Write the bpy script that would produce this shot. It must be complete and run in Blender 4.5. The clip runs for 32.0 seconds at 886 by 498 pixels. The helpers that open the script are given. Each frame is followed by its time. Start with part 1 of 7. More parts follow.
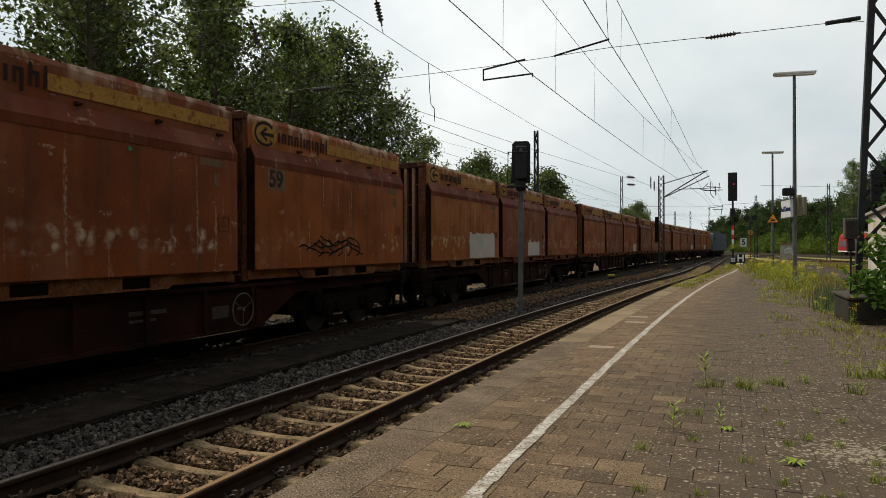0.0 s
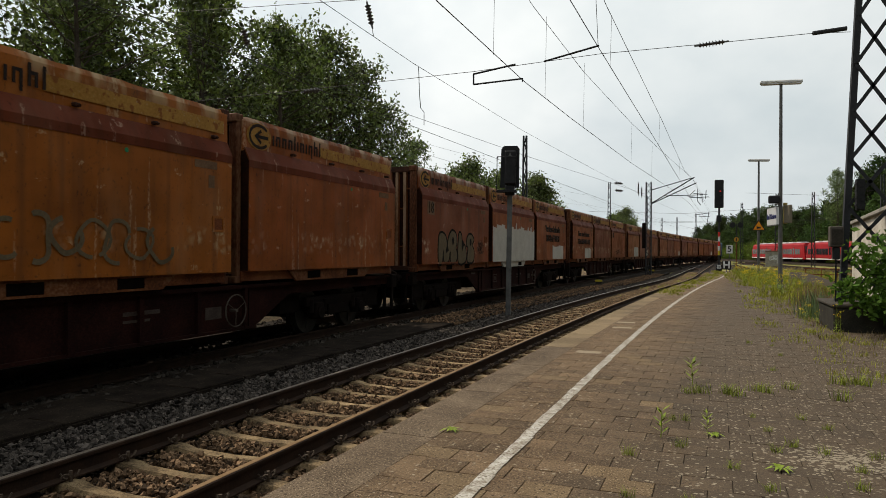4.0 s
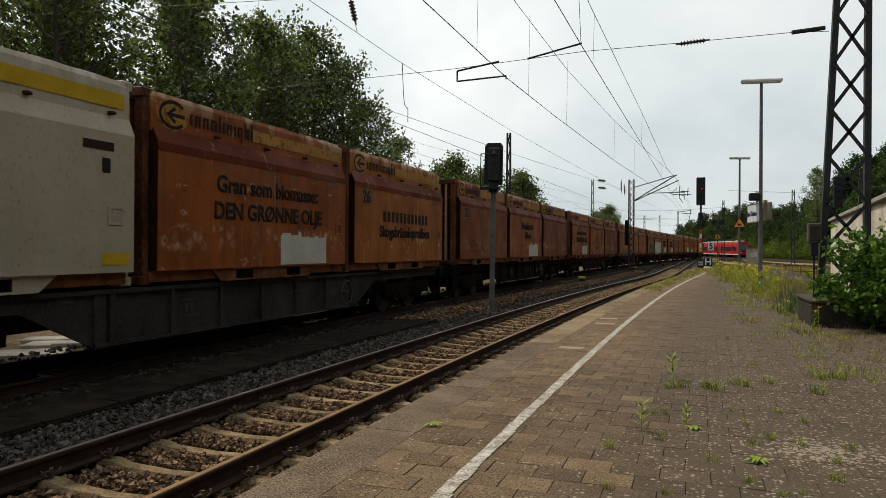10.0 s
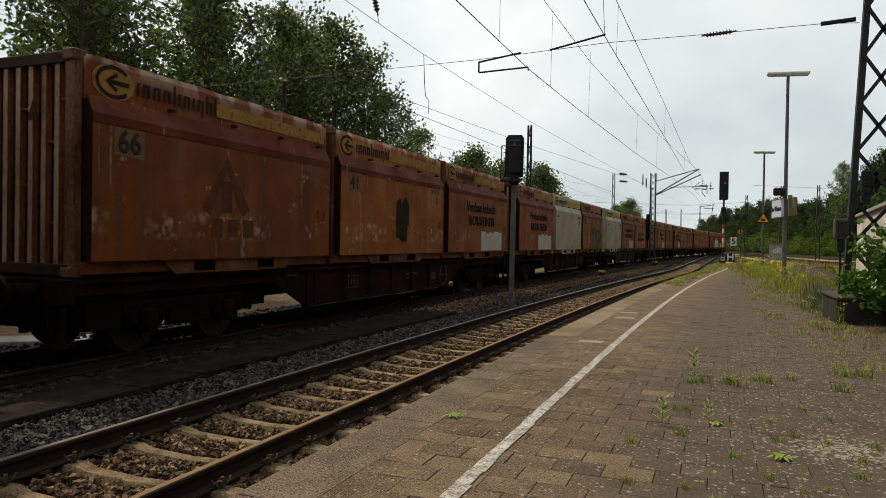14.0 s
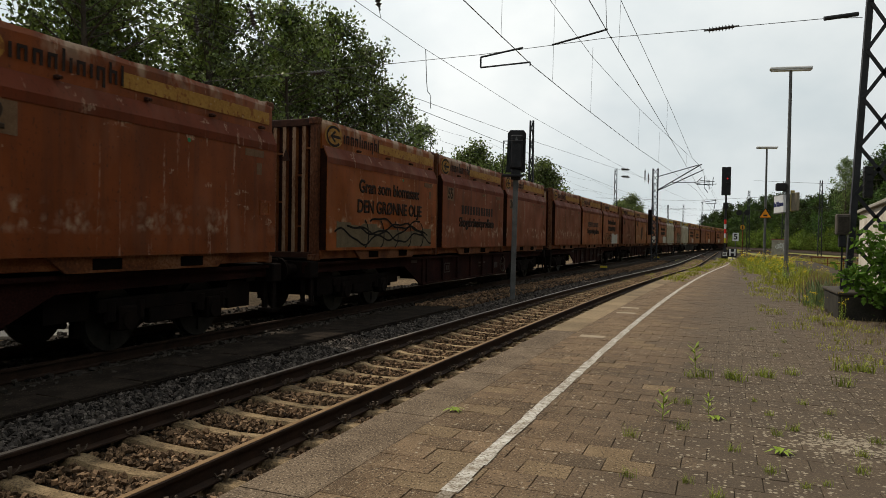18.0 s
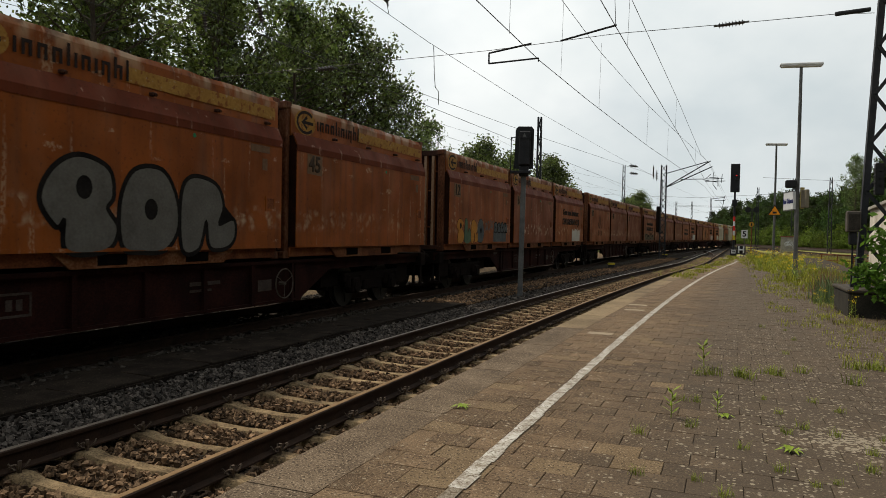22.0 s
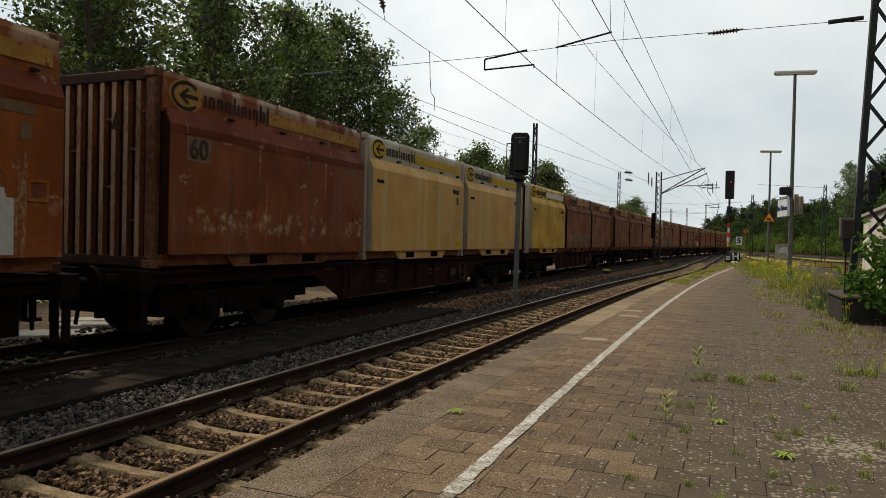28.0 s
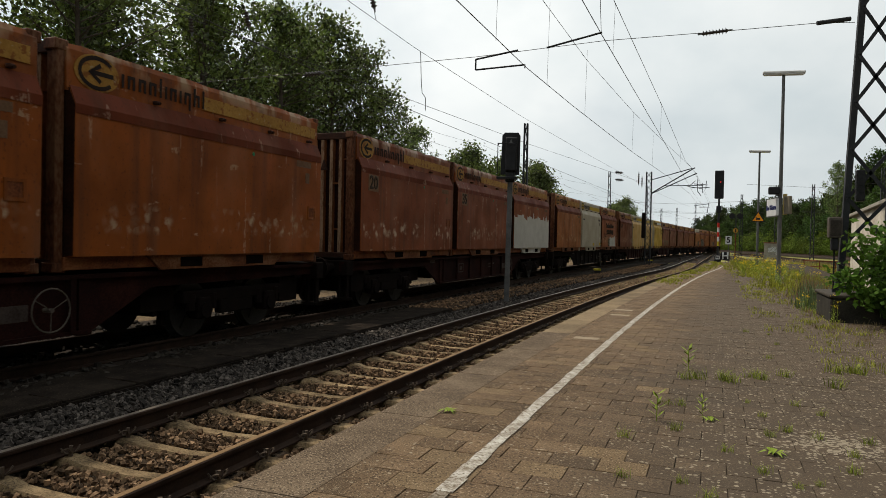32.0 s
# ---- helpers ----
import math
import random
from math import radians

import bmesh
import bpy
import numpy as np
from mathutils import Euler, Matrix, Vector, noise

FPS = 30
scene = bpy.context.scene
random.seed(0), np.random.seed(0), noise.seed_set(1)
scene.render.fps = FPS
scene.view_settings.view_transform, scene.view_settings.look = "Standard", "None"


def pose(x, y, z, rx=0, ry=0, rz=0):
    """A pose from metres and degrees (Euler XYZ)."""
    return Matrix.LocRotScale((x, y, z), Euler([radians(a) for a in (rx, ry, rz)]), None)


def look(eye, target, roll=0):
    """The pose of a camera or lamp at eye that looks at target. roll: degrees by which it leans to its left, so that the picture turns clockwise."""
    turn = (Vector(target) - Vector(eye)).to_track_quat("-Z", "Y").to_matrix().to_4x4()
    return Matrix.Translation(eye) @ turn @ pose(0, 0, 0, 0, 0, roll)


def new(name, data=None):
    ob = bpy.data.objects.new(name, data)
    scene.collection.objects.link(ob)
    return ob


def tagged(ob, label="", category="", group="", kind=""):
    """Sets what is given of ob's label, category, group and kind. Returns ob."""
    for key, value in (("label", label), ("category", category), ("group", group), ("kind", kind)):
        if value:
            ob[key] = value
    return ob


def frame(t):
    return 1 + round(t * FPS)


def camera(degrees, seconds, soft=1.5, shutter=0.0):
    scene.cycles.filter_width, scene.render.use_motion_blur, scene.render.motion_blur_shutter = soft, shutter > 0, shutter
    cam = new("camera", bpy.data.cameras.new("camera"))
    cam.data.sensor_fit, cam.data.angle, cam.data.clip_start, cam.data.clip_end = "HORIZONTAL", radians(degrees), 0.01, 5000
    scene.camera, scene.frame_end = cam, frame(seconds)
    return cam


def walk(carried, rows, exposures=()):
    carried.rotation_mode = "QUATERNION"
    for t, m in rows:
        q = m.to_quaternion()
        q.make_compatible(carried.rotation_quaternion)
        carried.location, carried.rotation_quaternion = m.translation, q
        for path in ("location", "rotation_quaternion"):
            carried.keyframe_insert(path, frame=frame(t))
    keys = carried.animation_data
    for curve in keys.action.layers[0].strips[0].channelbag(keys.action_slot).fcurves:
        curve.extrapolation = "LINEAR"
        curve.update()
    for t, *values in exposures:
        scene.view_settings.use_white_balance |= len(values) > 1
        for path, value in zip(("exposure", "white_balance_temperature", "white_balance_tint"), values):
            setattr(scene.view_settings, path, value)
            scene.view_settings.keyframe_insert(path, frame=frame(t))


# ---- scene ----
# ---- camera and its path ----
cam = camera(64.7, 32.0, soft=0.7, shutter=0.05)
PATH = [
    (0, -0.009, 0.021, 1.492, 89.883, 0.248, 21.573),
    (0.5, -0.009, 0.02, 1.491, 89.709, 0.02, 21.486),
    (1, -0.012, 0.022, 1.488, 89.459, -0.177, 21.188),
    (1.5, -0.02, 0.031, 1.492, 89.357, -0.057, 20.899),
    (2, -0.02, 0.031, 1.488, 89.483, -0.242, 20.929),
    (2.5, -0.018, 0.026, 1.494, 89.456, -0.433, 20.706),
    (3, -0.028, 0.046, 1.491, 89.732, -0.108, 20.672),
    (3.5, -0.029, 0.035, 1.491, 90.128, -0.388, 20.613),
    (5.5, -0.018, 0.037, 1.489, 90.336, -0.044, 20.384),
    (6, -0.002, 0.009, 1.489, 90.487, -0.188, 20.285),
    (6.5, 0.001, 0.014, 1.484, 90.321, -0.416, 20.036),
    (7, -0.003, 0.013, 1.487, 90.491, -0.135, 20.205),
    (7.5, -0.002, 0.018, 1.479, 90.408, 0.022, 20.355),
    (8, 0.005, 0.005, 1.481, 90.332, 0.13, 20.427),
    (8.5, 0.004, 0.007, 1.483, 90.105, -0.089, 20.469),
    (9, -0, -0, 1.484, 89.878, 0.047, 20.322),
    (9.5, -0.003, 0.004, 1.479, 90.13, 0.112, 19.569),
    (10, -0.009, 0.012, 1.479, 89.979, -0.317, 19.281),
    (10.5, -0.01, 0.018, 1.476, 89.291, -0.342, 19.301),
    (11, -0.018, 0.028, 1.473, 88.963, -0.977, 19.176),
    (11.5, -0.042, 0.079, 1.475, 88.84, -0.154, 19.994),
    (12, -0.03, 0.02, 1.472, 89.257, -0.892, 20.668),
    (12.5, -0.029, 0.028, 1.471, 88.992, -0.551, 20.544),
    (13, -0.027, 0.063, 1.473, 88.651, -0.616, 20.707),
    (13.5, -0.033, 0.051, 1.472, 88.741, -0.87, 20.787),
    (14, -0.028, 0.034, 1.466, 89.338, -0.931, 20.854),
    (14.5, -0.029, 0.033, 1.47, 89.298, -0.805, 20.542),
    (16.5, -0.031, 0.033, 1.464, 88.915, -0.914, 20.065),
    (17, -0.025, 0.035, 1.464, 89.288, -0.859, 20.232),
    (17.5, -0.026, 0.03, 1.466, 89.101, -0.819, 20.753),
    (18, -0.02, 0.019, 1.462, 88.951, -0.97, 21.008),
    (18.5, -0.027, 0.036, 1.463, 89.086, -1.031, 21.068),
    (19, -0.025, 0.03, 1.462, 88.888, -1.047, 21.335),
    (19.5, -0.03, 0.031, 1.46, 88.635, -0.867, 21.257),
    (20, -0.027, 0.029, 1.46, 88.373, -0.784, 21.136),
    (20.5, -0.034, 0.034, 1.464, 88.349, -0.966, 20.917),
    (21, -0.035, 0.039, 1.458, 88.721, -0.825, 21.394),
    (21.5, -0.035, 0.034, 1.461, 88.849, -0.897, 21.536),
    (22, -0.029, 0.03, 1.459, 88.657, -1.103, 21.612),
    (22.5, -0.037, 0.034, 1.459, 88.408, -1.129, 21.737),
    (23, -0.037, 0.021, 1.458, 88.679, -0.541, 21.688),
    (23.5, -0.037, 0.029, 1.454, 88.542, -0.616, 21.679),
    (24, -0.038, 0.035, 1.459, 88.836, -0.378, 21.548),
    (24.5, -0.033, 0.035, 1.457, 88.886, -0.924, 21.519),
    (25, -0.033, 0.023, 1.455, 88.913, -0.395, 21.427),
    (25.5, -0.033, 0.04, 1.453, 89.208, -0.746, 21.225),
    (27.5, -0.022, 0.016, 1.453, 88.997, -0.872, 21.3),
    (28, -0.022, 0.023, 1.453, 89.139, -1.277, 21.244),
    (28.5, -0.017, 0.016, 1.454, 89.276, -1.097, 21.302),
    (29, -0.021, 0.022, 1.452, 89.296, -0.856, 21.481),
    (29.5, -0.024, 0.009, 1.454, 89.883, -0.989, 21.454),
    (30, -0.023, 0.001, 1.454, 89.687, -1.326, 21.517),
    (30.5, -0.026, 0.011, 1.452, 89.44, -0.907, 21.189),
    (31, -0.027, 0.007, 1.455, 89.811, -0.637, 20.781),
    (31.5, -0.03, 0.017, 1.452, 89.534, -0.845, 20.614),
    (32, -0.026, 0.008, 1.448, 89.16, -1.179, 20.51),
]

walk(cam, [(t, pose(x, y, z, rx, ry, rz)) for t, x, y, z, rx, ry, rz in PATH])

# ---- light ----
SUN_DIR = Vector((-0.55, 0.20, 0.80)).normalized()
world = bpy.data.worlds.new("world")
scene.world = world
world.use_nodes = True
wn, wl = world.node_tree.nodes, world.node_tree.links
bg = wn["Background"]
sky = wn.new("ShaderNodeTexSky")
sky.sky_type = "NISHITA"
sky.sun_disc = False
sky.sun_elevation = math.asin(SUN_DIR.z)
sky.sun_rotation = math.atan2(SUN_DIR.x, SUN_DIR.y)
sky.air_density, sky.dust_density, sky.ozone_density = 1.0, 3.0, 1.0
tc = wn.new("ShaderNodeTexCoord")
cl = wn.new("ShaderNodeTexNoise")
cl.inputs["Scale"].default_value = 1.6
cl.inputs["Detail"].default_value = 5
wm = wn.new("ShaderNodeMapping")
wm.inputs["Scale"].default_value = (1, 1, 1.5)
wl.new(tc.outputs["Generated"], wm.inputs["Vector"])
wl.new(wm.outputs["Vector"], cl.inputs["Vector"])
ramp = wn.new("ShaderNodeValToRGB")
ramp.color_ramp.elements[0].position, ramp.color_ramp.elements[1].position = 0.30, 0.56
ramp.color_ramp.elements[0].color, ramp.color_ramp.elements[1].color = (0.55, 0.55, 0.55, 1), (1, 1, 1, 1)
wl.new(cl.outputs["Fac"], ramp.inputs["Fac"])
cl2 = wn.new("ShaderNodeTexNoise")
cl2.inputs["Scale"].default_value = 2.3
cl2.inputs["Detail"].default_value = 6
wl.new(wm.outputs["Vector"], cl2.inputs["Vector"])
cloud = wn.new("ShaderNodeValToRGB")
cloud.color_ramp.elements[0].position, cloud.color_ramp.elements[1].position = 0.35, 0.62
cloud.color_ramp.elements[0].color, cloud.color_ramp.elements[1].color = (6.5, 7.25, 7.5, 1), (9.52, 9.8, 9.66, 1)
wl.new(cl2.outputs["Fac"], cloud.inputs["Fac"])
mixw = wn.new("ShaderNodeMix")
mixw.data_type = "RGBA"
wl.new(ramp.outputs["Color"], mixw.inputs[0])
wl.new(sky.outputs["Color"], mixw.inputs[6])
# the thin cloud is brighter towards the sun
dot = wn.new("ShaderNodeVectorMath")
dot.operation = "DOT_PRODUCT"
dot.inputs[1].default_value = SUN_DIR
wl.new(tc.outputs["Generated"], dot.inputs[0])
toward = wn.new("ShaderNodeMapRange")
toward.inputs[1].default_value, toward.inputs[2].default_value = 0.05, 0.75
toward.inputs[3].default_value, toward.inputs[4].default_value = 0.84, 1.10
wl.new(dot.outputs["Value"], toward.inputs[0])
veil = wn.new("ShaderNodeVectorMath")
veil.operation = "SCALE"
wl.new(cloud.outputs["Color"], veil.inputs[0])
wl.new(toward.outputs[0], veil.inputs["Scale"])
wl.new(veil.outputs[0], mixw.inputs[7])
wl.new(mixw.outputs[2], bg.inputs["Color"])
bg.inputs["Strength"].default_value = 0.10
sun_data = bpy.data.lights.new("sun", "SUN")
sun_data.energy, sun_data.angle, sun_data.color = 3.2, radians(2.5), (1.0, 0.90, 0.74)
sun = new("sun", sun_data)
sun.matrix_world = look(SUN_DIR * 60, (0, 0, 0))
scene.view_settings.exposure = 0.0

# ---- materials ----
MATS = {}


def material(name, colors, rough=0.8, metal=0.0, scale=6.0, fine=60.0, bump=0.2, spread=0.5, random_tint=0.0, stretch=(1, 1, 1), dist=0.004, island=False, spec=0.12, specks=None, own_tint=0.0):
    """Two or three base colours mixed by noise at two scales, with fine relief."""
    if name in MATS:
        return MATS[name]
    m = bpy.data.materials.new(name)
    m.use_nodes = True
    n, l = m.node_tree.nodes, m.node_tree.links
    b = n["Principled BSDF"]
    co = n.new("ShaderNodeTexCoord")
    mp = n.new("ShaderNodeMapping")
    mp.inputs["Scale"].default_value = stretch
    info = n.new("ShaderNodeObjectInfo")
    add = n.new("ShaderNodeVectorMath")
    add.operation = "ADD"
    sc = n.new("ShaderNodeMath")
    sc.operation = "MULTIPLY"
    sc.inputs[1].default_value = 37.0
    l.new(info.outputs["Random"], sc.inputs[0])
    l.new(co.outputs["Object"], mp.inputs["Vector"])
    l.new(mp.outputs["Vector"], add.inputs[0])
    l.new(sc.outputs[0], add.inputs[1])
    big = n.new("ShaderNodeTexNoise")
    big.inputs["Scale"].default_value, big.inputs["Detail"].default_value = scale, 4
    small = n.new("ShaderNodeTexNoise")
    small.inputs["Scale"].default_value, small.inputs["Detail"].default_value = fine, 3
    l.new(add.outputs[0], big.inputs["Vector"])
    l.new(add.outputs[0], small.inputs["Vector"])
    mixf = n.new("ShaderNodeMath")
    mixf.operation = "MULTIPLY_ADD"
    mixf.inputs[1].default_value = 0.45
    half = n.new("ShaderNodeMath")
    half.operation = "MULTIPLY"
    half.inputs[1].default_value = 0.55
    l.new(big.outputs["Fac"], half.inputs[0])
    l.new(small.outputs["Fac"], mixf.inputs[0])
    l.new(half.outputs[0], mixf.inputs[2])
    r = n.new("ShaderNodeValToRGB")
    r.color_ramp.elements[0].position = 0.5 - spread * 0.32
    r.color_ramp.elements[1].position = 0.5 + spread * 0.32
    r.color_ramp.elements[0].color = (*colors[0], 1)
    r.color_ramp.elements[1].color = (*colors[-1], 1)
    if len(colors) == 3:
        e = r.color_ramp.elements.new(0.5)
        e.color = (*colors[1], 1)
    l.new(mixf.outputs[0], r.inputs["Fac"])
    out = r.outputs["Color"]
    if random_tint:
        hsv = n.new("ShaderNodeHueSaturation")
        mr = n.new("ShaderNodeMapRange")
        mr.inputs[3].default_value, mr.inputs[4].default_value = 1 - random_tint, 1 + random_tint
        if island:
            geo = n.new("ShaderNodeNewGeometry")
            l.new(geo.outputs["Random Per Island"], mr.inputs[0])
        else:
            l.new(info.outputs["Random"], mr.inputs[0])
        l.new(mr.outputs[0], hsv.inputs["Value"])
        l.new(out, hsv.inputs["Color"])
        out = hsv.outputs["Color"]
    if specks:
        for k, (tint, at, sc_) in enumerate(specks):
            t = n.new("ShaderNodeTexNoise")
            t.inputs["Scale"].default_value, t.inputs["Detail"].default_value = sc_, 2
            l.new(add.outputs[0], t.inputs["Vector"])
            mr = n.new("ShaderNodeMapRange")
            mr.inputs[1].default_value, mr.inputs[2].default_value, mr.inputs[4].default_value = at, at + 0.06, 0.8
            l.new(t.outputs["Fac"], mr.inputs[0])
            mx = n.new("ShaderNodeMix")
            mx.data_type = "RGBA"
            mx.inputs[7].default_value = (*tint, 1)
            l.new(mr.outputs[0], mx.inputs[0])
            l.new(out, mx.inputs[6])
            out = mx.outputs[2]
    if own_tint:
        hs = n.new("ShaderNodeHueSaturation")
        for sock, lo, hi in (("Value", 1 - own_tint, 1 + own_tint), ("Hue", 0.5 - 0.05 * own_tint, 0.5 + 0.03 * own_tint)):
            mr = n.new("ShaderNodeMapRange")
            mr.inputs[3].default_value, mr.inputs[4].default_value = lo, hi
            l.new(info.outputs["Random"], mr.inputs[0])
            l.new(mr.outputs[0], hs.inputs[sock])
        l.new(out, hs.inputs["Color"])
        out = hs.outputs["Color"]
    l.new(out, b.inputs["Base Color"])
    b.inputs["Roughness"].default_value, b.inputs["Metallic"].default_value = rough, metal
    b.inputs["Specular IOR Level"].default_value = 0.5 if rough < 0.5 else spec
    if bump:
        bp = n.new("ShaderNodeBump")
        bp.inputs["Strength"].default_value, bp.inputs["Distance"].default_value = bump, dist
        l.new(mixf.outputs[0], bp.inputs["Height"])
        l.new(bp.outputs["Normal"], b.inputs["Normal"])
    MATS[name] = m
    return m


def glow(name, color, strength):
    m = bpy.data.materials.new(name)
    m.use_nodes = True
    b = m.node_tree.nodes["Principled BSDF"]
    b.inputs["Base Color"].default_value = (*color, 1)
    b.inputs["Emission Color"].default_value = (*color, 1)
    b.inputs["Emission Strength"].default_value = strength
    return m


def weathered(name, base, rust, scuff, scuff_amount=0.5, streak=0.5, chip=1.0, gloss=0.16):
    """Painted steel with vertical rust streaks and a row of pale rubbed marks low on the panel."""
    m = bpy.data.materials.new(name)
    m.use_nodes = True
    n, l = m.node_tree.nodes, m.node_tree.links
    b = n["Principled BSDF"]
    co, info = n.new("ShaderNodeTexCoord"), n.new("ShaderNodeObjectInfo")
    sc = n.new("ShaderNodeMath")
    sc.operation, sc.inputs[1].default_value = "MULTIPLY", 53.0
    l.new(info.outputs["Random"], sc.inputs[0])
    add = n.new("ShaderNodeVectorMath")
    l.new(co.outputs["Object"], add.inputs[0])
    l.new(sc.outputs[0], add.inputs[1])

    def tex(scale, stretch, detail=4):
        mp, t = n.new("ShaderNodeMapping"), n.new("ShaderNodeTexNoise")
        mp.inputs["Scale"].default_value = stretch
        t.inputs["Scale"].default_value, t.inputs["Detail"].default_value = scale, detail
        l.new(add.outputs[0], mp.inputs["Vector"])
        l.new(mp.outputs["Vector"], t.inputs["Vector"])
        return t.outputs["Fac"]

    def ramp01(src, a, c):
        mr = n.new("ShaderNodeMapRange")
        mr.inputs[1].default_value, mr.inputs[2].default_value = a, c
        l.new(src, mr.inputs[0])
        return mr.outputs[0]

    def mix(f, a, c):
        x = n.new("ShaderNodeMix")
        x.data_type = "RGBA"
        l.new(f, x.inputs[0]) if not isinstance(f, float) else setattr(x.inputs[0], "default_value", f)
        for sock, v in ((x.inputs[6], a), (x.inputs[7], c)):
            if isinstance(v, tuple):
                sock.default_value = (*v, 1)
            else:
                l.new(v, sock)
        return x.outputs[2]

    def mul(a, c):
        x = n.new("ShaderNodeMath")
        x.operation = "MULTIPLY"
        l.new(a, x.inputs[0])
        l.new(c, x.inputs[1]) if not isinstance(c, float) else setattr(x.inputs[1], "default_value", c)
        return x.outputs[0]

    cloudy = ramp01(tex(1.1, (1, 1, 1)), 0.35, 0.7)
    dark = tuple(v * (0.62 if chip > 0.5 else 0.85) for v in base)
    col = mix(cloudy, base, dark)
    streaks = mul(ramp01(tex(1.0, (5, 5, 0.22), 3), 0.5, 0.72), streak)
    col = mix(streaks, col, rust)
    specks = mul(ramp01(tex(26, (1, 1, 0.6)), 0.6, 0.72), 0.55)
    col = mix(specks, col, tuple(v * 0.5 for v in rust))
    # broken pale runs and chips
    fine = ramp01(tex(30, (1, 1, 0.5), 3), 0.42, 0.56)
    runs = mul(mul(ramp01(tex(1.0, (7, 7, 0.35), 2), 0.65, 0.70), fine), 0.42 * chip)
    col = mix(runs, col, scuff)
    chips = mul(mul(ramp01(tex(2.2, (1, 1, 2.2), 6), 0.66, 0.69), fine), 0.5 * chip)
    col = mix(chips, col, scuff)
    dull = tuple(0.5 * v + 0.5 * w for v, w in zip(base, scuff))
    haze = mul(ramp01(tex(0.9, (1.6, 1.6, 0.6), 4), 0.52, 0.72), 0.16)
    col = mix(haze, col, dull)
    sep = n.new("ShaderNodeSeparateXYZ")
    l.new(co.outputs["Object"], sep.inputs[0])
    # worn rim along the top edge
    rim = n.new("ShaderNodeMapRange")
    rim.inputs[1].default_value, rim.inputs[2].default_value = 2.58, 2.90
    l.new(sep.outputs["Z"], rim.inputs[0])
    worn = mul(mul(rim.outputs[0], ramp01(tex(2.6, (1, 1, 0.5), 7), 0.47, 0.58)), 0.75)
    col = mix(worn, col, scuff)
    rusty = mul(mul(rim.outputs[0], ramp01(tex(3.1, (1, 1, 1), 5), 0.56, 0.66)), 0.7)
    col = mix(rusty, col, rust)
    # rounded rubbed marks in clusters, in a band low on the panel
    band = n.new("ShaderNodeMapRange")
    band.inputs[1].default_value, band.inputs[2].default_value = 0.24, 0.13
    off = n.new("ShaderNodeMath")
    off.operation, off.inputs[1].default_value = "SUBTRACT", 0.72
    ab = n.new("ShaderNodeMath")
    ab.operation = "ABSOLUTE"
    l.new(sep.outputs["Z"], off.inputs[0])
    l.new(off.outputs[0], ab.inputs[0])
    l.new(ab.outputs[0], band.inputs[0])
    wob = n.new("ShaderNodeTexNoise")
    wob.inputs["Scale"].default_value = 5.0
    l.new(add.outputs[0], wob.inputs["Vector"])
    shift = n.new("ShaderNodeVectorMath")
    shift.operation = "MULTIPLY_ADD"
    shift.inputs[1].default_value = (0.22, 0.22, 0.22)
    l.new(wob.outputs["Color"], shift.inputs[0])
    l.new(add.outputs[0], shift.inputs[2])
    mpv = n.new("ShaderNodeMapping")
    mpv.inputs["Scale"].default_value = (0.2, 1.0, 0.8)
    l.new(shift.outputs[0], mpv.inputs["Vector"])
    vor = n.new("ShaderNodeTexVoronoi")
    vor.inputs["Scale"].default_value = 6.0
    l.new(mpv.outputs["Vector"], vor.inputs["Vector"])
    cell = n.new("ShaderNodeSeparateXYZ")
    l.new(vor.outputs["Color"], cell.inputs[0])
    rub = mul(ramp01(vor.outputs["Distance"], 0.62, 0.22), ramp01(cell.outputs["X"], 0.10, 0.80))
    rub = mul(rub, ramp01(tex(9, (1, 1, 1), 3), 0.32, 0.56))
    groups = ramp01(tex(0.9, (1, 1, 0.3), 3), 0.41, 0.52)
    marks = mul(mul(mul(band.outputs[0], rub), groups), scuff_amount)
    col = mix(marks, col, scuff)
    l.new(col, b.inputs["Base Color"])
    rr = n.new("ShaderNodeMapRange")
    rr.inputs[3].default_value, rr.inputs[4].default_value = 0.50, 0.70
    l.new(cloudy, rr.inputs[0])
    l.new(rr.outputs[0], b.inputs["Roughness"])
    b.inputs["Specular IOR Level"].default_value = gloss
    bp = n.new("ShaderNodeBump")
    bp.inputs["Strength"].default_value, bp.inputs["Distance"].default_value = 0.25, 0.02
    l.new(tex(1.6, (1, 1, 1), 3), bp.inputs["Height"])
    l.new(bp.outputs["Normal"], b.inputs["Normal"])
    MATS[name] = m
    return m


RUST = (0.065, 0.024, 0.012)
ORANGE = weathered("orange_paint", (0.258, 0.064, 0.006), RUST, (0.46, 0.34, 0.22), 0.85)
REDDISH = weathered("red_brown_paint", (0.195, 0.046, 0.008), RUST, (0.46, 0.35, 0.25), 0.95)
AMBER = weathered("amber_paint", (0.305, 0.090, 0.008), RUST, (0.50, 0.38, 0.22), 0.8)
WHITE = weathered("white_paint", (0.38, 0.322, 0.235), (0.20, 0.19, 0.13), (0.55, 0.52, 0.45), 0.25, 0.15, 0.15)
CREAM = weathered("faded_yellow_paint", (0.50, 0.285, 0.070), (0.52, 0.42, 0.25), (0.6, 0.52, 0.36), 0.25, 0.55, 0.4)
YELLOW = weathered("yellow_paint", (0.52, 0.31, 0.025), (0.40, 0.22, 0.04), (0.75, 0.6, 0.3), 0.2, 0.3)
GREYTOP = weathered("grey_paint", (0.40, 0.345, 0.26), (0.25, 0.18, 0.11), (0.5, 0.48, 0.42), 0.1, 0.3)
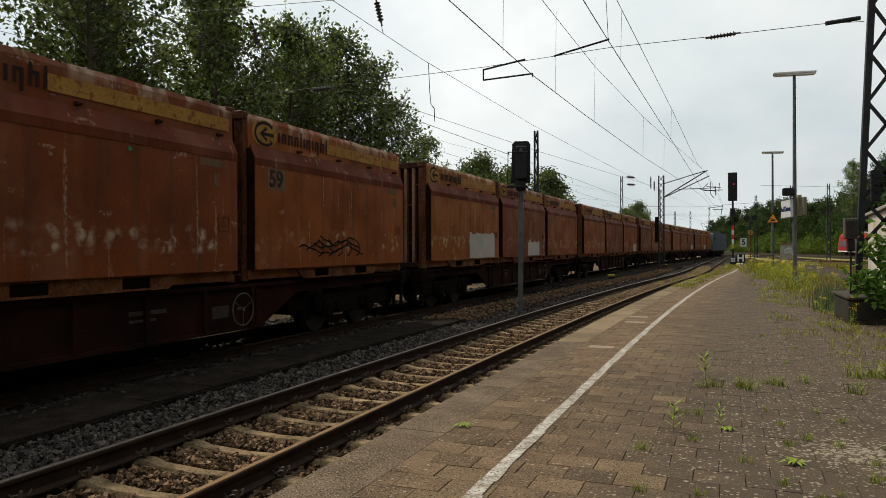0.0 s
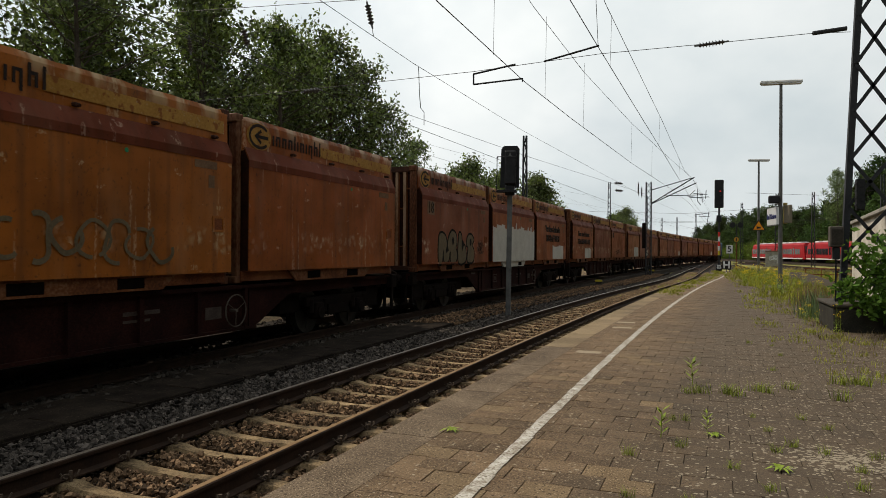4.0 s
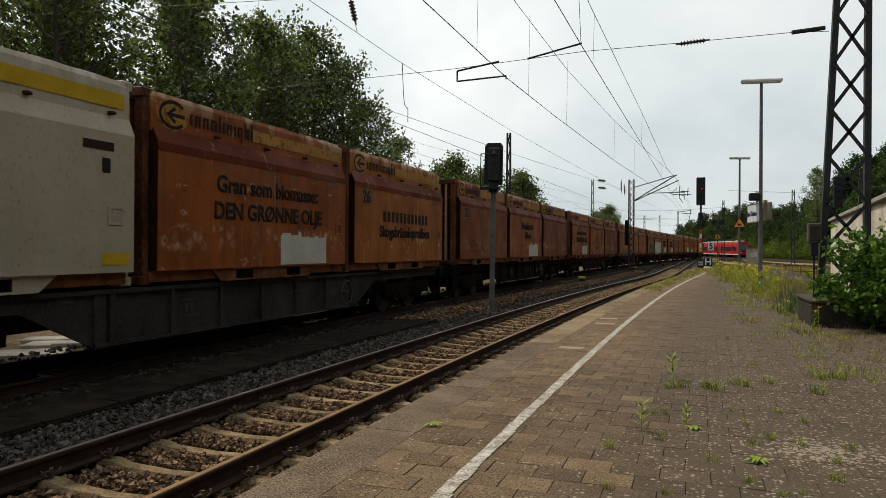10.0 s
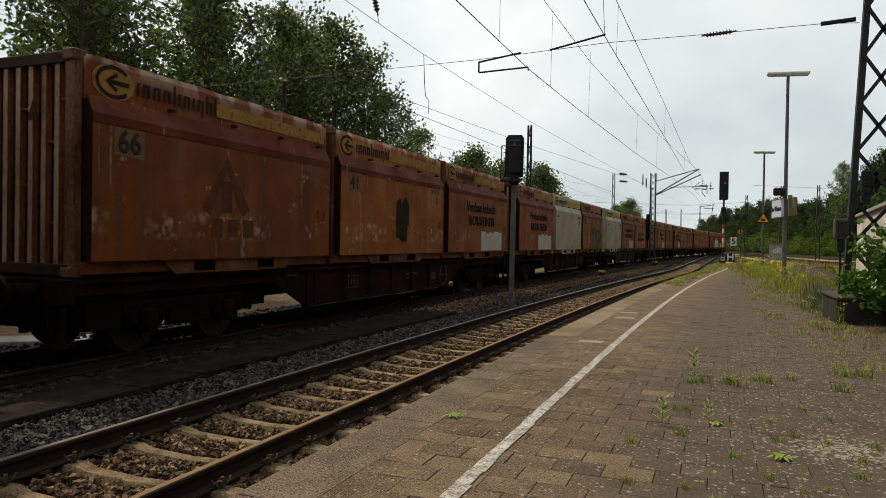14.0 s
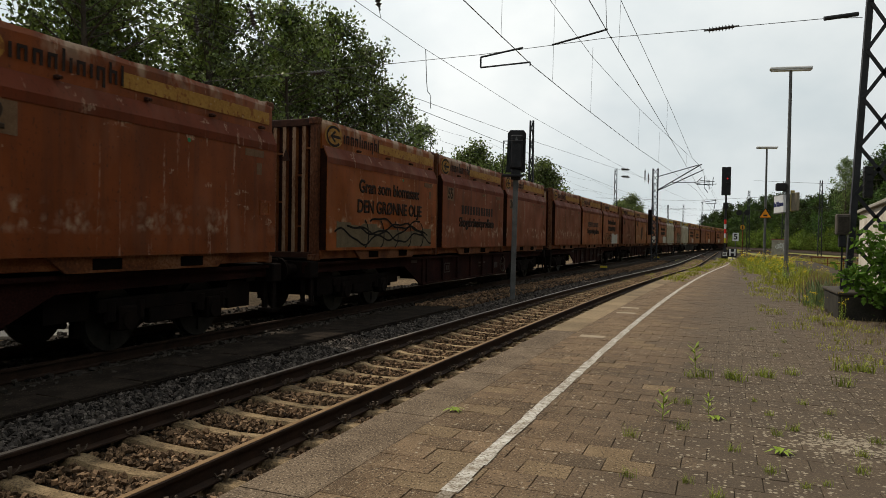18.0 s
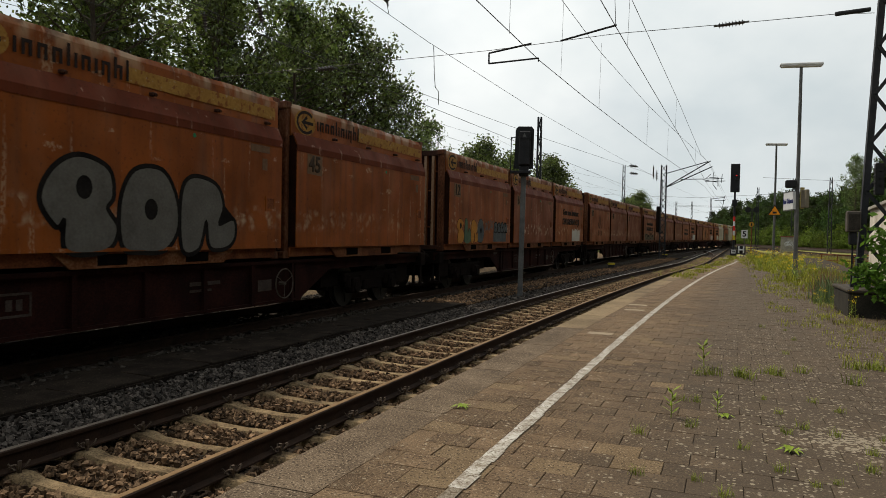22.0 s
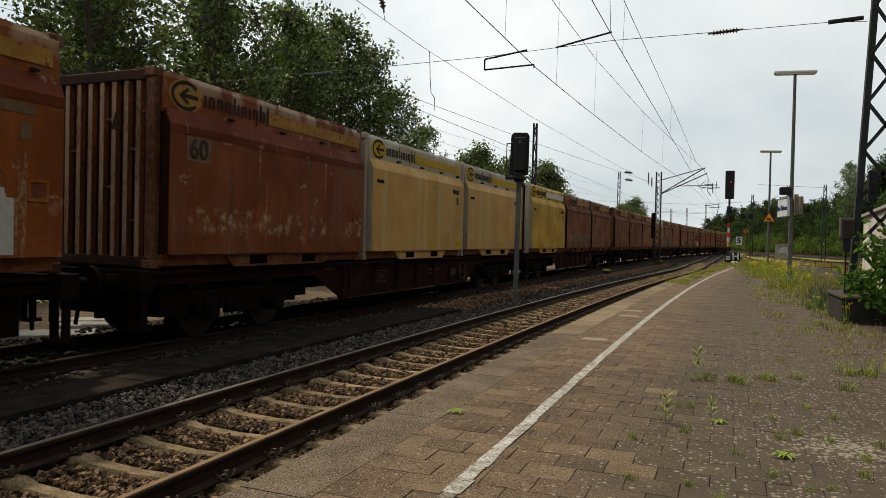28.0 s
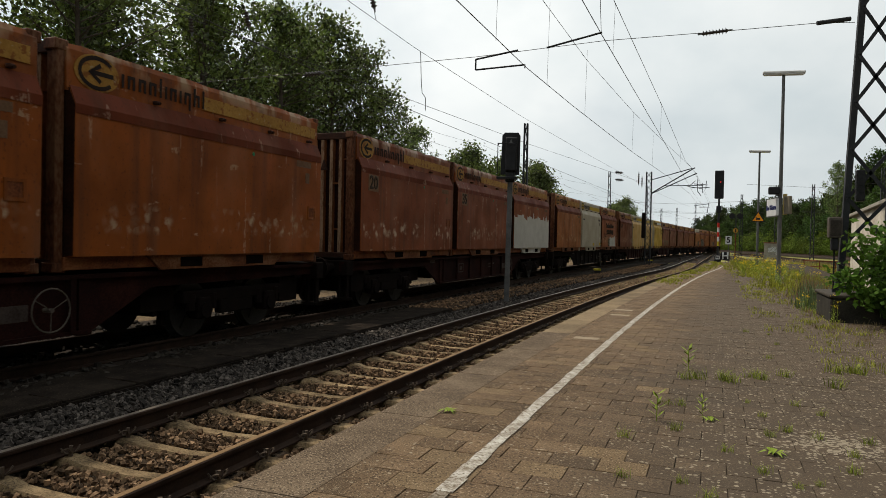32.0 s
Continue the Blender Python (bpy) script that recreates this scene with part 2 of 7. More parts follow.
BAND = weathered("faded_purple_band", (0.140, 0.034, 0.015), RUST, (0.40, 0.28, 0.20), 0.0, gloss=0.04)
BARY = material("faded_yellow_stripe", [(0.25, 0.12, 0.02), (0.37, 0.20, 0.045)], 0.65, scale=2, fine=25, spread=0.4, specks=[((0.17, 0.05, 0.012), 0.58, 9), ((0.34, 0.25, 0.15), 0.66, 16)])
PATCH = material("white_repair_paint", [(0.38, 0.36, 0.31), (0.50, 0.48, 0.43)], 0.7, scale=2, fine=20)
INK = material("black_lettering", [(0.012, 0.009, 0.008), (0.030, 0.016, 0.012)], 0.7, scale=4, fine=40)
GRAF = material("grey_spray_paint", [(0.09, 0.067, 0.038), (0.155, 0.117, 0.068)], 0.7, scale=3, fine=30)
GRAFD = material("dark_spray_paint", [(0.007, 0.006, 0.006), (0.020, 0.017, 0.015)], 0.8, scale=3, fine=30, spec=0.05)
GRAFG = material("green_spray_paint", [(0.05, 0.10, 0.06), (0.10, 0.14, 0.08)], 0.7, scale=3, fine=30)
SKIRTM = material("worn_orange_skirt", [(0.055, 0.018, 0.008), (0.13, 0.042, 0.013), (0.20, 0.10, 0.05)], 0.7, scale=2.5, fine=30, spread=0.5)
GRAFS = material("silver_spray_paint", [(0.085, 0.078, 0.068), (0.14, 0.13, 0.115)], 0.7, scale=3, fine=30)
GRAFO = material("orange_spray_paint", [(0.34, 0.13, 0.02), (0.50, 0.23, 0.04)], 0.7, scale=3, fine=30)
GRAFB = material("blue_grey_spray_paint", [(0.04, 0.05, 0.055), (0.10, 0.11, 0.11)], 0.7, scale=3, fine=30)
POST = material("rusty_steel", [(0.06, 0.02, 0.01), (0.15, 0.045, 0.016), (0.22, 0.085, 0.03)], 0.75, scale=3, fine=40)
CORR = material("corrugated_rusty_paint", [(0.06, 0.020, 0.009), (0.13, 0.042, 0.015), (0.22, 0.08, 0.026)], 0.7, scale=2, fine=30, stretch=(1, 1, 0.4))
RIDGE = material("rubbed_pale_ridge", [(0.12, 0.05, 0.022), (0.27, 0.165, 0.10), (0.36, 0.25, 0.165)], 0.65, scale=2.2, fine=30, stretch=(2, 1, 0.35), spread=0.4)
DARKRUST = material("dark_rusty_rail", [(0.018, 0.010, 0.008), (0.06, 0.024, 0.014)], 0.8, scale=4, fine=40)
# the gap between containers is shaded; that shade is this plate's colour
PANELEND = material("shade_dark_panel_end", [(0.012, 0.006, 0.004), (0.035, 0.013, 0.007)], 0.9, scale=3, fine=30, spec=0.03)
WORNPOST = material("worn_corner_steel", [(0.035, 0.013, 0.007), (0.095, 0.033, 0.014), (0.15, 0.075, 0.04)], 0.65, scale=3, fine=30, spread=0.4, stretch=(1, 1, 0.4))
FADEMARK = material("faded_brown_mark", [(0.055, 0.022, 0.012), (0.13, 0.042, 0.014)], 0.75, scale=5, fine=40, spread=0.4)
FADEINK = material("faded_dark_numerals", [(0.02, 0.014, 0.010), (0.06, 0.038, 0.024)], 0.7, scale=8, fine=40)
TANPLATE = material("worn_tan_number_ground", [(0.125, 0.068, 0.035), (0.18, 0.115, 0.068)], 0.7, scale=6, fine=40)
FADEGREY = material("faded_grey_stencil", [(0.11, 0.055, 0.028), (0.17, 0.105, 0.062)], 0.8, scale=8, fine=40)
MOSTLYDARK = material("dull_dark_metal", [(0.022, 0.018, 0.014), (0.05, 0.041, 0.032)], 0.6, scale=5, fine=40)
STICKER = material("green_sticker", [(0.015, 0.15, 0.06), (0.03, 0.22, 0.09)], 0.5, scale=20, fine=60, bump=0)
# near-black: the shade below the containers is put into this colour
UNDER = material("near_black_underframe", [(0.006, 0.005, 0.0045), (0.014, 0.009, 0.007)], 0.9, scale=4, fine=40, spec=0.03)
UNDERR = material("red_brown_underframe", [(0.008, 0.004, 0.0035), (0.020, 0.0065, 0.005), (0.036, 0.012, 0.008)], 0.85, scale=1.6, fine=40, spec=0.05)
SILLGREY = material("grimy_grey_underframe", [(0.013, 0.012, 0.010), (0.036, 0.032, 0.028), (0.056, 0.049, 0.042)], 0.85, scale=1.4, fine=30, spec=0.05, stretch=(1, 1, 0.5))
# near-black paints the shade inside the fork pockets, which are solid blocks
HOLE = material("painted_pocket_shade", [(0.004, 0.003, 0.003), (0.010, 0.007, 0.005)], 0.95, scale=5, fine=30, bump=0, spec=0.0)
RING = material("worn_bare_handwheel", [(0.05, 0.038, 0.030), (0.11, 0.088, 0.07)], 0.6, scale=6, fine=40, bump=0)
WHEELM = material("dark_wheel_steel", [(0.02, 0.018, 0.016), (0.05, 0.045, 0.04)], 0.6, 0.3, scale=6, fine=50)
BLACK = material("black_enamel", [(0.012, 0.012, 0.013), (0.025, 0.025, 0.027)], 0.5, scale=5, fine=50, bump=0.05)
GALV = material("grey_galvanised_steel", [(0.075, 0.075, 0.074), (0.14, 0.14, 0.136)], 0.6, 0.3, scale=5, fine=60)
MASTM = material("dark_grey_mast_paint", [(0.018, 0.019, 0.022), (0.038, 0.038, 0.041)], 0.65, scale=4, fine=50)
CONC = material("weathered_concrete", [(0.16, 0.15, 0.13), (0.27, 0.25, 0.21), (0.34, 0.31, 0.26)], 0.9, scale=3, fine=60, bump=0.5)
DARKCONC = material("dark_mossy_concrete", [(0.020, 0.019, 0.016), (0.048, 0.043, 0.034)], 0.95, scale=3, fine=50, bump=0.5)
RAILSIDE = material("rusty_rail", [(0.018, 0.011, 0.008), (0.042, 0.023, 0.014)], 0.8, scale=5, fine=60)
RAILTOP = material("worn_rail_head", [(0.11, 0.085, 0.064), (0.22, 0.18, 0.145)], 0.42, 0.4, scale=4, fine=80, bump=0.05)
RAILTAN = material("tan_rusty_rail_head", [(0.12, 0.068, 0.030), (0.22, 0.135, 0.065)], 0.6, 0.1, scale=4, fine=60)
CLIPM = material("brown_spring_clip", [(0.05, 0.035, 0.025), (0.12, 0.09, 0.065)], 0.6, 0.2, scale=8, fine=60)
SLEEP = material("concrete_sleeper", [(0.05, 0.034, 0.019), (0.18, 0.124, 0.066), (0.30, 0.212, 0.118)], 0.9, scale=5, fine=50, bump=0.5, random_tint=0.3, spread=0.45, specks=[((0.05, 0.035, 0.022), 0.6, 60)])
STONE = material("ballast_stone", [(0.045, 0.025, 0.013), (0.205, 0.130, 0.075)], 0.9, scale=8, fine=60, random_tint=0.75, island=True)
BALLAST = material("ballast_bed", [(0.012, 0.009, 0.006), (0.045, 0.032, 0.022)], 0.95, scale=22, fine=90, bump=1.0, dist=0.03)
GRIT = [((0.030, 0.020, 0.012), 0.56, 62), ((0.28, 0.21, 0.14), 0.60, 80)]
PAVER = material("brown_grey_paver", [(0.062, 0.039, 0.022), (0.105, 0.069, 0.040), (0.150, 0.100, 0.058)], 0.9, scale=3, fine=60, bump=0.8, random_tint=0.27, spread=0.45, specks=GRIT)
PAVER_L = material("pale_paver", [(0.105, 0.070, 0.038), (0.175, 0.122, 0.070)], 0.9, scale=5, fine=80, bump=0.4, random_tint=0.1, specks=GRIT)
JOINT = material("dark_paving_joint", [(0.028, 0.020, 0.013), (0.060, 0.045, 0.029)], 0.95, scale=8, fine=60)
LINE = material("worn_white_line_paint", [(0.15, 0.115, 0.08), (0.34, 0.31, 0.265), (0.48, 0.455, 0.41)], 0.85, scale=9, fine=60, bump=0.3, spread=0.45, specks=[((0.10, 0.072, 0.046), 0.57, 55)])
LINEF = material("nearly_gone_line_paint", [(0.09, 0.066, 0.043), (0.17, 0.14, 0.105), (0.30, 0.27, 0.22)], 0.85, scale=9, fine=60, bump=0.3, spread=0.5, specks=[((0.08, 0.056, 0.035), 0.5, 50)])
SAND = material("sandy_gravel_ground", [(0.055, 0.037, 0.020), (0.135, 0.093, 0.053), (0.20, 0.145, 0.085)], 0.95, scale=5, fine=34, bump=1.0, dist=0.04, spread=0.5, specks=[((0.030, 0.022, 0.014), 0.55, 20)])
SOIL = material("dry_grassy_soil", [(0.10, 0.105, 0.03), (0.20, 0.195, 0.055), (0.28, 0.25, 0.09)], 0.95, scale=0.35, fine=9, bump=0.6, dist=0.05)
GRASS = material("green_grass", [(0.17, 0.19, 0.016), (0.34, 0.34, 0.045)], 0.8, scale=3, fine=30, bump=0, random_tint=0.35, island=True)
STRAW = material("dry_straw_grass", [(0.16, 0.12, 0.055), (0.26, 0.20, 0.10)], 0.85, scale=3, fine=30, bump=0, random_tint=0.3, island=True)
TUFTM = material("bright_lime_grass", [(0.11, 0.15, 0.018), (0.27, 0.30, 0.045)], 0.8, scale=3, fine=30, bump=0, random_tint=0.3, island=True)
BLOOM = material("yellow_blossom", [(0.55, 0.38, 0.01), (0.75, 0.58, 0.03)], 0.8, scale=8, fine=50, bump=0)
LEAF = material("poplar_leaf", [(0.040, 0.062, 0.019), (0.165, 0.205, 0.068)], 0.5, scale=0.6, fine=14, bump=0, random_tint=0.75, island=True, own_tint=0.2, spec=0.2)
LEAF2 = material("hill_tree_leaf", [(0.012, 0.025, 0.008), (0.060, 0.086, 0.024)], 0.7, scale=0.3, fine=8, bump=0, random_tint=0.45, island=True, own_tint=0.55)
LEAF4 = material("light_shrub_leaf", [(0.055, 0.090, 0.016), (0.16, 0.21, 0.040)], 0.7, scale=0.4, fine=8, bump=0, random_tint=0.4, island=True, own_tint=0.3)
LEAF3 = material("bush_leaf", [(0.035, 0.078, 0.012), (0.105, 0.18, 0.032)], 0.75, scale=3, fine=20, bump=0, random_tint=0.5, island=True, spec=0.08)
BARK = material("grey_brown_bark", [(0.045, 0.035, 0.028), (0.10, 0.08, 0.062)], 0.95, scale=6, fine=40, bump=0.6, stretch=(1, 1, 0.3))
PLASTER = material("stained_plaster_wall", [(0.27, 0.225, 0.175), (0.46, 0.415, 0.35), (0.58, 0.54, 0.475)], 0.9, scale=0.8, fine=14, bump=0.3, stretch=(1, 1, 0.6))
REDTRAIN = material("red_coach_paint", [(0.24, 0.007, 0.010), (0.31, 0.010, 0.014)], 0.6, scale=1, fine=10, bump=0)
LIGHTGREY = material("light_grey_paint", [(0.50, 0.50, 0.50), (0.62, 0.62, 0.61)], 0.5, scale=2, fine=20, bump=0.05)
WINDOWM = material("dark_window_glass", [(0.012, 0.013, 0.016), (0.02, 0.022, 0.026)], 0.12, scale=2, fine=20, bump=0)
LOCOBLUE = material("blue_grey_loco_paint", [(0.045, 0.06, 0.085), (0.075, 0.095, 0.125)], 0.5, scale=2, fine=20, bump=0.05)
SIGNW = material("white_enamel_sign", [(0.50, 0.51, 0.52), (0.60, 0.61, 0.62)], 0.4, scale=2, fine=20, bump=0)
SIGNBLUE = material("dark_blue_lettering", [(0.015, 0.02, 0.09), (0.02, 0.03, 0.12)], 0.5, scale=2, fine=20, bump=0)
ORANGESIGN = material("orange_warning_sign", [(0.70, 0.24, 0.01), (0.80, 0.32, 0.02)], 0.5, scale=3, fine=20, bump=0)
REDENAMEL = material("red_enamel", [(0.45, 0.02, 0.015), (0.55, 0.03, 0.02)], 0.5, scale=3, fine=20, bump=0)
YELENAMEL = material("yellow_enamel", [(0.36, 0.29, 0.02), (0.48, 0.39, 0.035)], 0.5, scale=3, fine=20, bump=0)
INSUL = material("dark_brown_insulator", [(0.02, 0.015, 0.013), (0.045, 0.032, 0.025)], 0.35, scale=6, fine=40, bump=0)
WIRE = material("dull_copper_wire", [(0.03, 0.028, 0.027), (0.06, 0.055, 0.05)], 0.6, 0.3, scale=4, fine=40, bump=0)
FADEDY = material("chrome_yellow_stripe", [(0.36, 0.225, 0.008), (0.50, 0.33, 0.018)], 0.6, scale=2, fine=25)
REDLAMP = glow("red_signal_light", (0.8, 0.02, 0.02), 0.35)


def let_light_through(m, share_):
    """Thin leaves: part of the light passes through them, a little yellower."""
    n, l = m.node_tree.nodes, m.node_tree.links
    b, out = n["Principled BSDF"], n["Material Output"]
    tr, mx, tint = n.new("ShaderNodeBsdfTranslucent"), n.new("ShaderNodeMixShader"), n.new("ShaderNodeMix")
    tint.data_type, tint.blend_type = "RGBA", "MULTIPLY"
    tint.inputs[0].default_value = 1.0
    tint.inputs[7].default_value = (1.0, 1.1, 0.6, 1)
    l.new(b.inputs["Base Color"].links[0].from_socket, tint.inputs[6])
    l.new(tint.outputs[2], tr.inputs["Color"])
    mx.inputs[0].default_value = share_
    l.new(b.outputs[0], mx.inputs[1])
    l.new(tr.outputs[0], mx.inputs[2])
    l.new(mx.outputs[0], out.inputs["Surface"])


for leaf_, share_ in ((LEAF, 0.32), (LEAF2, 0.35), (LEAF4, 0.35), (LEAF3, 0.4)):
    let_light_through(leaf_, share_)

# ---- geometry helpers ----


def mesh_object(name, bm, mat, parent=None, label=""):
    me = bpy.data.meshes.new(name)
    bm.to_mesh(me)
    bm.free()
    me.materials.append(mat)
    ob = new(name, me)
    if parent is not None:
        ob.parent = parent
    if label:
        ob["label"] = label
    return ob


def part(name, bm, material_, parent, label=""):
    return mesh_object(name, bm, material_, parent, label)


def share(name, me, parent, m, label=""):
    ob = new(name, me)
    ob.parent = parent
    ob.matrix_basis = m
    if label:
        ob["label"] = label
    return ob


def thing(name, label, category, group="", m=None, kind=""):
    ob = new(name)
    ob.empty_display_size = 0.2
    if m is not None:
        ob.matrix_basis = m
    return tagged(ob, label, category, group, kind)


def add_box(bm, x0, x1, y0, y1, z0, z1, bevel=0.0, m=None):
    r = bmesh.ops.create_cube(bm, size=1)
    vs = r["verts"]
    for v in vs:
        v.co = Vector((x0 + (v.co.x + 0.5) * (x1 - x0), y0 + (v.co.y + 0.5) * (y1 - y0), z0 + (v.co.z + 0.5) * (z1 - z0)))
    if bevel:
        es = list({e for v in vs for e in v.link_edges})
        out = bmesh.ops.bevel(bm, geom=es, offset=bevel, segments=1, affect="EDGES")
        vs = list({v for f in out["faces"] for v in f.verts} | {v for v in vs if v.is_valid})
    if m is not None:
        bmesh.ops.transform(bm, matrix=m, verts=vs)
    return bm


def box(*a, **k):
    return add_box(bmesh.new(), *a, **k)


def add_rod(bm, a, b, r, r2=None, seg=10):
    a, b = Vector(a), Vector(b)
    d = b - a
    q = d.to_track_quat("Z", "Y").to_matrix().to_4x4()
    bmesh.ops.create_cone(bm, cap_ends=True, segments=seg, radius1=r, radius2=r if r2 is None else r2, depth=d.length,
                          matrix=Matrix.Translation((a + b) / 2) @ q)
    return bm


def rod(a, b, r, r2=None, seg=10):
    return add_rod(bmesh.new(), a, b, r, r2, seg)


def extrude_profile(bm, pts, y0, y1):
    """A closed x-z outline drawn along y."""
    a = [bm.verts.new((x, y0, z)) for x, z in pts]
    b = [bm.verts.new((x, y1, z)) for x, z in pts]
    n = len(pts)
    for i in range(n):
        bm.faces.new((a[i], a[(i + 1) % n], b[(i + 1) % n], b[i]))
    bm.faces.new(a[::-1])
    bm.faces.new(b)
    bmesh.ops.recalc_face_normals(bm, faces=bm.faces)
    return bm


def plate(bm, pts, x, depth=0.004):
    """A flat outline in y-z, thin, on a wall that faces +x."""
    a = [bm.verts.new((x, y, z)) for y, z in pts]
    b = [bm.verts.new((x + depth, y, z)) for y, z in pts]
    n = len(pts)
    for i in range(n):
        bm.faces.new((a[i], a[(i + 1) % n], b[(i + 1) % n], b[i]))
    bm.faces.new(b)
    bm.faces.new(a[::-1])
    bmesh.ops.recalc_face_normals(bm, faces=bm.faces)
    return bm


def ribbon(bm, pts, width, x, depth=0.004):
    """A drawn stroke along points in y-z on a wall that faces +x."""
    left, right = [], []
    for i, (y, z) in enumerate(pts):
        p, q = pts[max(i - 1, 0)], pts[min(i + 1, len(pts) - 1)]
        dy, dz = q[0] - p[0], q[1] - p[1]
        d = math.hypot(dy, dz) or 1
        left.append((y - dz / d * width / 2, z + dy / d * width / 2))
        right.append((y + dz / d * width / 2, z - dy / d * width / 2))
    for i in range(len(pts) - 1):
        vs = [bm.verts.new((x + depth, *c)) for c in (left[i], left[i + 1], right[i + 1], right[i])]
        f = bm.faces.new(vs)
        f.normal_update()
        if f.normal.x < 0:
            f.normal_flip()
    return bm


def text_mesh(body, size, name="lettering", spacing=1.0):
    cu = bpy.data.curves.new(name, "FONT")
    cu.body, cu.size, cu.extrude = body, size, 0.002
    cu.bevel_depth, cu.bevel_resolution, cu.resolution_u = 0.030 * size, 0, 5
    cu.align_x, cu.align_y, cu.space_character = "CENTER", "CENTER", spacing
    ob = bpy.data.objects.new(name, cu)
    scene.collection.objects.link(ob)
    me = bpy.data.meshes.new_from_object(ob.evaluated_get(bpy.context.evaluated_depsgraph_get()))
    me.name = name
    bpy.data.objects.remove(ob)
    bpy.data.curves.remove(cu)
    return me


# ---- the lines of the tracks ----
RAIL_Z = -0.25


class Line:
    """A line on the plan that bends: it starts at (x0, 0) along +y; bends are (from s, curvature to the right)."""

    def __init__(self, x0, bends, start=-440, end=620):
        self.step, self.start = 0.5, start
        xs, ys, hs = [], [], []
        k0 = bends[0][1]
        x, y, h = x0 + k0 * start * start / 2, start, k0 * start
        s = start
        while s <= end:
            xs.append(x), ys.append(y), hs.append(h)
            k = [b for a, b in bends if s >= a or a == bends[0][0]][-1]
            hm = h + k * self.step / 2
            x, y, h, s = x + math.sin(hm) * self.step, y + math.cos(hm) * self.step, h + k * self.step, s + self.step
        self.x, self.y, self.h = np.array(xs), np.array(ys), np.array(hs)
        self.s = self.start + self.step * np.arange(len(xs))

    def at(self, s, off=0.0):
        """x, y and heading (to the right of +y) at s metres along, off metres to the right."""
        x, y, h = (float(np.interp(s, self.s, a)) for a in (self.x, self.y, self.h))
        return x + off * math.cos(h), y - off * math.sin(h), h

    def spot(self, s, off=0.0, z=0.0):
        x, y, h = self.at(s, off)
        return pose(x, y, z, 0, 0, -math.degrees(h))


NEAR = Line(-4.29, [(-999, 0.0), (0, 0.0022), (42, -0.0045), (56, 0.0)])
TRAIN = Line(-8.80, [(-999, 0.0), (0, 0.0009), (138, -0.0035), (260, 0.0)])


def sweep(bm, line, pts, s0, s1, step=1.0):
    """A closed outline of (offset, z) swept along a line."""
    rings = []
    n = max(2, int((s1 - s0) / step) + 1)
    for i in range(n):
        s = s0 + (s1 - s0) * i / (n - 1)
        ring = []
        for off, z in pts:
            x, y, h = line.at(s, off)
            ring.append(bm.verts.new((x, y, z)))
        rings.append(ring)
    k = len(pts)
    for a, b in zip(rings, rings[1:]):
        for i in range(k):
            bm.faces.new((a[i], a[(i + 1) % k], b[(i + 1) % k], b[i]))
    bm.faces.new(rings[0][::-1])
    bm.faces.new(rings[-1])
    bmesh.ops.recalc_face_normals(bm, faces=bm.faces)
    return bm

# ---- ground, beds and platform ----
def setting(name, bm, mat, label, category, kind="structure"):
    return tagged(mesh_object(name, bm, mat), label, category, kind=kind)


def sheet(x0, x1, y0, y1, z, nx, ny, bumpy=0.0):
    bm = bmesh.new()
    bmesh.ops.create_grid(bm, x_segments=nx, y_segments=ny, size=0.5)
    for v in bm.verts:
        x, y = x0 + (v.co.x + 0.5) * (x1 - x0), y0 + (v.co.y + 0.5) * (y1 - y0)
        v.co = Vector((x, y, z + bumpy * noise.noise(Vector((x * 0.12, y * 0.12, 0)))))
    return bm


setting("ground", sheet(-1500, 1500, -500, 2500, -0.85, 40, 40), SOIL, "dry grassy soil reaching the horizon", "ground")
bm = bmesh.new()
sweep(bm, TRAIN, [(-8.2, -0.95), (-8.0, -0.50), (-2.45, -0.50), (-2.45, -0.95)], -30, 330, 3)
setting("gravel_yard", bm, SAND, "pale sunlit sandy gravel yard beyond the tracks", "ground")
bm = bmesh.new()
sweep(bm, TRAIN, [(-2.8, -0.9), (-2.45, -0.44), (1.45, -0.43), (1.6, -0.9)], -30, 330, 2)
setting("ballast_bed", bm, BALLAST, "dark ballast bed under the goods train", "ballast")
bm = bmesh.new()
sweep(bm, NEAR, [(-2.15, -0.9), (-2.10, -0.50), (1.68, -0.52), (1.68, -0.9)], -20, 150, 2)
setting("ballast_bed", bm, BALLAST, "brown ballast bed under the platform track", "ballast")
bm = bmesh.new()
sweep(bm, NEAR, [(-3.3, -0.9), (-3.3, -0.385), (-2.12, -0.395), (-2.12, -0.9)], -20, 70, 2)
# near-black with pale specks: the goods train's shadow is put into this colour
WALKWAY = material("shadow_dark_path", [(0.008, 0.006, 0.005), (0.017, 0.013, 0.010), (0.034, 0.026, 0.019)], 0.95, scale=3, fine=50, bump=0.5, spec=0.03, specks=[((0.09, 0.07, 0.05), 0.66, 40)])
setting("service_path", bm, WALKWAY, "dark flat service path between the two tracks, train's shadow in its colour", "path")

PL_EDGE = 1.73
bm = bmesh.new()
sweep(bm, NEAR, [(PL_EDGE + 0.10, -0.9), (PL_EDGE + 0.10, -0.010), (8.6, -0.010), (8.6, -0.9)], -14, 63, 1)
platform = setting("platform", bm, JOINT, "old low platform with weedy joints", "platform")

# rails: foot, web and head along each track
RAIL = [(-0.07, -0.172), (0.07, -0.172), (0.07, -0.158), (0.012, -0.14), (0.012, -0.045), (0.036, -0.034), (0.036, -0.008),
        (0.028, -0.001), (-0.028, -0.001), (-0.036, -0.008), (-0.036, -0.034), (-0.012, -0.045), (-0.012, -0.14), (-0.07, -0.158)]


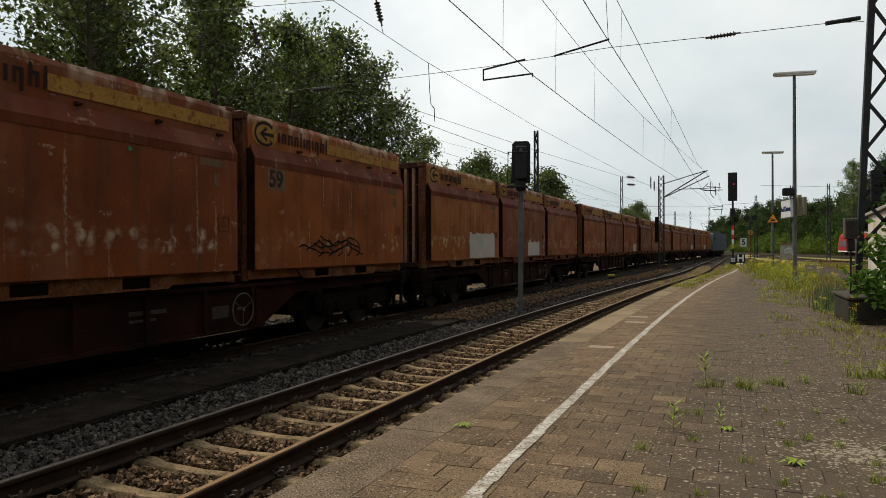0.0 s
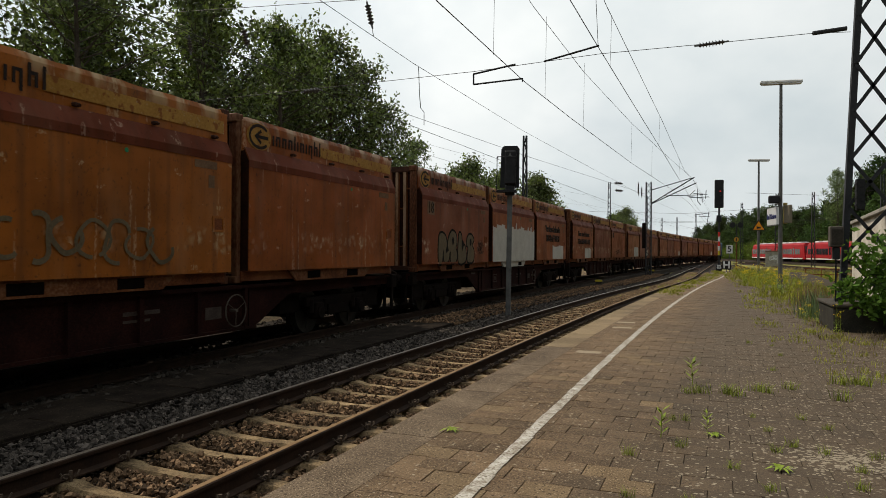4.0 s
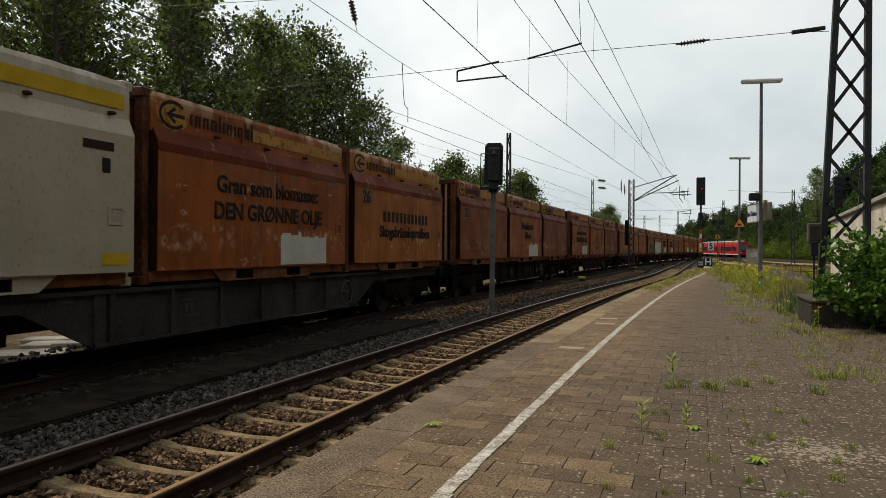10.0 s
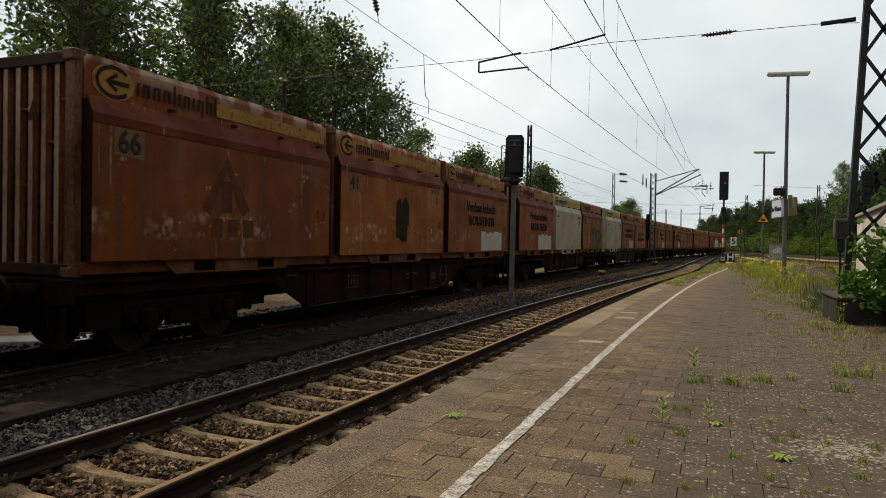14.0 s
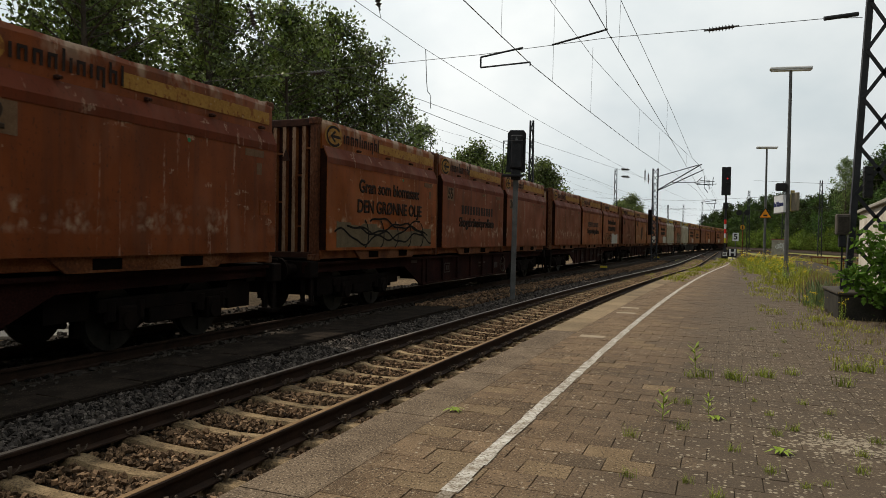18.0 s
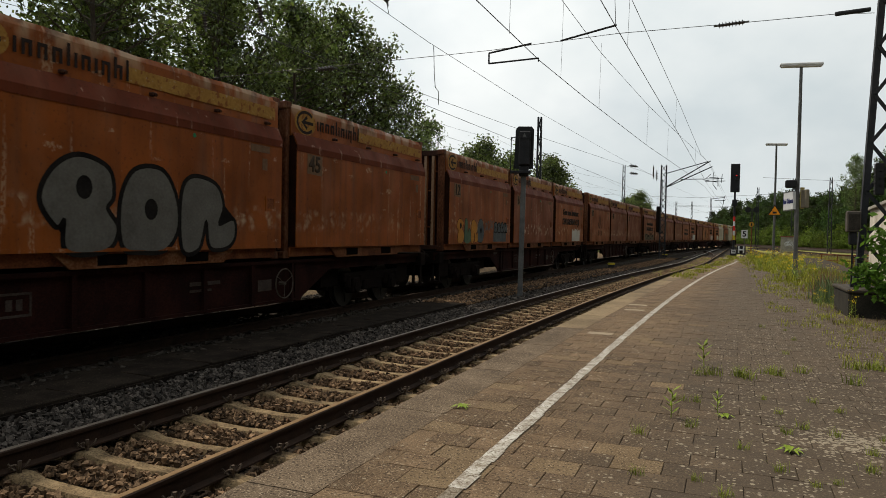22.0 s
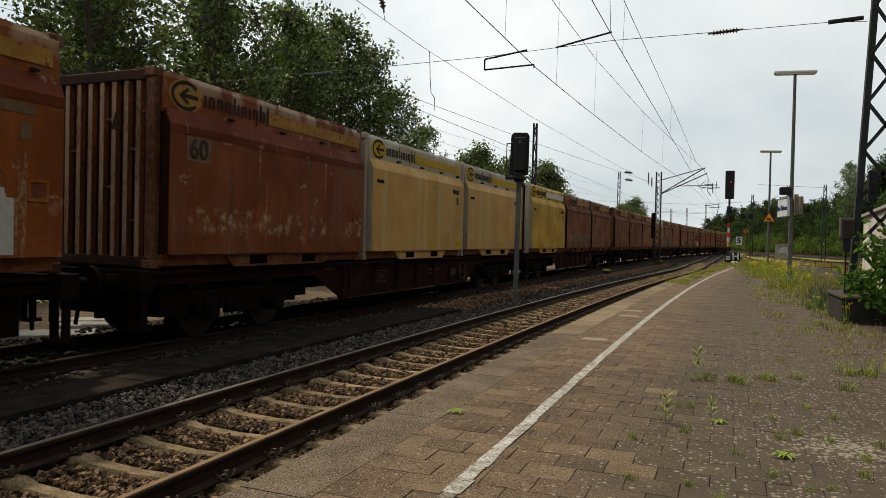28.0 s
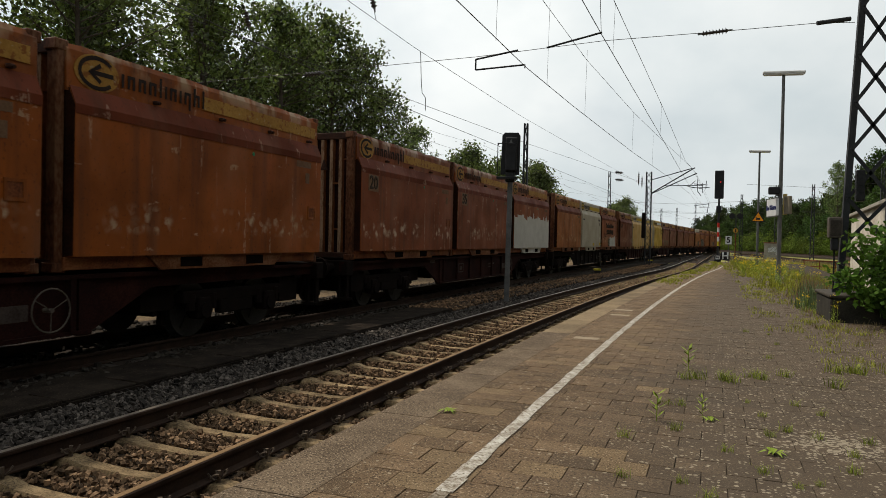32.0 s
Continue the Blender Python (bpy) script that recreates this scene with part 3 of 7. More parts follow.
def lay_rail(track, line, off, s0, s1, top):
    bm = bmesh.new()
    sweep(bm, line, [(off + x, RAIL_Z + z) for x, z in RAIL], s0, s1, 1.0)
    rail = part("rail", bm, RAILSIDE, track, "rusty brown rail")
    bm = bmesh.new()
    sweep(bm, line, [(off - 0.027, RAIL_Z - 0.002), (off + 0.027, RAIL_Z - 0.002), (off + 0.025, RAIL_Z + 0.002), (off - 0.025, RAIL_Z + 0.002)], s0, s1, 1.0)
    part("running_surface", bm, top, rail, "worn rail head")
    return rail


near_track = thing("railway_track", "platform track with rusty rails on concrete sleepers", "track", kind="structure")
train_track = thing("railway_track", "track under the goods train on dark ballast", "track", kind="structure")
for side in (-1, 1):
    lay_rail(near_track, NEAR, side * 0.7525, -10, 128, RAILTOP if side < 0 else RAILTAN)
    lay_rail(train_track, TRAIN, side * 0.7525, -20, 300, RAILSIDE)

# ---- the goods train: shared meshes ----
CACHE = {}


def cached(key, make, mat):
    k = (key, mat.name)
    if k not in CACHE:
        bm = make()
        me = bpy.data.meshes.new(key)
        bm.to_mesh(me)
        bm.free()
        me.materials.append(mat)
        CACHE[k] = me
    return CACHE[k]


LC, HW, PX = 6.11, 1.22, 1.35     # container length, half width, side panel's outer face
TOP, PB, PT, KINK = 2.92, 0.206, 2.13, 2.36
I4 = Matrix.Identity(4)


def mk_body():
    return box(-HW + 0.04, HW - 0.04, -LC / 2 + 0.10, LC / 2 - 0.10, 0.10, TOP - 0.10, bevel=0.03)


def mk_upper():
    bm = bmesh.new()
    n = 24
    rows = []
    for i in range(n + 1):
        y = -LC / 2 + 0.12 + (LC - 0.16) * i / n
        w = 0.028 * noise.noise(Vector((y * 2.1, 3, 0)))
        t = 0.036 * noise.noise(Vector((y * 3.3, 9, 0)))
        rows.append([bm.verts.new(c) for c in ((HW - 0.05, y, 2.30), (HW + 0.02, y, 2.30), (HW + 0.01 + w, y, TOP - 0.10), (HW - 0.02 + w, y, TOP - 0.02 + t), (HW - 0.10, y, TOP + t), (HW - 0.22, y, TOP - 0.03))])
    for a, b in zip(rows, rows[1:]):
        for i in range(5):
            bm.faces.new((a[i], a[i + 1], b[i + 1], b[i]))
    bm.faces.new(rows[0][::-1])
    bm.faces.new(rows[-1])
    bmesh.ops.recalc_face_normals(bm, faces=bm.faces)
    return bm


def mk_panel():
    bm = bmesh.new()
    y0, y1 = -LC / 2 + 0.16, LC / 2 - 0.05
    prof = [(HW - 0.06, PB), (PX, PB), (PX, PT), (HW + 0.025, KINK), (HW - 0.06, KINK)]
    extrude_profile(bm, prof, y0, y1)
    es = [e for e in bm.edges if all(v.co.x > PX - 0.01 for v in e.verts)]
    bmesh.ops.bevel(bm, geom=es, offset=0.012, segments=1, affect="EDGES")
    # a seam of plates standing a hair proud, as welded doublers
    add_box(bm, PX - 0.01, PX + 0.006, y0 + 0.02, y1 - 0.02, PB, PB + 0.05)
    return bm


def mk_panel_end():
    """End plate that closes the bulged side panel towards the corner post."""
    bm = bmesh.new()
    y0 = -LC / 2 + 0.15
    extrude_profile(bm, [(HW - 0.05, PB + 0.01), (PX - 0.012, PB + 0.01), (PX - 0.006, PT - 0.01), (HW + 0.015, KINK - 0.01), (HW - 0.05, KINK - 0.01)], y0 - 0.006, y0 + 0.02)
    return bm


def mk_post():
    bm = box(-0.09, 0.09, -0.06, 0.06, 0.0, TOP - 0.02, bevel=0.015)
    add_box(bm, -0.10, 0.10, -0.10, 0.10, TOP - 0.14, TOP, bevel=0.012)
    add_box(bm, -0.10, 0.10, -0.10, 0.10, 0.0, 0.13, bevel=0.012)
    add_box(bm, 0.095, 0.104, -0.04, 0.04, TOP - 0.11, TOP - 0.03)
    return bm


def mk_end():
    """Corrugated end wall, facing -y."""
    bm = bmesh.new()
    pts = []
    x, w = -1.06, 2.12 / 9
    for i in range(9):
        for dx, dy in ((0.0, 0.0), (0.34, 0.0), (0.46, 0.085), (0.88, 0.085)):
            pts.append((x + (i + dx) * w, dy))
    pts.append((1.06, 0.0))
    lo = [bm.verts.new((a, -LC / 2 + 0.03 + d, 0.16)) for a, d in pts]
    hi = [bm.verts.new((a, -LC / 2 + 0.03 + d, TOP - 0.16)) for a, d in pts]
    for i in range(len(pts) - 1):
        f = bm.faces.new((lo[i], lo[i + 1], hi[i + 1], hi[i]))
        f.material_index = 1 if pts[i][1] == pts[i + 1][1] == 0.0 else 0
    return bm


def mk_strut():
    """Short flat bar welded across a groove of the end wall."""
    return box(-0.10, 0.10, -LC / 2 + 0.05, -LC / 2 + 0.11, -0.018, 0.018)


def mk_triangle():
    bm = bmesh.new()
    a = [bm.verts.new((x, -LC / 2 + y, z)) for y in (0.026, 0.018) for x, z in ((-0.10, 0), (0.10, 0), (0, 0.26))]
    bm.faces.new(a[:3][::-1]), bm.faces.new(a[3:])
    for i in range(3):
        bm.faces.new((a[i], a[(i + 1) % 3], a[3 + (i + 1) % 3], a[3 + i]))
    bmesh.ops.recalc_face_normals(bm, faces=bm.faces)
    return bm


def mk_hatch():
    bm = box(PX, PX + 0.012, 2.52, 2.80, 0.86, 0.90)
    for a in ((2.52, 2.80, 1.08, 1.12), (2.52, 2.56, 0.90, 1.08), (2.76, 2.80, 0.90, 1.08)):
        add_box(bm, PX, PX + 0.012, *a)
    return bm


def mk_hatch_well():
    return box(PX, PX + 0.004, 2.56, 2.76, 0.90, 1.08)


def mk_dot():
    return plate(bmesh.new(), [(0.75 + 0.035 * math.cos(a), 1.93 + 0.035 * math.sin(a)) for a in np.linspace(0, 6.283, 13)[:-1]], PX + 0.001)


def mk_end_rail():
    return box(-1.12, 1.12, -LC / 2, -LC / 2 + 0.10, 0.02, 0.17, bevel=0.01)


def mk_bottom_rail():
    return box(HW - 0.09, HW + 0.03, -LC / 2 + 0.1, LC / 2 - 0.1, 0.03, PB - 0.005, bevel=0.01)


def mk_pocket_frame():
    """Trapezoid skirt below the side panel."""
    return plate(bmesh.new(), [(-1.62, PB + 0.004), (-1.34, -0.01), (1.50, -0.01), (1.78, PB + 0.004)], HW + 0.03, 0.05)


def mk_pocket():
    return box(0.7, HW + 0.084, -0.25, 0.25, 0.02, PB - 0.03, bevel=0.008)


def mk_hook():
    bm = box(HW, HW + 0.09, -0.04, 0.04, KINK + 0.02, KINK + 0.07, bevel=0.01)
    add_rod(bm, (HW + 0.06, 0, KINK + 0.05), (HW + 0.12, 0, KINK + 0.03), 0.022, seg=8)
    return bm


def mk_band():
    bm = bmesh.new()
    y0, y1 = -LC / 2 + 0.155, LC / 2 - 0.055
    extrude_profile(bm, [(PX + 0.004, PT - 0.12), (PX + 0.008, PT - 0.12), (PX + 0.008, PT + 0.003), (HW + 0.033, KINK + 0.004), (HW + 0.026, KINK + 0.002), (PX + 0.002, PT)], y0, y1)
    return bm


def mk_stripe():
    return plate(bmesh.new(), [(-0.45, KINK + 0.13), (LC / 2 - 0.14, KINK + 0.13), (LC / 2 - 0.14, KINK + 0.34), (-0.45, KINK + 0.34)], HW + 0.024)


LOGO_Y, LOGO_Z = -LC / 2 + 0.58, 2.60


def mk_logo_ground():
    pts = [(LOGO_Y + 0.36 * math.cos(a), LOGO_Z + 0.24 * math.sin(a)) for a in np.linspace(0, 2 * math.pi, 33)[:-1]]
    return plate(bmesh.new(), pts, HW + 0.022)


def mk_logo():
    bm = bmesh.new()
    arc = [(LOGO_Y + 0.28 * math.cos(a), LOGO_Z + 0.195 * math.sin(a)) for a in np.linspace(0.7, 2 * math.pi - 0.7, 26)]
    ribbon(bm, arc, 0.055, HW + 0.027)
    ribbon(bm, [(LOGO_Y - 0.10, LOGO_Z), (LOGO_Y + 0.26, LOGO_Z)], 0.06, HW + 0.027)
    ribbon(bm, [(LOGO_Y + 0.05, LOGO_Z + 0.11), (LOGO_Y - 0.12, LOGO_Z), (LOGO_Y + 0.05, LOGO_Z - 0.11)], 0.06, HW + 0.027)
    return bm


XH, UP, DOWN, STEM = 0.185, 0.28, 0.08, 0.042


def mk_letter_bar(kind):
    """A plain upright bar shape, one or two stems, of a letter's size."""
    def make():
        if kind == "stem":
            return plate(bmesh.new(), [(0, 0), (STEM, 0), (STEM, XH), (0, XH)], 0)
        if kind == "tall":
            return plate(bmesh.new(), [(0, 0), (STEM, 0), (STEM, UP), (0, UP)], 0)
        a = UP if kind == "tall_arch" else XH
        z = -DOWN if kind == "tail_arch" else 0
        return plate(bmesh.new(), [(0, 0), (STEM, 0), (STEM, XH - STEM), (0.092, XH - STEM), (0.092, z), (0.092 + STEM, z), (0.092 + STEM, XH), (STEM, XH), (STEM, a), (0, a)], 0)
    return make


def wordmark(c):
    y = LOGO_Y + 0.40
    for kind in ("stem", "arch", "arch", "arch", "tall", "stem", "arch", "stem", "tail_arch", "tall_arch", "tall"):
        share("letter_bar", cached("letter_" + kind, mk_letter_bar(kind), INK), c, Matrix.Translation((HW + 0.03, y, LOGO_Z - 0.10)))
        y += 0.105 if kind in ("stem", "tall") else 0.200


def mk_plates():
    """Small data plates near the head end."""
    bm = bmesh.new()
    for y0, y1, z0, z1 in ((2.1, 2.62, 1.86, 1.98), (2.42, 2.56, 1.56, 1.76)):
        plate(bm, [(y0, z0), (y1, z0), (y1, z1), (y0, z1)], PX + 0.001)
    return bm


def mk_number_ground():
    return plate(bmesh.new(), [(-LC / 2 + 0.50, 1.62), (-LC / 2 + 1.02, 1.60), (-LC / 2 + 1.02, 1.99), (-LC / 2 + 0.50, 2.0)], PX + 0.001)


def jagged(seed, y0, y1, z0, z1, rough, steps=18):
    """A patch with a torn upper edge of uneven plateaus."""
    rnd = random.Random(seed)
    pts = [(y0, z0), (y1, z0)]
    y, z, w = y1, z1, (y1 - y0) / steps
    while y > y0 + 0.02:
        pts.append((y, z + rough * rnd.uniform(-0.15, 0.15)))
        y -= w * rnd.uniform(0.25, 1.3)
        y = max(y, y0)
        pts.append((y, z + rough * rnd.uniform(-0.15, 0.15)))
        y = max(y - w * rnd.uniform(0.02, 0.25), y0)
        z = z1 + rough * rnd.uniform(-1, 1) * (2.0 if rnd.random() < 0.08 else 0.8)
    pts.append((y0, z1 - rough))
    return pts


def scrawl(seed, y0, y1, z0, z1, width, loops=7):
    """Sprayed strokes: one mesh for every loop within a box."""
    rnd = random.Random(seed)
    step = (y1 - y0) / loops
    out = []
    for i in range(loops):
        cy, cz = y0 + (i + 0.5) * step, (z0 + z1) / 2 + rnd.uniform(-0.05, 0.05)
        ry, rz = step * rnd.uniform(0.4, 0.62), (z1 - z0) / 2 * rnd.uniform(0.7, 1.0)
        a0, turn = rnd.uniform(0, 6.28), rnd.choice((-1, 1)) * rnd.uniform(3.4, 6.0)
        pts = [(cy + ry * math.cos(a0 + turn * k / 16) * (1 + 0.25 * math.sin(3 * k / 5)), cz + rz * math.sin(a0 + turn * k / 16)) for k in range(17)]
        out.append(ribbon(bmesh.new(), pts, width * rnd.uniform(0.8, 1.2), PX + 0.006 + 0.0008 * i))
    return out


# outlines of fat sprayed shapes without a reading, in a unit box
BLOBS = {
    "m": [(-0.05, 0.0), (-0.02, 0.6), (0.08, 1.02), (0.34, 0.98), (0.46, 0.66), (0.60, 1.0), (0.98, 0.95), (1.04, 0.45), (1.0, 0.0), (0.66, 0.02), (0.52, 0.26), (0.40, 0.0)],
    "b": [(0.0, 0.05), (-0.04, 0.6), (0.20, 1.0), (0.70, 1.04), (0.98, 0.72), (1.04, 0.30), (0.80, 0.0), (0.35, -0.03)],
    "c": [(0.0, 0.0), (-0.02, 0.75), (0.22, 1.0), (0.74, 0.92), (0.92, 0.62), (0.82, 0.34), (1.18, 0.42), (1.22, 0.16), (1.0, 0.0), (0.62, 0.02), (0.52, 0.40), (0.36, 0.0)],
    "d": [(-0.12, 0.58), (0.05, 0.92), (0.42, 1.10), (0.88, 0.98), (0.96, 0.66), (0.86, 0.50), (1.04, 0.26), (0.86, 0.0), (0.26, 0.0), (0.22, 0.36), (0.10, 0.28)],
    "l": [(0.05, 0.0), (0.10, 0.98), (0.46, 0.94), (0.52, 0.42), (0.78, 0.62), (1.02, 0.40), (0.96, 0.0)],
    "p": [(0.10, 0.0), (0.18, 0.50), (-0.04, 0.62), (0.10, 0.92), (0.55, 1.02), (0.98, 0.84), (0.76, 0.62), (1.02, 0.38), (0.90, 0.0)],
}
SLITS = {"b": (0.50, 0.52), "d": (0.50, 0.74), "p": (0.52, 0.72)}


def rounded(pts, n=5):
    """A closed outline rounded through its points."""
    out, k = [], len(pts)
    for i in range(k):
        a, b, c, d = (pts[(i + q) % k] for q in (-1, 0, 1, 2))
        for t in (q / n for q in range(n)):
            out.append(tuple(0.5 * (2 * q + (r - o) * t + (2 * o - 5 * q + 4 * r - u) * t * t + (3 * q - o - 3 * r + u) * t ** 3) for o, q, r, u in zip(a, b, c, d)))
    return out


def grown(pts, by):
    """An outline moved outwards by some metres."""
    out, k = [], len(pts)
    area = sum(pts[i][0] * pts[(i + 1) % k][1] - pts[(i + 1) % k][0] * pts[i][1] for i in range(k))
    for i in range(k):
        (a, b), (c, d) = pts[i - 1], pts[(i + 1) % k]
        ln = math.hypot(c - a, d - b) or 1
        sg = by if area > 0 else -by
        out.append((pts[i][0] + (d - b) / ln * sg, pts[i][1] - (c - a) / ln * sg))
    return out


def bubble_shapes(c, keys, y0, y1, z0, z1, mats, edge):
    """Fat rounded sprayed shapes side by side, each with a dark outline behind it."""
    step = (y1 - y0) / len(keys)
    for i, key in enumerate(keys):
        pts = rounded([(y0 + step * (i + 0.06 + 0.88 * a), z0 + b * (z1 - z0)) for a, b in BLOBS[key]])
        x = PX + 0.001 + 0.0012 * i
        part("graffiti_outline", plate(bmesh.new(), grown(pts, edge), x, 0.003), GRAFD, c, "dark sprayed outline")
        part("graffiti", plate(bmesh.new(), grown(pts, -edge * 0.35), x + 0.004, 0.003), mats[i % len(mats)], c, "faded sprayed rounded shape")
        if key in SLITS:
            cy, cz = y0 + step * (i + 0.06 + 0.88 * SLITS[key][0]), z0 + SLITS[key][1] * (z1 - z0)
            hole = [(cy + 0.11 * step * math.cos(q), cz + 0.14 * (z1 - z0) * math.sin(q)) for q in np.linspace(0, 2 * math.pi, 15)[:-1]]
            part("graffiti_outline", plate(bmesh.new(), hole, x + 0.008, 0.002), GRAFD, c, "dark sprayed outline")


def swooshes(seed, y0, y1, z0, z1, width):
    """Long sprayed waves that cross one another."""
    rnd = random.Random(seed)
    out = []
    for k in range(4):
        f, ph, mid = rnd.uniform(1.6, 2.6), rnd.uniform(0, 6.28), z0 + (z1 - z0) * (0.35 + 0.16 * k)
        pts = [(y0 + (y1 - y0) * q / 40, mid + 0.20 * (z1 - z0) * math.sin(ph + f * 6.28 * q / 40) * (1 + 0.4 * math.sin(q * 0.7))) for q in range(int(4 * k), 41 - 2 * k)]
        out.append(ribbon(bmesh.new(), pts, width, PX + 0.006 + 0.0008 * k))
    for k in range(5):
        y = y0 + (y1 - y0) * (0.25 + 0.15 * k)
        pts = [(y + 0.22 * math.sin(a), z0 + (z1 - z0) * (0.48 - 0.46 * math.cos(a * 0.9))) for a in np.linspace(0.2, 3.0, 14)]
        out.append(ribbon(bmesh.new(), pts, width, PX + 0.0094 + 0.0008 * k))
    return out


TEXT_ROT = pose(0, 0, 0, 90, 0, 90)
TEXTS = {}


def lettering(parent, body, y, z, size, mat, label):
    key = (body, size, mat.name)
    if key not in TEXTS:
        me = text_mesh(body, size)
        me.materials.append(mat)
        TEXTS[key] = me
    share("lettering", TEXTS[key], parent, Matrix.Translation((PX + 0.004, y, z)) @ TEXT_ROT, label)


LIVERY_COUNT = []


def build_container(paint, top=None, look_words="rust-streaked orange", number="", words=(), patch=None, graffiti=None, sign=True, big_patch=None, stripe=BARY, tree_mark=False):
    top = top or paint
    label = f"{look_words} steel woodchip container on a flat wagon"
    c = thing("freight_container", label, "container", "containers of the goods train")
    pale = paint in (WHITE, CREAM, YELLOW)
    frame_mat = paint if pale else POST
    share("body", cached("body", mk_body, UNDERR), c, I4)
    flip = pose(0, 0, 0, 0, 0, 180)
    for m in (I4, flip):
        share("side_panel", cached("side_panel", mk_panel, paint), c, m)
        share("panel_end", cached("panel_end", mk_panel_end, PANELEND if not pale else GREYTOP), c, m, "end plate of the side panel")
        share("upper_panel", cached("upper_panel", mk_upper, top), c, m)
        share("bottom_rail", cached("bottom_rail", mk_bottom_rail, POST), c, m)
        wall = cached("end_wall", mk_end, CORR if not pale else paint)
        if len(wall.materials) == 1:
            wall.materials.append(RIDGE if not pale else GREYTOP)
        share("end_wall", wall, c, m, "corrugated end wall")
    for m in (I4, flip):
        for z in (0.0, TOP - 0.19):
            share("end_rail", cached("end_rail", mk_end_rail, DARKRUST), c, m @ pose(0, 0, z), "dark rusty end rail")
    for gx, gz in ((0.73, 0.7), (0.73, 1.75), (0.26, 1.2), (0.26, 2.2), (-0.45, 1.75), (0.97, 2.3)):
        share("strut", cached("strut", mk_strut, CORR), c, pose(gx, 0, gz))
    if not pale:
        share("warning_triangle", cached("warning_triangle", mk_triangle, YELENAMEL if len(LIVERY_COUNT) % 3 == 1 else DARKRUST), c, pose(0.44, 0, 2.05), "small triangular warning sign")
    LIVERY_COUNT.append(1)
    share("hatch_frame", cached("hatch_frame", mk_hatch, paint), c, I4)
    share("hatch_well", cached("hatch_well", mk_hatch_well, POST if not pale else GREYTOP), c, I4, "dark recessed hatch")
    share("sticker", cached("sticker", mk_dot, STICKER), c, I4, "small round green sticker")
    for sx in (-1, 1):
        for sy in (-1, 1):
            share("corner_post", cached("corner_post", mk_post, WORNPOST if not pale else GREYTOP), c, pose(sx * (HW - 0.10), sy * (LC / 2 - 0.062), 0, 0, 0, 0 if sx > 0 else 180))
    share("fork_skirt", cached("fork_skirt", mk_pocket_frame, PATCH if big_patch else paint if pale else SKIRTM), c, I4)
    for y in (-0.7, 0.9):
        share("fork_pocket", cached("fork_pocket", mk_pocket, HOLE), c, pose(0, y, 0), "near-black block standing for an open fork pocket")
    for y in (-1.45, 0.0, 1.35, 2.65):
        share("hook", cached("hook", mk_hook, DARKRUST), c, pose(0, y, 0), "rusty tarpaulin hook")
    if sign:
        if not pale:
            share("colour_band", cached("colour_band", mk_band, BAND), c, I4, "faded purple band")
        share("stripe", cached("stripe", mk_stripe, stripe), c, I4, "yellow stripe")
        share("logo_ground", cached("logo_ground", mk_logo_ground, BARY if not pale else FADEDY), c, I4)
        share("logo", cached("logo", mk_logo, INK), c, I4, "dark ring and arrow mark")
        wordmark(c)
    share("data_plate", cached("data_plate", mk_plates, FADEGREY if not pale else INK), c, I4)
    if number:
        share("number_ground", cached("number_ground", mk_number_ground, TANPLATE), c, I4)
        lettering(c, number, -LC / 2 + 0.76, 1.80, 0.42, FADEINK, "dark container number")
    if words is PROF:
        for k in range(12):
            share("letter_bar", cached("letter_block", lambda: plate(bmesh.new(), [(0, 0), (0.17, 0), (0.17, 0.27), (0, 0.27)], 0), INK), c, Matrix.Translation((PX + 0.003, -1.35 + 0.262 * k, 1.24)), "dark bar of a company name")
    if pale:
        for y, z in ((0.35, 0.29), (2.42, 0.31)):
            share("label_plate", cached("label_plate", lambda: plate(bmesh.new(), [(0, 0), (0.48, 0), (0.48, 0.17), (0, 0.17)], 0), FADEDY), c, Matrix.Translation((PX + 0.002, y, z)), "small faded yellow label")
        share("label_plate", cached("label_dark", lambda: plate(bmesh.new(), [(-2.72, 1.80), (-2.36, 1.80), (-2.36, 1.88), (-2.72, 1.88)], PX + 0.001), GRAFD), c, I4, "small dark label")
    for body, y, z, size in words:
        lettering(c, body, y, z, size, INK, "dark painted slogan")
    if tree_mark:
        bm = bmesh.new()
        ribbon(bm, [(-0.75, 0.95), (-0.25, 1.75), (0.25, 0.95)], 0.22, PX + 0.002)
        ribbon(bm, [(-0.25, 0.95), (-0.25, 1.45)], 0.25, PX + 0.003)
        part("tree_mark", bm, FADEMARK, c, "faded dark tree-like mark")
        for y in (-0.62, -0.22, 0.18):
            bm = plate(bmesh.new(), [(y, 0.55), (y + 0.26, 0.55), (y + 0.26, 0.84), (y, 0.84)], PX + 0.002)
            part("letter_bar", bm, FADEMARK, c, "faded dark bar of a company name")
    if patch:
        y0, y1, z1 = patch
        part("repair_patch", plate(bmesh.new(), jagged(len(LIVERY_COUNT) * 7, y0, y1, PB + 0.03, z1 - 0.04, 0.07, 8), PX + 0.009), PATCH, c, "white repair paint with a ragged edge")
    if big_patch:
        y0, y1, z1 = big_patch
        part("repair_patch", plate(bmesh.new(), jagged(y0 * 7, y0, y1, PB + 0.004, z1, 0.13, 26), PX + 0.009), PATCH, c, "large white area where the orange paint has come off")
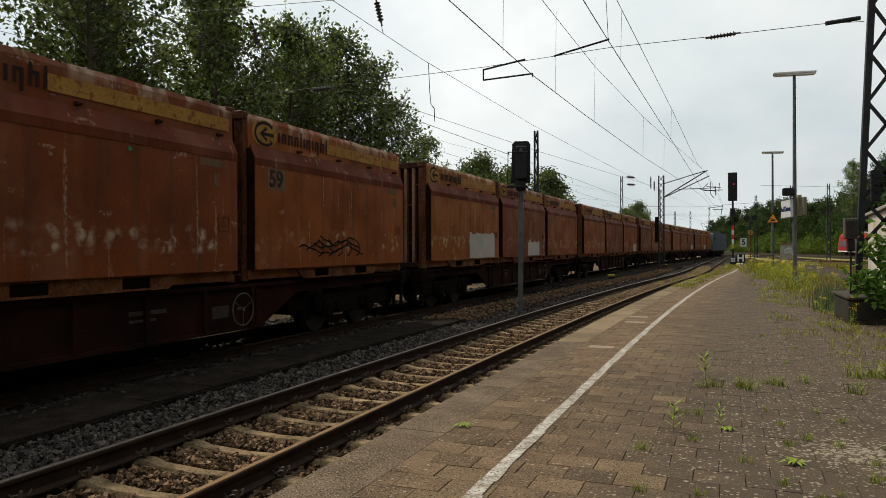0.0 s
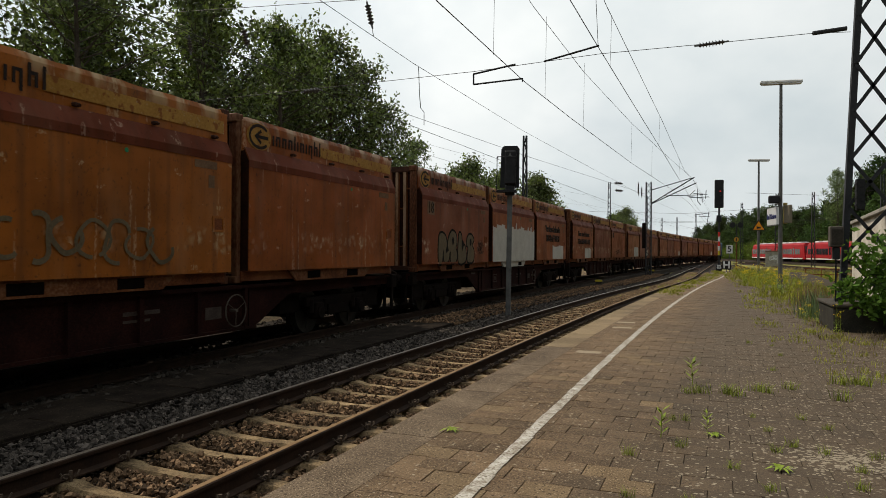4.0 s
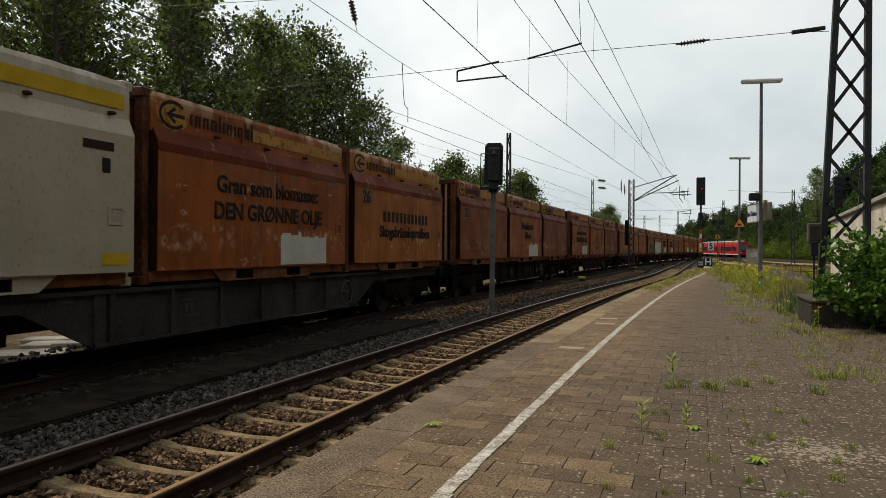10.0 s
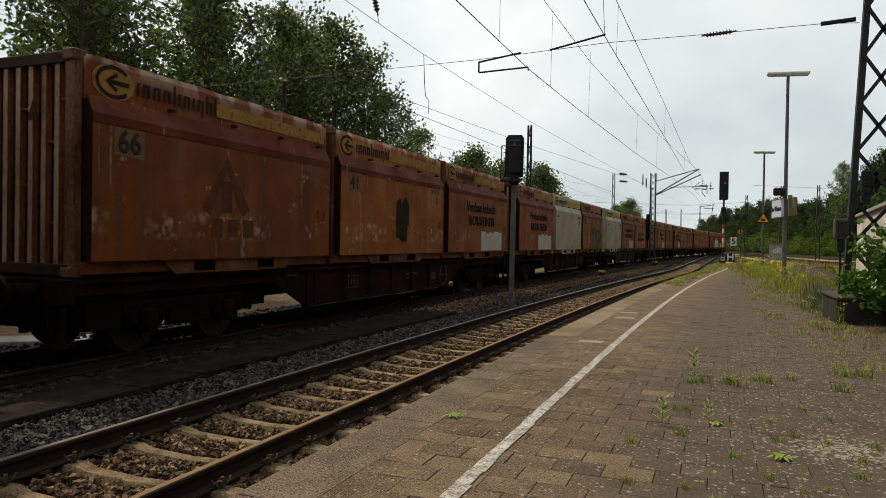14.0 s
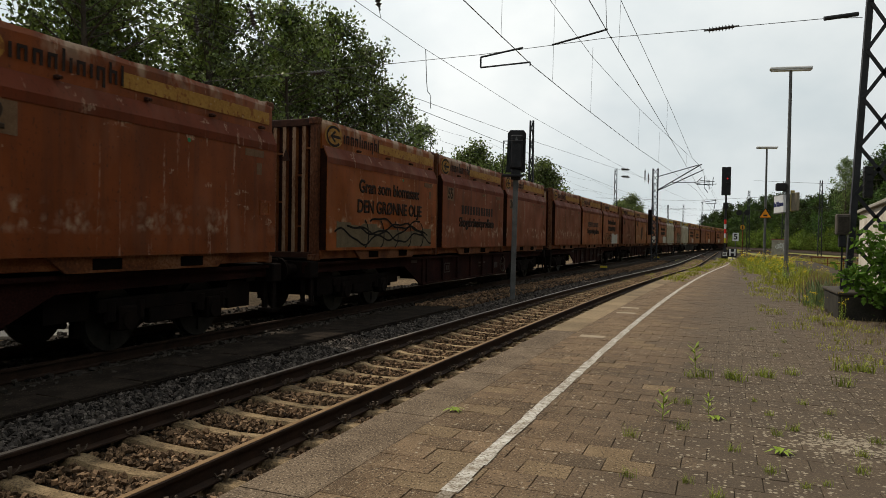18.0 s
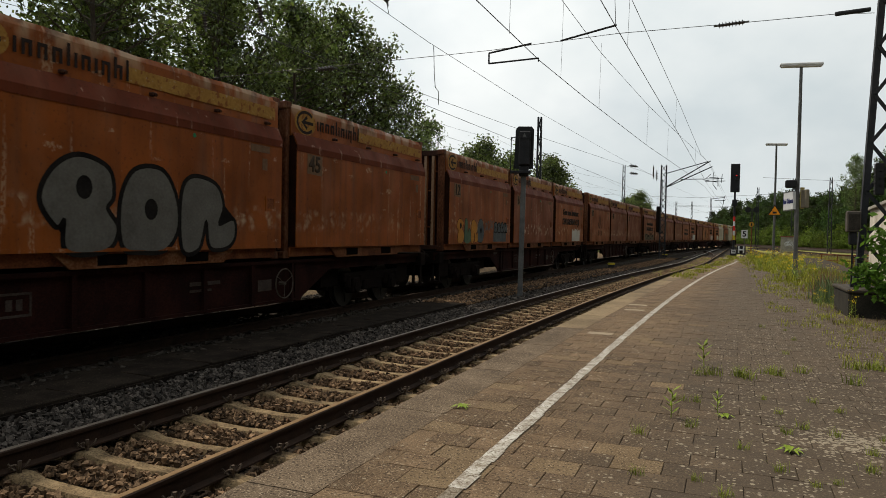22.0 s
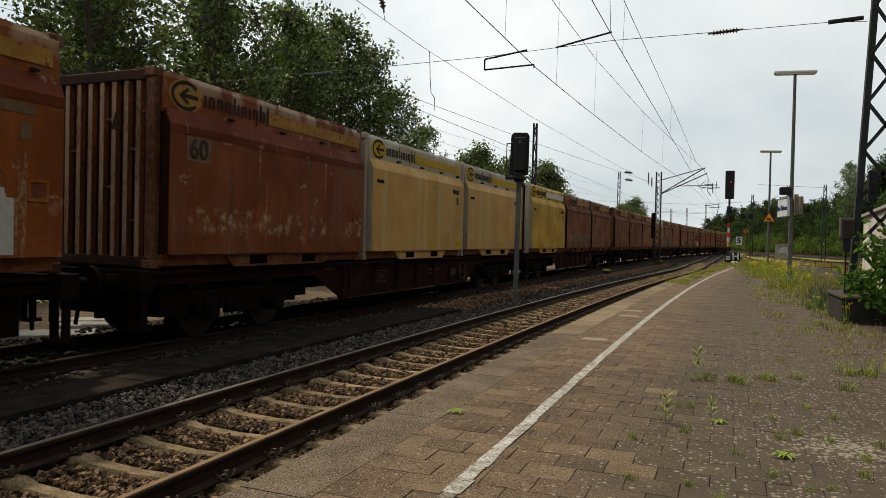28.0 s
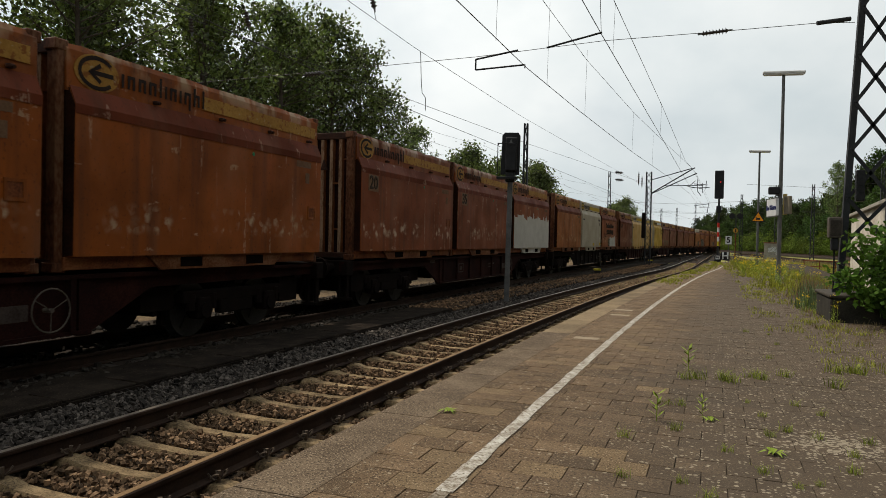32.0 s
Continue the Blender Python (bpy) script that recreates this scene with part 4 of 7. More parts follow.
    for style, seed, y0, y1, z0, z1, mat, width in graffiti or ():
        if style == "fill":
            part("graffiti", plate(bmesh.new(), jagged(seed, y0, y1, z0, z1, 0.10, 9), PX + 0.001, 0.003), mat, c, "sprayed tan ground")
        elif style == "bubble":
            bubble_shapes(c, seed, y0, y1, z0, z1, mat if isinstance(mat, tuple) else (mat,), width)
        else:
            for bm in (swooshes if style == "wave" else scrawl)(seed, y0, y1, z0, z1, width):
                part("graffiti", bm, mat, c, "sprayed stroke")
    return c


# ---- wagon ----
W_LEN = 20.408
WR = 0.46


def mk_side_sill():
    """Fish-bellied side girder, drawn in y-z, 20 m long."""
    bm = bmesh.new()
    pts = [(-9.7, 0.92), (-9.7, 1.14), (9.7, 1.14), (9.7, 0.92), (5.0, 0.90), (3.9, 0.36), (-3.9, 0.36), (-5.0, 0.90)]
    plate(bm, pts, 1.10, 0.05)
    for y in np.arange(-3.6, 3.7, 1.2):
        add_box(bm, 1.15, 1.21, y - 0.04, y + 0.04, 0.38, 1.10)
    for y in (-3.8, 3.8):
        add_box(bm, 1.05, 1.19, y - 0.1, y + 0.1, 0.34, 1.13)
    add_box(bm, 1.15, 1.22, -9.7, 9.7, 1.08, 1.14)
    add_box(bm, 1.15, 1.20, -3.9, 3.9, 0.36, 0.41)
    return bm


def mk_centre_sill():
    bm = box(-0.28, 0.28, -9.6, 9.6, 0.72, 1.12, bevel=0.02)
    for y in (-9.0, -7.1, -5.0, -2.5, 0.0, 2.5, 5.0, 7.1, 9.0):
        add_box(bm, -1.12, 1.12, y - 0.12, y + 0.12, 0.86, 1.10)
    add_box(bm, -0.6, -0.1, -1.6, 0.2, 0.36, 0.72)
    for y in (-5.35, 5.35):
        add_box(bm, -0.95, 0.95, y - 0.35, y + 0.35, 0.50, 0.86)
        add_rod(bm, (-0.9, y, 0.46), (0.9, y, 0.46), 0.05, seg=8)
    for y in (-8.75, 8.75):
        add_box(bm, -1.05, 1.05, y - 0.3, y + 0.3, 0.42, 0.88)
    add_rod(bm, (0.45, 0.8, 0.55), (0.45, 2.4, 0.55), 0.19, seg=12)
    return bm


def mk_end_beam():
    bm = box(-1.3, 1.3, -0.14, 0.14, 0.82, 1.16, bevel=0.02)
    add_rod(bm, (-1.2, -0.15, 1.22), (1.2, -0.15, 1.22), 0.018, seg=6)
    add_box(bm, -0.06, 0.06, -0.55, -0.1, 0.9, 1.03)
    for sx in (-1, 1):
        add_box(bm, sx * 1.12 - 0.16, sx * 1.12 + 0.16, -0.1, 0.12, 0.28, 0.33)
        add_box(bm, sx * 1.22 - 0.025, sx * 1.22 + 0.025, -0.05, 0.05, 0.3, 0.84)
        add_box(bm, sx * 1.02 - 0.025, sx * 1.02 + 0.025, -0.05, 0.05, 0.3, 0.84)
    add_rod(bm, (0.3, -0.25, 0.9), (0.25, -0.3, 0.35), 0.03, seg=6)
    add_rod(bm, (-0.3, -0.25, 0.9), (-0.25, -0.3, 0.35), 0.03, seg=6)
    return bm


def mk_buffer():
    bm = rod((0, 0, 0), (0, -0.42, 0), 0.11, seg=14)
    add_rod(bm, (0, -0.42, 0), (0, -0.60, 0), 0.075, seg=12)
    add_rod(bm, (0, -0.60, 0), (0, -0.65, 0), 0.24, 0.22, seg=18)
    return bm


def mk_bogie():
    bm = bmesh.new()
    for sx in (-1, 1):
        x0, x1 = (sx * 1.02 - 0.07, sx * 1.02 + 0.07)
        add_box(bm, x0, x1, -1.35, 1.35, 0.58, 0.78, bevel=0.02)
        add_box(bm, x0, x1, -0.45, 0.45, 0.36, 0.60, bevel=0.02)
        for y in (-0.9, 0.9):
            add_box(bm, x0 - 0.02, x1 + 0.06, y - 0.16, y + 0.16, 0.32, 0.66, bevel=0.02)
            add_rod(bm, (sx * 1.0, y, 0.46), (sx * 1.19, y, 0.46), 0.13, seg=14)
            for dy in (-0.26, 0.26):
                add_rod(bm, (sx * 1.05, y + dy, 0.46), (sx * 1.05, y + dy, 0.72), 0.085, seg=10)
        for y in (-1.45, 1.45):
            add_box(bm, sx * 0.75 - 0.05, sx * 0.75 + 0.05, y - 0.06, y + 0.06, 0.25, 0.62)
    add_box(bm, -1.0, 1.0, -0.25, 0.25, 0.55, 0.86, bevel=0.02)
    add_box(bm, -1.0, 1.0, -1.35, -1.22, 0.60, 0.72)
    add_box(bm, -1.0, 1.0, 1.22, 1.35, 0.60, 0.72)
    return bm


def mk_wheelset():
    bm = rod((-1.0, 0, 0), (1.0, 0, 0), 0.08, seg=10)
    for sx in (-1, 1):
        add_rod(bm, (sx * 0.685, 0, 0), (sx * 0.715, 0, 0), WR + 0.03, seg=28)
        add_rod(bm, (sx * 0.715, 0, 0), (sx * 0.82, 0, 0), WR, WR - 0.006, seg=28)
        add_rod(bm, (sx * 0.82, 0, 0), (sx * 0.86, 0, 0), 0.14, seg=12)
        for k in range(3):
            a = k * 2.094
            add_box(bm, sx * 0.83 - 0.012, sx * 0.83 + 0.012, -0.03, 0.03, 0.16, WR - 0.1, m=pose(0, 0, 0, math.degrees(a)))
    return bm


def mk_handwheel():
    bm = bmesh.new()
    pts = [(0.27 * math.cos(a), 0.27 * math.sin(a)) for a in np.linspace(0, 2 * math.pi, 21)]
    for (a, b), (c, d) in zip(pts, pts[1:]):
        add_rod(bm, (0, a, b), (0, c, d), 0.011, seg=6)
    for k in range(3):
        a = k * 2.094 + 0.5
        add_rod(bm, (0, 0, 0), (0, 0.27 * math.cos(a), 0.27 * math.sin(a)), 0.006, seg=6)
    add_rod(bm, (-0.12, 0, 0), (0.02, 0, 0), 0.03, seg=8)
    return bm


def mk_marks():
    bm = bmesh.new()
    for y0, y1, z0, z1 in ((-2.2, -1.75, 0.62, 0.65), (-2.2, -1.75, 0.88, 0.91), (-2.2, -2.17, 0.62, 0.91), (-1.78, -1.75, 0.62, 0.91), (-2.08, -2.0, 0.70, 0.83), (-1.95, -1.87, 0.70, 0.83),
                           (0.9, 1.6, 0.80, 0.86), (0.9, 1.4, 0.70, 0.74), (2.6, 3.0, 0.60, 0.80), (-4.6, -4.2, 0.98, 1.06)):
        plate(bm, [(y0, z0), (y1, z0), (y1, z1), (y0, z1)], 1.153)
    return bm


MARKS = material("faded_white_stencil", [(0.030, 0.020, 0.016), (0.075, 0.056, 0.046)], 0.8, scale=5, fine=40)
WHEELSETS = []


def build_wagon(tone):
    w = thing("flat_wagon", {UNDER: "near-black brown four-axle container flat wagon on rails", UNDERR: "red-brown grimy four-axle container flat wagon on rails"}.get(tone, "grimy grey four-axle container flat wagon on rails"), "wagon", "wagons of the goods train")
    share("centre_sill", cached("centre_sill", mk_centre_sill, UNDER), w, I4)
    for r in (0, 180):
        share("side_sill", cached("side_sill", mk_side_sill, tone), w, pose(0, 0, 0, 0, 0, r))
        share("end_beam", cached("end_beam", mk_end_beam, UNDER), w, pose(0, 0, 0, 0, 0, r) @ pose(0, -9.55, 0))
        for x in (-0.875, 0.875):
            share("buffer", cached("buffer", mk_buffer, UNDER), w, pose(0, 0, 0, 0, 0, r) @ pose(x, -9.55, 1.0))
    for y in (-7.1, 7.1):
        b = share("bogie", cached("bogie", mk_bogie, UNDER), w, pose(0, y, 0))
        for dy in (-0.9, 0.9):
            ws = new("wheelset", cached("wheelset", mk_wheelset, WHEELM))
            ws.parent = b
            ws.matrix_parent_inverse = Matrix.Translation((0, dy, WR))
            WHEELSETS.append(ws)
    share("handwheel", cached("handwheel", mk_handwheel, RING), w, pose(1.30, 3.2, 0.72), "worn steel brake handwheel")
    share("stencil", cached("stencil", mk_marks, MARKS), w, I4, "faded white stencilled marks")["kind"] = "stuff"
    return w


GRAN = [("Gran som biomasse:", 0.1, 1.62, 0.40), ("DEN GRØNNE OLJE", 0.15, 1.17, 0.40)]
VERD = [("Verdens ledende", 0.1, 1.66, 0.43), ("BIORAFFINERI", 0.15, 1.21, 0.43)]
WOOD = [("Wonders of", 0.1, 1.60, 0.44), ("Wood", 0.2, 1.17, 0.44)]
PROF = [("Skogsbränsleproffsen", 0.15, 0.98, 0.40)]
P1, P2 = (0.35, 2.1, 0.84), (0.05, 2.35, 0.92)
# wagon number -> its three containers, from the tail end to the head end
LIVERY = {
    -4: [dict(paint=REDDISH), dict(paint=ORANGE, patch=P1), dict(paint=REDDISH)],
    -3: [dict(paint=ORANGE), dict(paint=REDDISH), dict(paint=REDDISH, patch=P1)],
    -2: [dict(paint=REDDISH), dict(paint=ORANGE), dict(paint=REDDISH)],
    -1: [dict(paint=ORANGE), dict(paint=REDDISH), dict(paint=ORANGE, patch=(1.0, 2.4, 0.8))],
    0: [dict(paint=AMBER, patch=(0.05, 2.5, 1.05)), dict(paint=REDDISH, patch=(0.3, 2.0, 0.85)), dict(paint=ORANGE)],
    1: [dict(paint=ORANGE, words=GRAN, patch=P1), dict(paint=REDDISH), dict(paint=ORANGE, number="59", graffiti=[("wave", 31, -1.6, 0.9, 0.40, 0.78, GRAFD, 0.03)])],
    2: [dict(paint=REDDISH, number="18", graffiti=[("bubble", "cdlp", -1.75, 1.45, 0.25, 1.12, GRAF, 0.05), ("wave", 6, 1.7, 2.3, 0.50, 0.92, GRAFD, 0.02)]), dict(paint=ORANGE, big_patch=(-2.88, 2.98, 1.50), look_words="peeling orange and white"), dict(paint=ORANGE, words=VERD, patch=P2)],
    3: [dict(paint=ORANGE, graffiti=[("line", 8, -1.8, 1.8, 0.3, 0.6, GRAFG, 0.09)]), dict(paint=AMBER, graffiti=[("line", 9, -1.2, 1.6, 0.4, 1.0, GRAF, 0.06)]), dict(paint=ORANGE)],
    4: [dict(paint=ORANGE, words=GRAN, patch=P1), dict(paint=ORANGE, tree_mark=True), dict(paint=REDDISH, number="7")],
    5: [dict(paint=REDDISH, number="32"), dict(paint=ORANGE, words=WOOD, patch=P1), dict(paint=REDDISH)],
    6: [dict(paint=WHITE, look_words="clean off-white", stripe=FADEDY), dict(paint=ORANGE, words=GRAN, patch=P1), dict(paint=AMBER, number="26", words=PROF)],
    7: [dict(paint=ORANGE, words=VERD, patch=P2), dict(paint=WHITE, look_words="clean off-white", stripe=FADEDY), dict(paint=ORANGE, number="33", graffiti=[("bubble", "mdcp", -0.70, 2.80, 0.24, 1.34, GRAF, 0.035)])],
    8: [dict(paint=REDDISH, number="66", tree_mark=True), dict(paint=AMBER, number="41", look_words="dark-stained orange", graffiti=[("line", 77, -0.1, 0.5, 0.5, 1.6, RAILSIDE, 0.12)]), dict(paint=ORANGE, words=VERD, patch=P2)],
    9: [dict(paint=REDDISH), dict(paint=ORANGE, words=PROF), dict(paint=ORANGE, words=VERD, patch=P2, graffiti=[("wave", 41, -2.5, 0.3, 0.32, 0.95, GRAFD, 0.03)])],
    10: [dict(paint=ORANGE, words=GRAN, graffiti=[("fill", 21, -2.5, 2.6, PB + 0.06, 0.74, GRAF, 0), ("wave", 22, -2.6, 2.6, 0.24, 0.95, GRAFD, 0.045)]), dict(paint=REDDISH, number="55", words=PROF), dict(paint=REDDISH, number="26")],
    11: [dict(paint=ORANGE, number="42", tree_mark=True), dict(paint=REDDISH, number="43"), dict(paint=REDDISH, number="2")],
    12: [dict(paint=ORANGE, number="12", graffiti=[("bubble", "plcb", -2.3, 0.1, 0.27, 0.95, (GRAFO, GRAFG, GRAFO, GRAFB), 0.012), ("line", 28, 0.2, 1.1, 0.66, 0.98, GRAFS, 0.04), ("fill", 29, 1.1, 2.5, 0.26, 0.66, GRAFB, 0), ("bubble", "bpbm", 1.15, 2.6, 0.60, 0.90, GRAFB, 0.03)]), dict(paint=REDDISH, number="16"), dict(paint=ORANGE, words=GRAN, patch=P1)],
    13: [dict(paint=AMBER, top=GREYTOP, sign=False, look_words="orange and grey-topped", graffiti=[("bubble", "pm", 0.0, 1.4, 0.3, 0.92, GRAFB, 0.04)]), dict(paint=ORANGE, graffiti=[("bubble", "dbc", -1.75, 1.55, 0.23, 1.30, GRAFS, 0.05)]), dict(paint=ORANGE, number="45")],
    14: [dict(paint=REDDISH), dict(paint=REDDISH, number="15"), dict(paint=ORANGE, number="14")],
    15: [dict(paint=YELLOW, look_words="bright yellow", stripe=LIGHTGREY), dict(paint=REDDISH, number="17", graffiti=[("line", 45, -1.6, 1.9, 0.3, 0.85, GRAFG, 0.08)]), dict(paint=REDDISH, number="24")],
    16: [dict(paint=REDDISH, number="60"), dict(paint=CREAM, top=WHITE, look_words="pale cream-yellow", stripe=FADEDY), dict(paint=CREAM, top=WHITE, look_words="faded cream-yellow", stripe=FADEDY)],
    17: [dict(paint=AMBER), dict(paint=WHITE, look_words="clean off-white", stripe=FADEDY), dict(paint=ORANGE, words=VERD, patch=P2, graffiti=[("wave", 51, -2.5, -0.9, 0.75, 1.2, GRAFD, 0.022), ("bubble", "bc", -0.6, 0.4, 0.3, 0.72, GRAF, 0.03)])],
    18: [dict(paint=REDDISH, number="20"), dict(paint=REDDISH, number="35"), dict(paint=ORANGE, big_patch=(-2.88, 2.9, 1.50), look_words="peeling orange and white")],
    19: [dict(paint=REDDISH), dict(paint=ORANGE), dict(paint=ORANGE)],
    20: [dict(paint=REDDISH), dict(paint=ORANGE), dict(paint=REDDISH)],
}
U0 = 17.385         # where the tail end of wagon 0's load is at the start
BASE_Z = RAIL_Z + 1.17
MOVERS = []         # (thing, place along the train's line at the start, z)
for n, liv in LIVERY.items():
    u = U0 - W_LEN * n
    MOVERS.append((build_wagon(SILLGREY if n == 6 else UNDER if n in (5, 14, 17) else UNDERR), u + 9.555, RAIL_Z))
    for j, kw in enumerate(liv):
        MOVERS.append((build_container(**kw), u + 3.185 + 6.37 * j, BASE_Z))


def travelled(t):
    """Metres that the goods train has gone by t seconds: slowly gathering speed."""
    u = t / 32
    return 32 * (9.7808 * u + 9.1762 * u ** 2 / 2 - 24.8798 * u ** 3 / 3 + 46.9939 * u ** 4 / 4 - 47.0224 * u ** 5 / 5 + 17.7233 * u ** 6 / 6)

# ---- track details: sleepers, clips and loose ballast ----
def mk_sleeper():
    bm = bmesh.new()
    prof = [(-1.28, -0.200), (-1.18, -0.185), (-0.92, -0.174), (-0.58, -0.176), (-0.45, -0.205), (0.0, -0.222), (0.45, -0.205), (0.58, -0.176), (0.92, -0.174), (1.18, -0.185), (1.28, -0.200)]
    rows = []
    for x, z in prof:
        w = 0.072 if abs(x) > 0.5 else 0.060
        rows.append([bm.verts.new(c) for c in ((x, -0.14, -0.36), (x, -w - 0.02, z - 0.03), (x, -w, z), (x, w, z), (x, w + 0.02, z - 0.03), (x, 0.14, -0.36))])
    for a, b in zip(rows, rows[1:]):
        for i in range(5):
            bm.faces.new((a[i], a[i + 1], b[i + 1], b[i]))
    bm.faces.new(rows[0][::-1])
    bm.faces.new(rows[-1])
    bmesh.ops.recalc_face_normals(bm, faces=bm.faces)
    return bm


def mk_clip():
    """Curled spring clip with its bolt beside a rail's foot."""
    bm = bmesh.new()
    for sy in (-1, 1):
        pts = [Vector((0.085 + 0.05 * math.sin(a), sy * (0.05 + 0.028 * math.cos(a)), -0.145 + 0.032 * math.sin(a * 1.5) + 0.02)) for a in np.linspace(0, 4.6, 8)]
        for a, b in zip(pts, pts[1:]):
            add_rod(bm, a, b, 0.008, seg=5)
    add_rod(bm, (0.10, 0, -0.175), (0.10, 0, -0.085), 0.016, seg=6)
    return bm


SLEEPER_ME, CLIP_ME = cached("sleeper", mk_sleeper, SLEEP), cached("clip", mk_clip, CLIPM)
for i in range(-16, 118):
    s = 4.36 + 0.6058 * i
    sl = share("sleeper", SLEEPER_ME, near_track, NEAR.spot(s, 0, RAIL_Z))
    if 2 < s < 24:
        for off in (-0.7525, 0.7525):
            for r in (0, 180):
                share("rail_clip", CLIP_ME, sl, pose(off, 0, 0, 0, 0, r))
# darker copy of the sleeper colour, with the shade under the goods train in it
SLEEP_D = material("shade_dark_sleeper", [(0.03, 0.024, 0.02), (0.06, 0.048, 0.038)], 0.9, scale=4, fine=60)
for i in range(90):
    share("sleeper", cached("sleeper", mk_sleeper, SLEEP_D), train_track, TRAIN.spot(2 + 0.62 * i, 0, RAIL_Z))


def fill_mesh(name, verts, faces, mat):
    me = bpy.data.meshes.new(name)
    me.from_pydata(verts.tolist(), [], faces.tolist())
    me.update()
    me.materials.append(mat)
    return me


def stones(name, line, s0, s1, o0, o1, z0, z1, count, size, label, mat, skip_sleepers=True):
    rng = np.random.default_rng(abs(hash_of(name, s0, o0)))
    v0 = np.array([(x, y, z) for x in (-1, 1) for y in (-1, 1) for z in (-1, 1)], float)
    f0 = np.array([(0, 1, 3, 2), (4, 6, 7, 5), (0, 4, 5, 1), (2, 3, 7, 6), (0, 2, 6, 4), (1, 5, 7, 3)])
    kinds = [v0 * rng.uniform(0.35, 1.0, (8, 3)) * rng.uniform(0.6, 1.15, (1, 3)) for _ in range(24)]
    s = s0 + (s1 - s0) * rng.random(count) ** 1.35
    o = rng.uniform(o0, o1, count)
    near_rail = np.minimum(abs(o - 0.7525), abs(o + 0.7525)) < 0.085
    keep = ~near_rail
    if skip_sleepers:
        ph = (s - 4.36) / 0.6058
        on = (abs(ph - np.round(ph)) * 0.6058 < 0.115) & (abs(o) < 1.3)
        keep &= ~on
    s, o = s[keep], o[keep]
    V, F = [], []
    for i in range(len(s)):
        x, y, h = line.at(s[i], o[i])
        r = size * rng.uniform(0.55, 1.25)
        a = rng.uniform(0, 6.28, 3)
        q = np.array(Euler(a).to_matrix())
        V.append(kinds[i % 24] @ q.T * r + (x, y, rng.uniform(z0, z1)))
        F.append(f0 + 8 * i)
    me = fill_mesh(name, np.concatenate(V), np.concatenate(F), mat)
    return tagged(new(name, me), label, "ballast", kind="stuff")


def hash_of(name, a, b):
    return sum(ord(c) * (i + 3) for i, c in enumerate(name)) + int(a * 17) + int(b * 31)


stones("ballast_stones", NEAR, 1.0, 15, -0.75, 1.66, -0.500, -0.452, 24000, 0.027, "loose brown crushed stones between the sleepers", STONE)
stones("ballast_stones", NEAR, 15, 48, -0.75, 1.66, -0.500, -0.462, 14000, 0.034, "loose brown crushed stones between the sleepers", STONE)
STONE_G = material("grey_ballast_stone", [(0.020, 0.017, 0.015), (0.105, 0.088, 0.074)], 0.9, scale=8, fine=60, random_tint=0.75, island=True)
stones("ballast_shoulder", NEAR, 1.0, 18, -2.12, -0.75, -0.475, -0.42, 16000, 0.031, "grey crushed stones along the track", STONE_G)
stones("ballast_shoulder", NEAR, 18, 60, -2.12, -0.75, -0.475, -0.42, 9000, 0.042, "grey crushed stones along the track", STONE_G)
stones("ballast_stones", NEAR, 17, 64, -3.35, -2.1, -0.40, -0.365, 9500, 0.042, "brown gravel spread between the tracks", STONE, False)
# stones below the train, their colour darkened for its shade as well
stones("ballast_stones", TRAIN, 3.0, 40, -2.3, 1.5, -0.44, -0.40, 4500, 0.045, "ballast stones darkened with the train's shade", material("shade_dark_stone", [(0.02, 0.017, 0.014), (0.06, 0.05, 0.04)], 0.9, scale=8, fine=60, random_tint=0.5, island=True), False)


# slabs left lying on the yard beyond the goods train
for x, y, z, w, d, h, turn in ((-11.55, 9.3, -0.50, 1.9, 0.8, 0.07, 38), (-11.75, 10.6, -0.50, 1.2, 0.7, 0.08, 30), (-11.2, 10.3, -0.43, 0.55, 0.30, 0.08, 34), (-12.4, 11.3, -0.50, 1.5, 0.6, 0.07, 36)):
    b = bmesh.new()
    add_box(b, -w / 2, w / 2, -d / 2, d / 2, 0, h, bevel=0.012)
    ob = tagged(mesh_object("concrete_slab", b, CONC), "loose pale concrete slab lying on the gravel yard", "slab", "slabs on the yard")
    ob.matrix_basis = pose(x, y, z, 0, 0, turn)


# concrete duct covers beside the path, in the same shadow-darkened colour
for i in range(40):
    s = 3.0 + 1.02 * i
    b = bmesh.new()
    add_box(b, -0.28, 0.28, -0.5, 0.5, -0.05, 0.02, bevel=0.012)
    ob = tagged(mesh_object("duct_cover", b, WALKWAY), "flat concrete duct cover beside the track, train's shadow in its colour", "cover", "duct covers", "structure")
    ob.matrix_basis = NEAR.spot(s, -2.42, -0.375) @ pose(0, 0, 0, random.uniform(-1, 1), random.uniform(-1, 1), random.uniform(-1, 1))

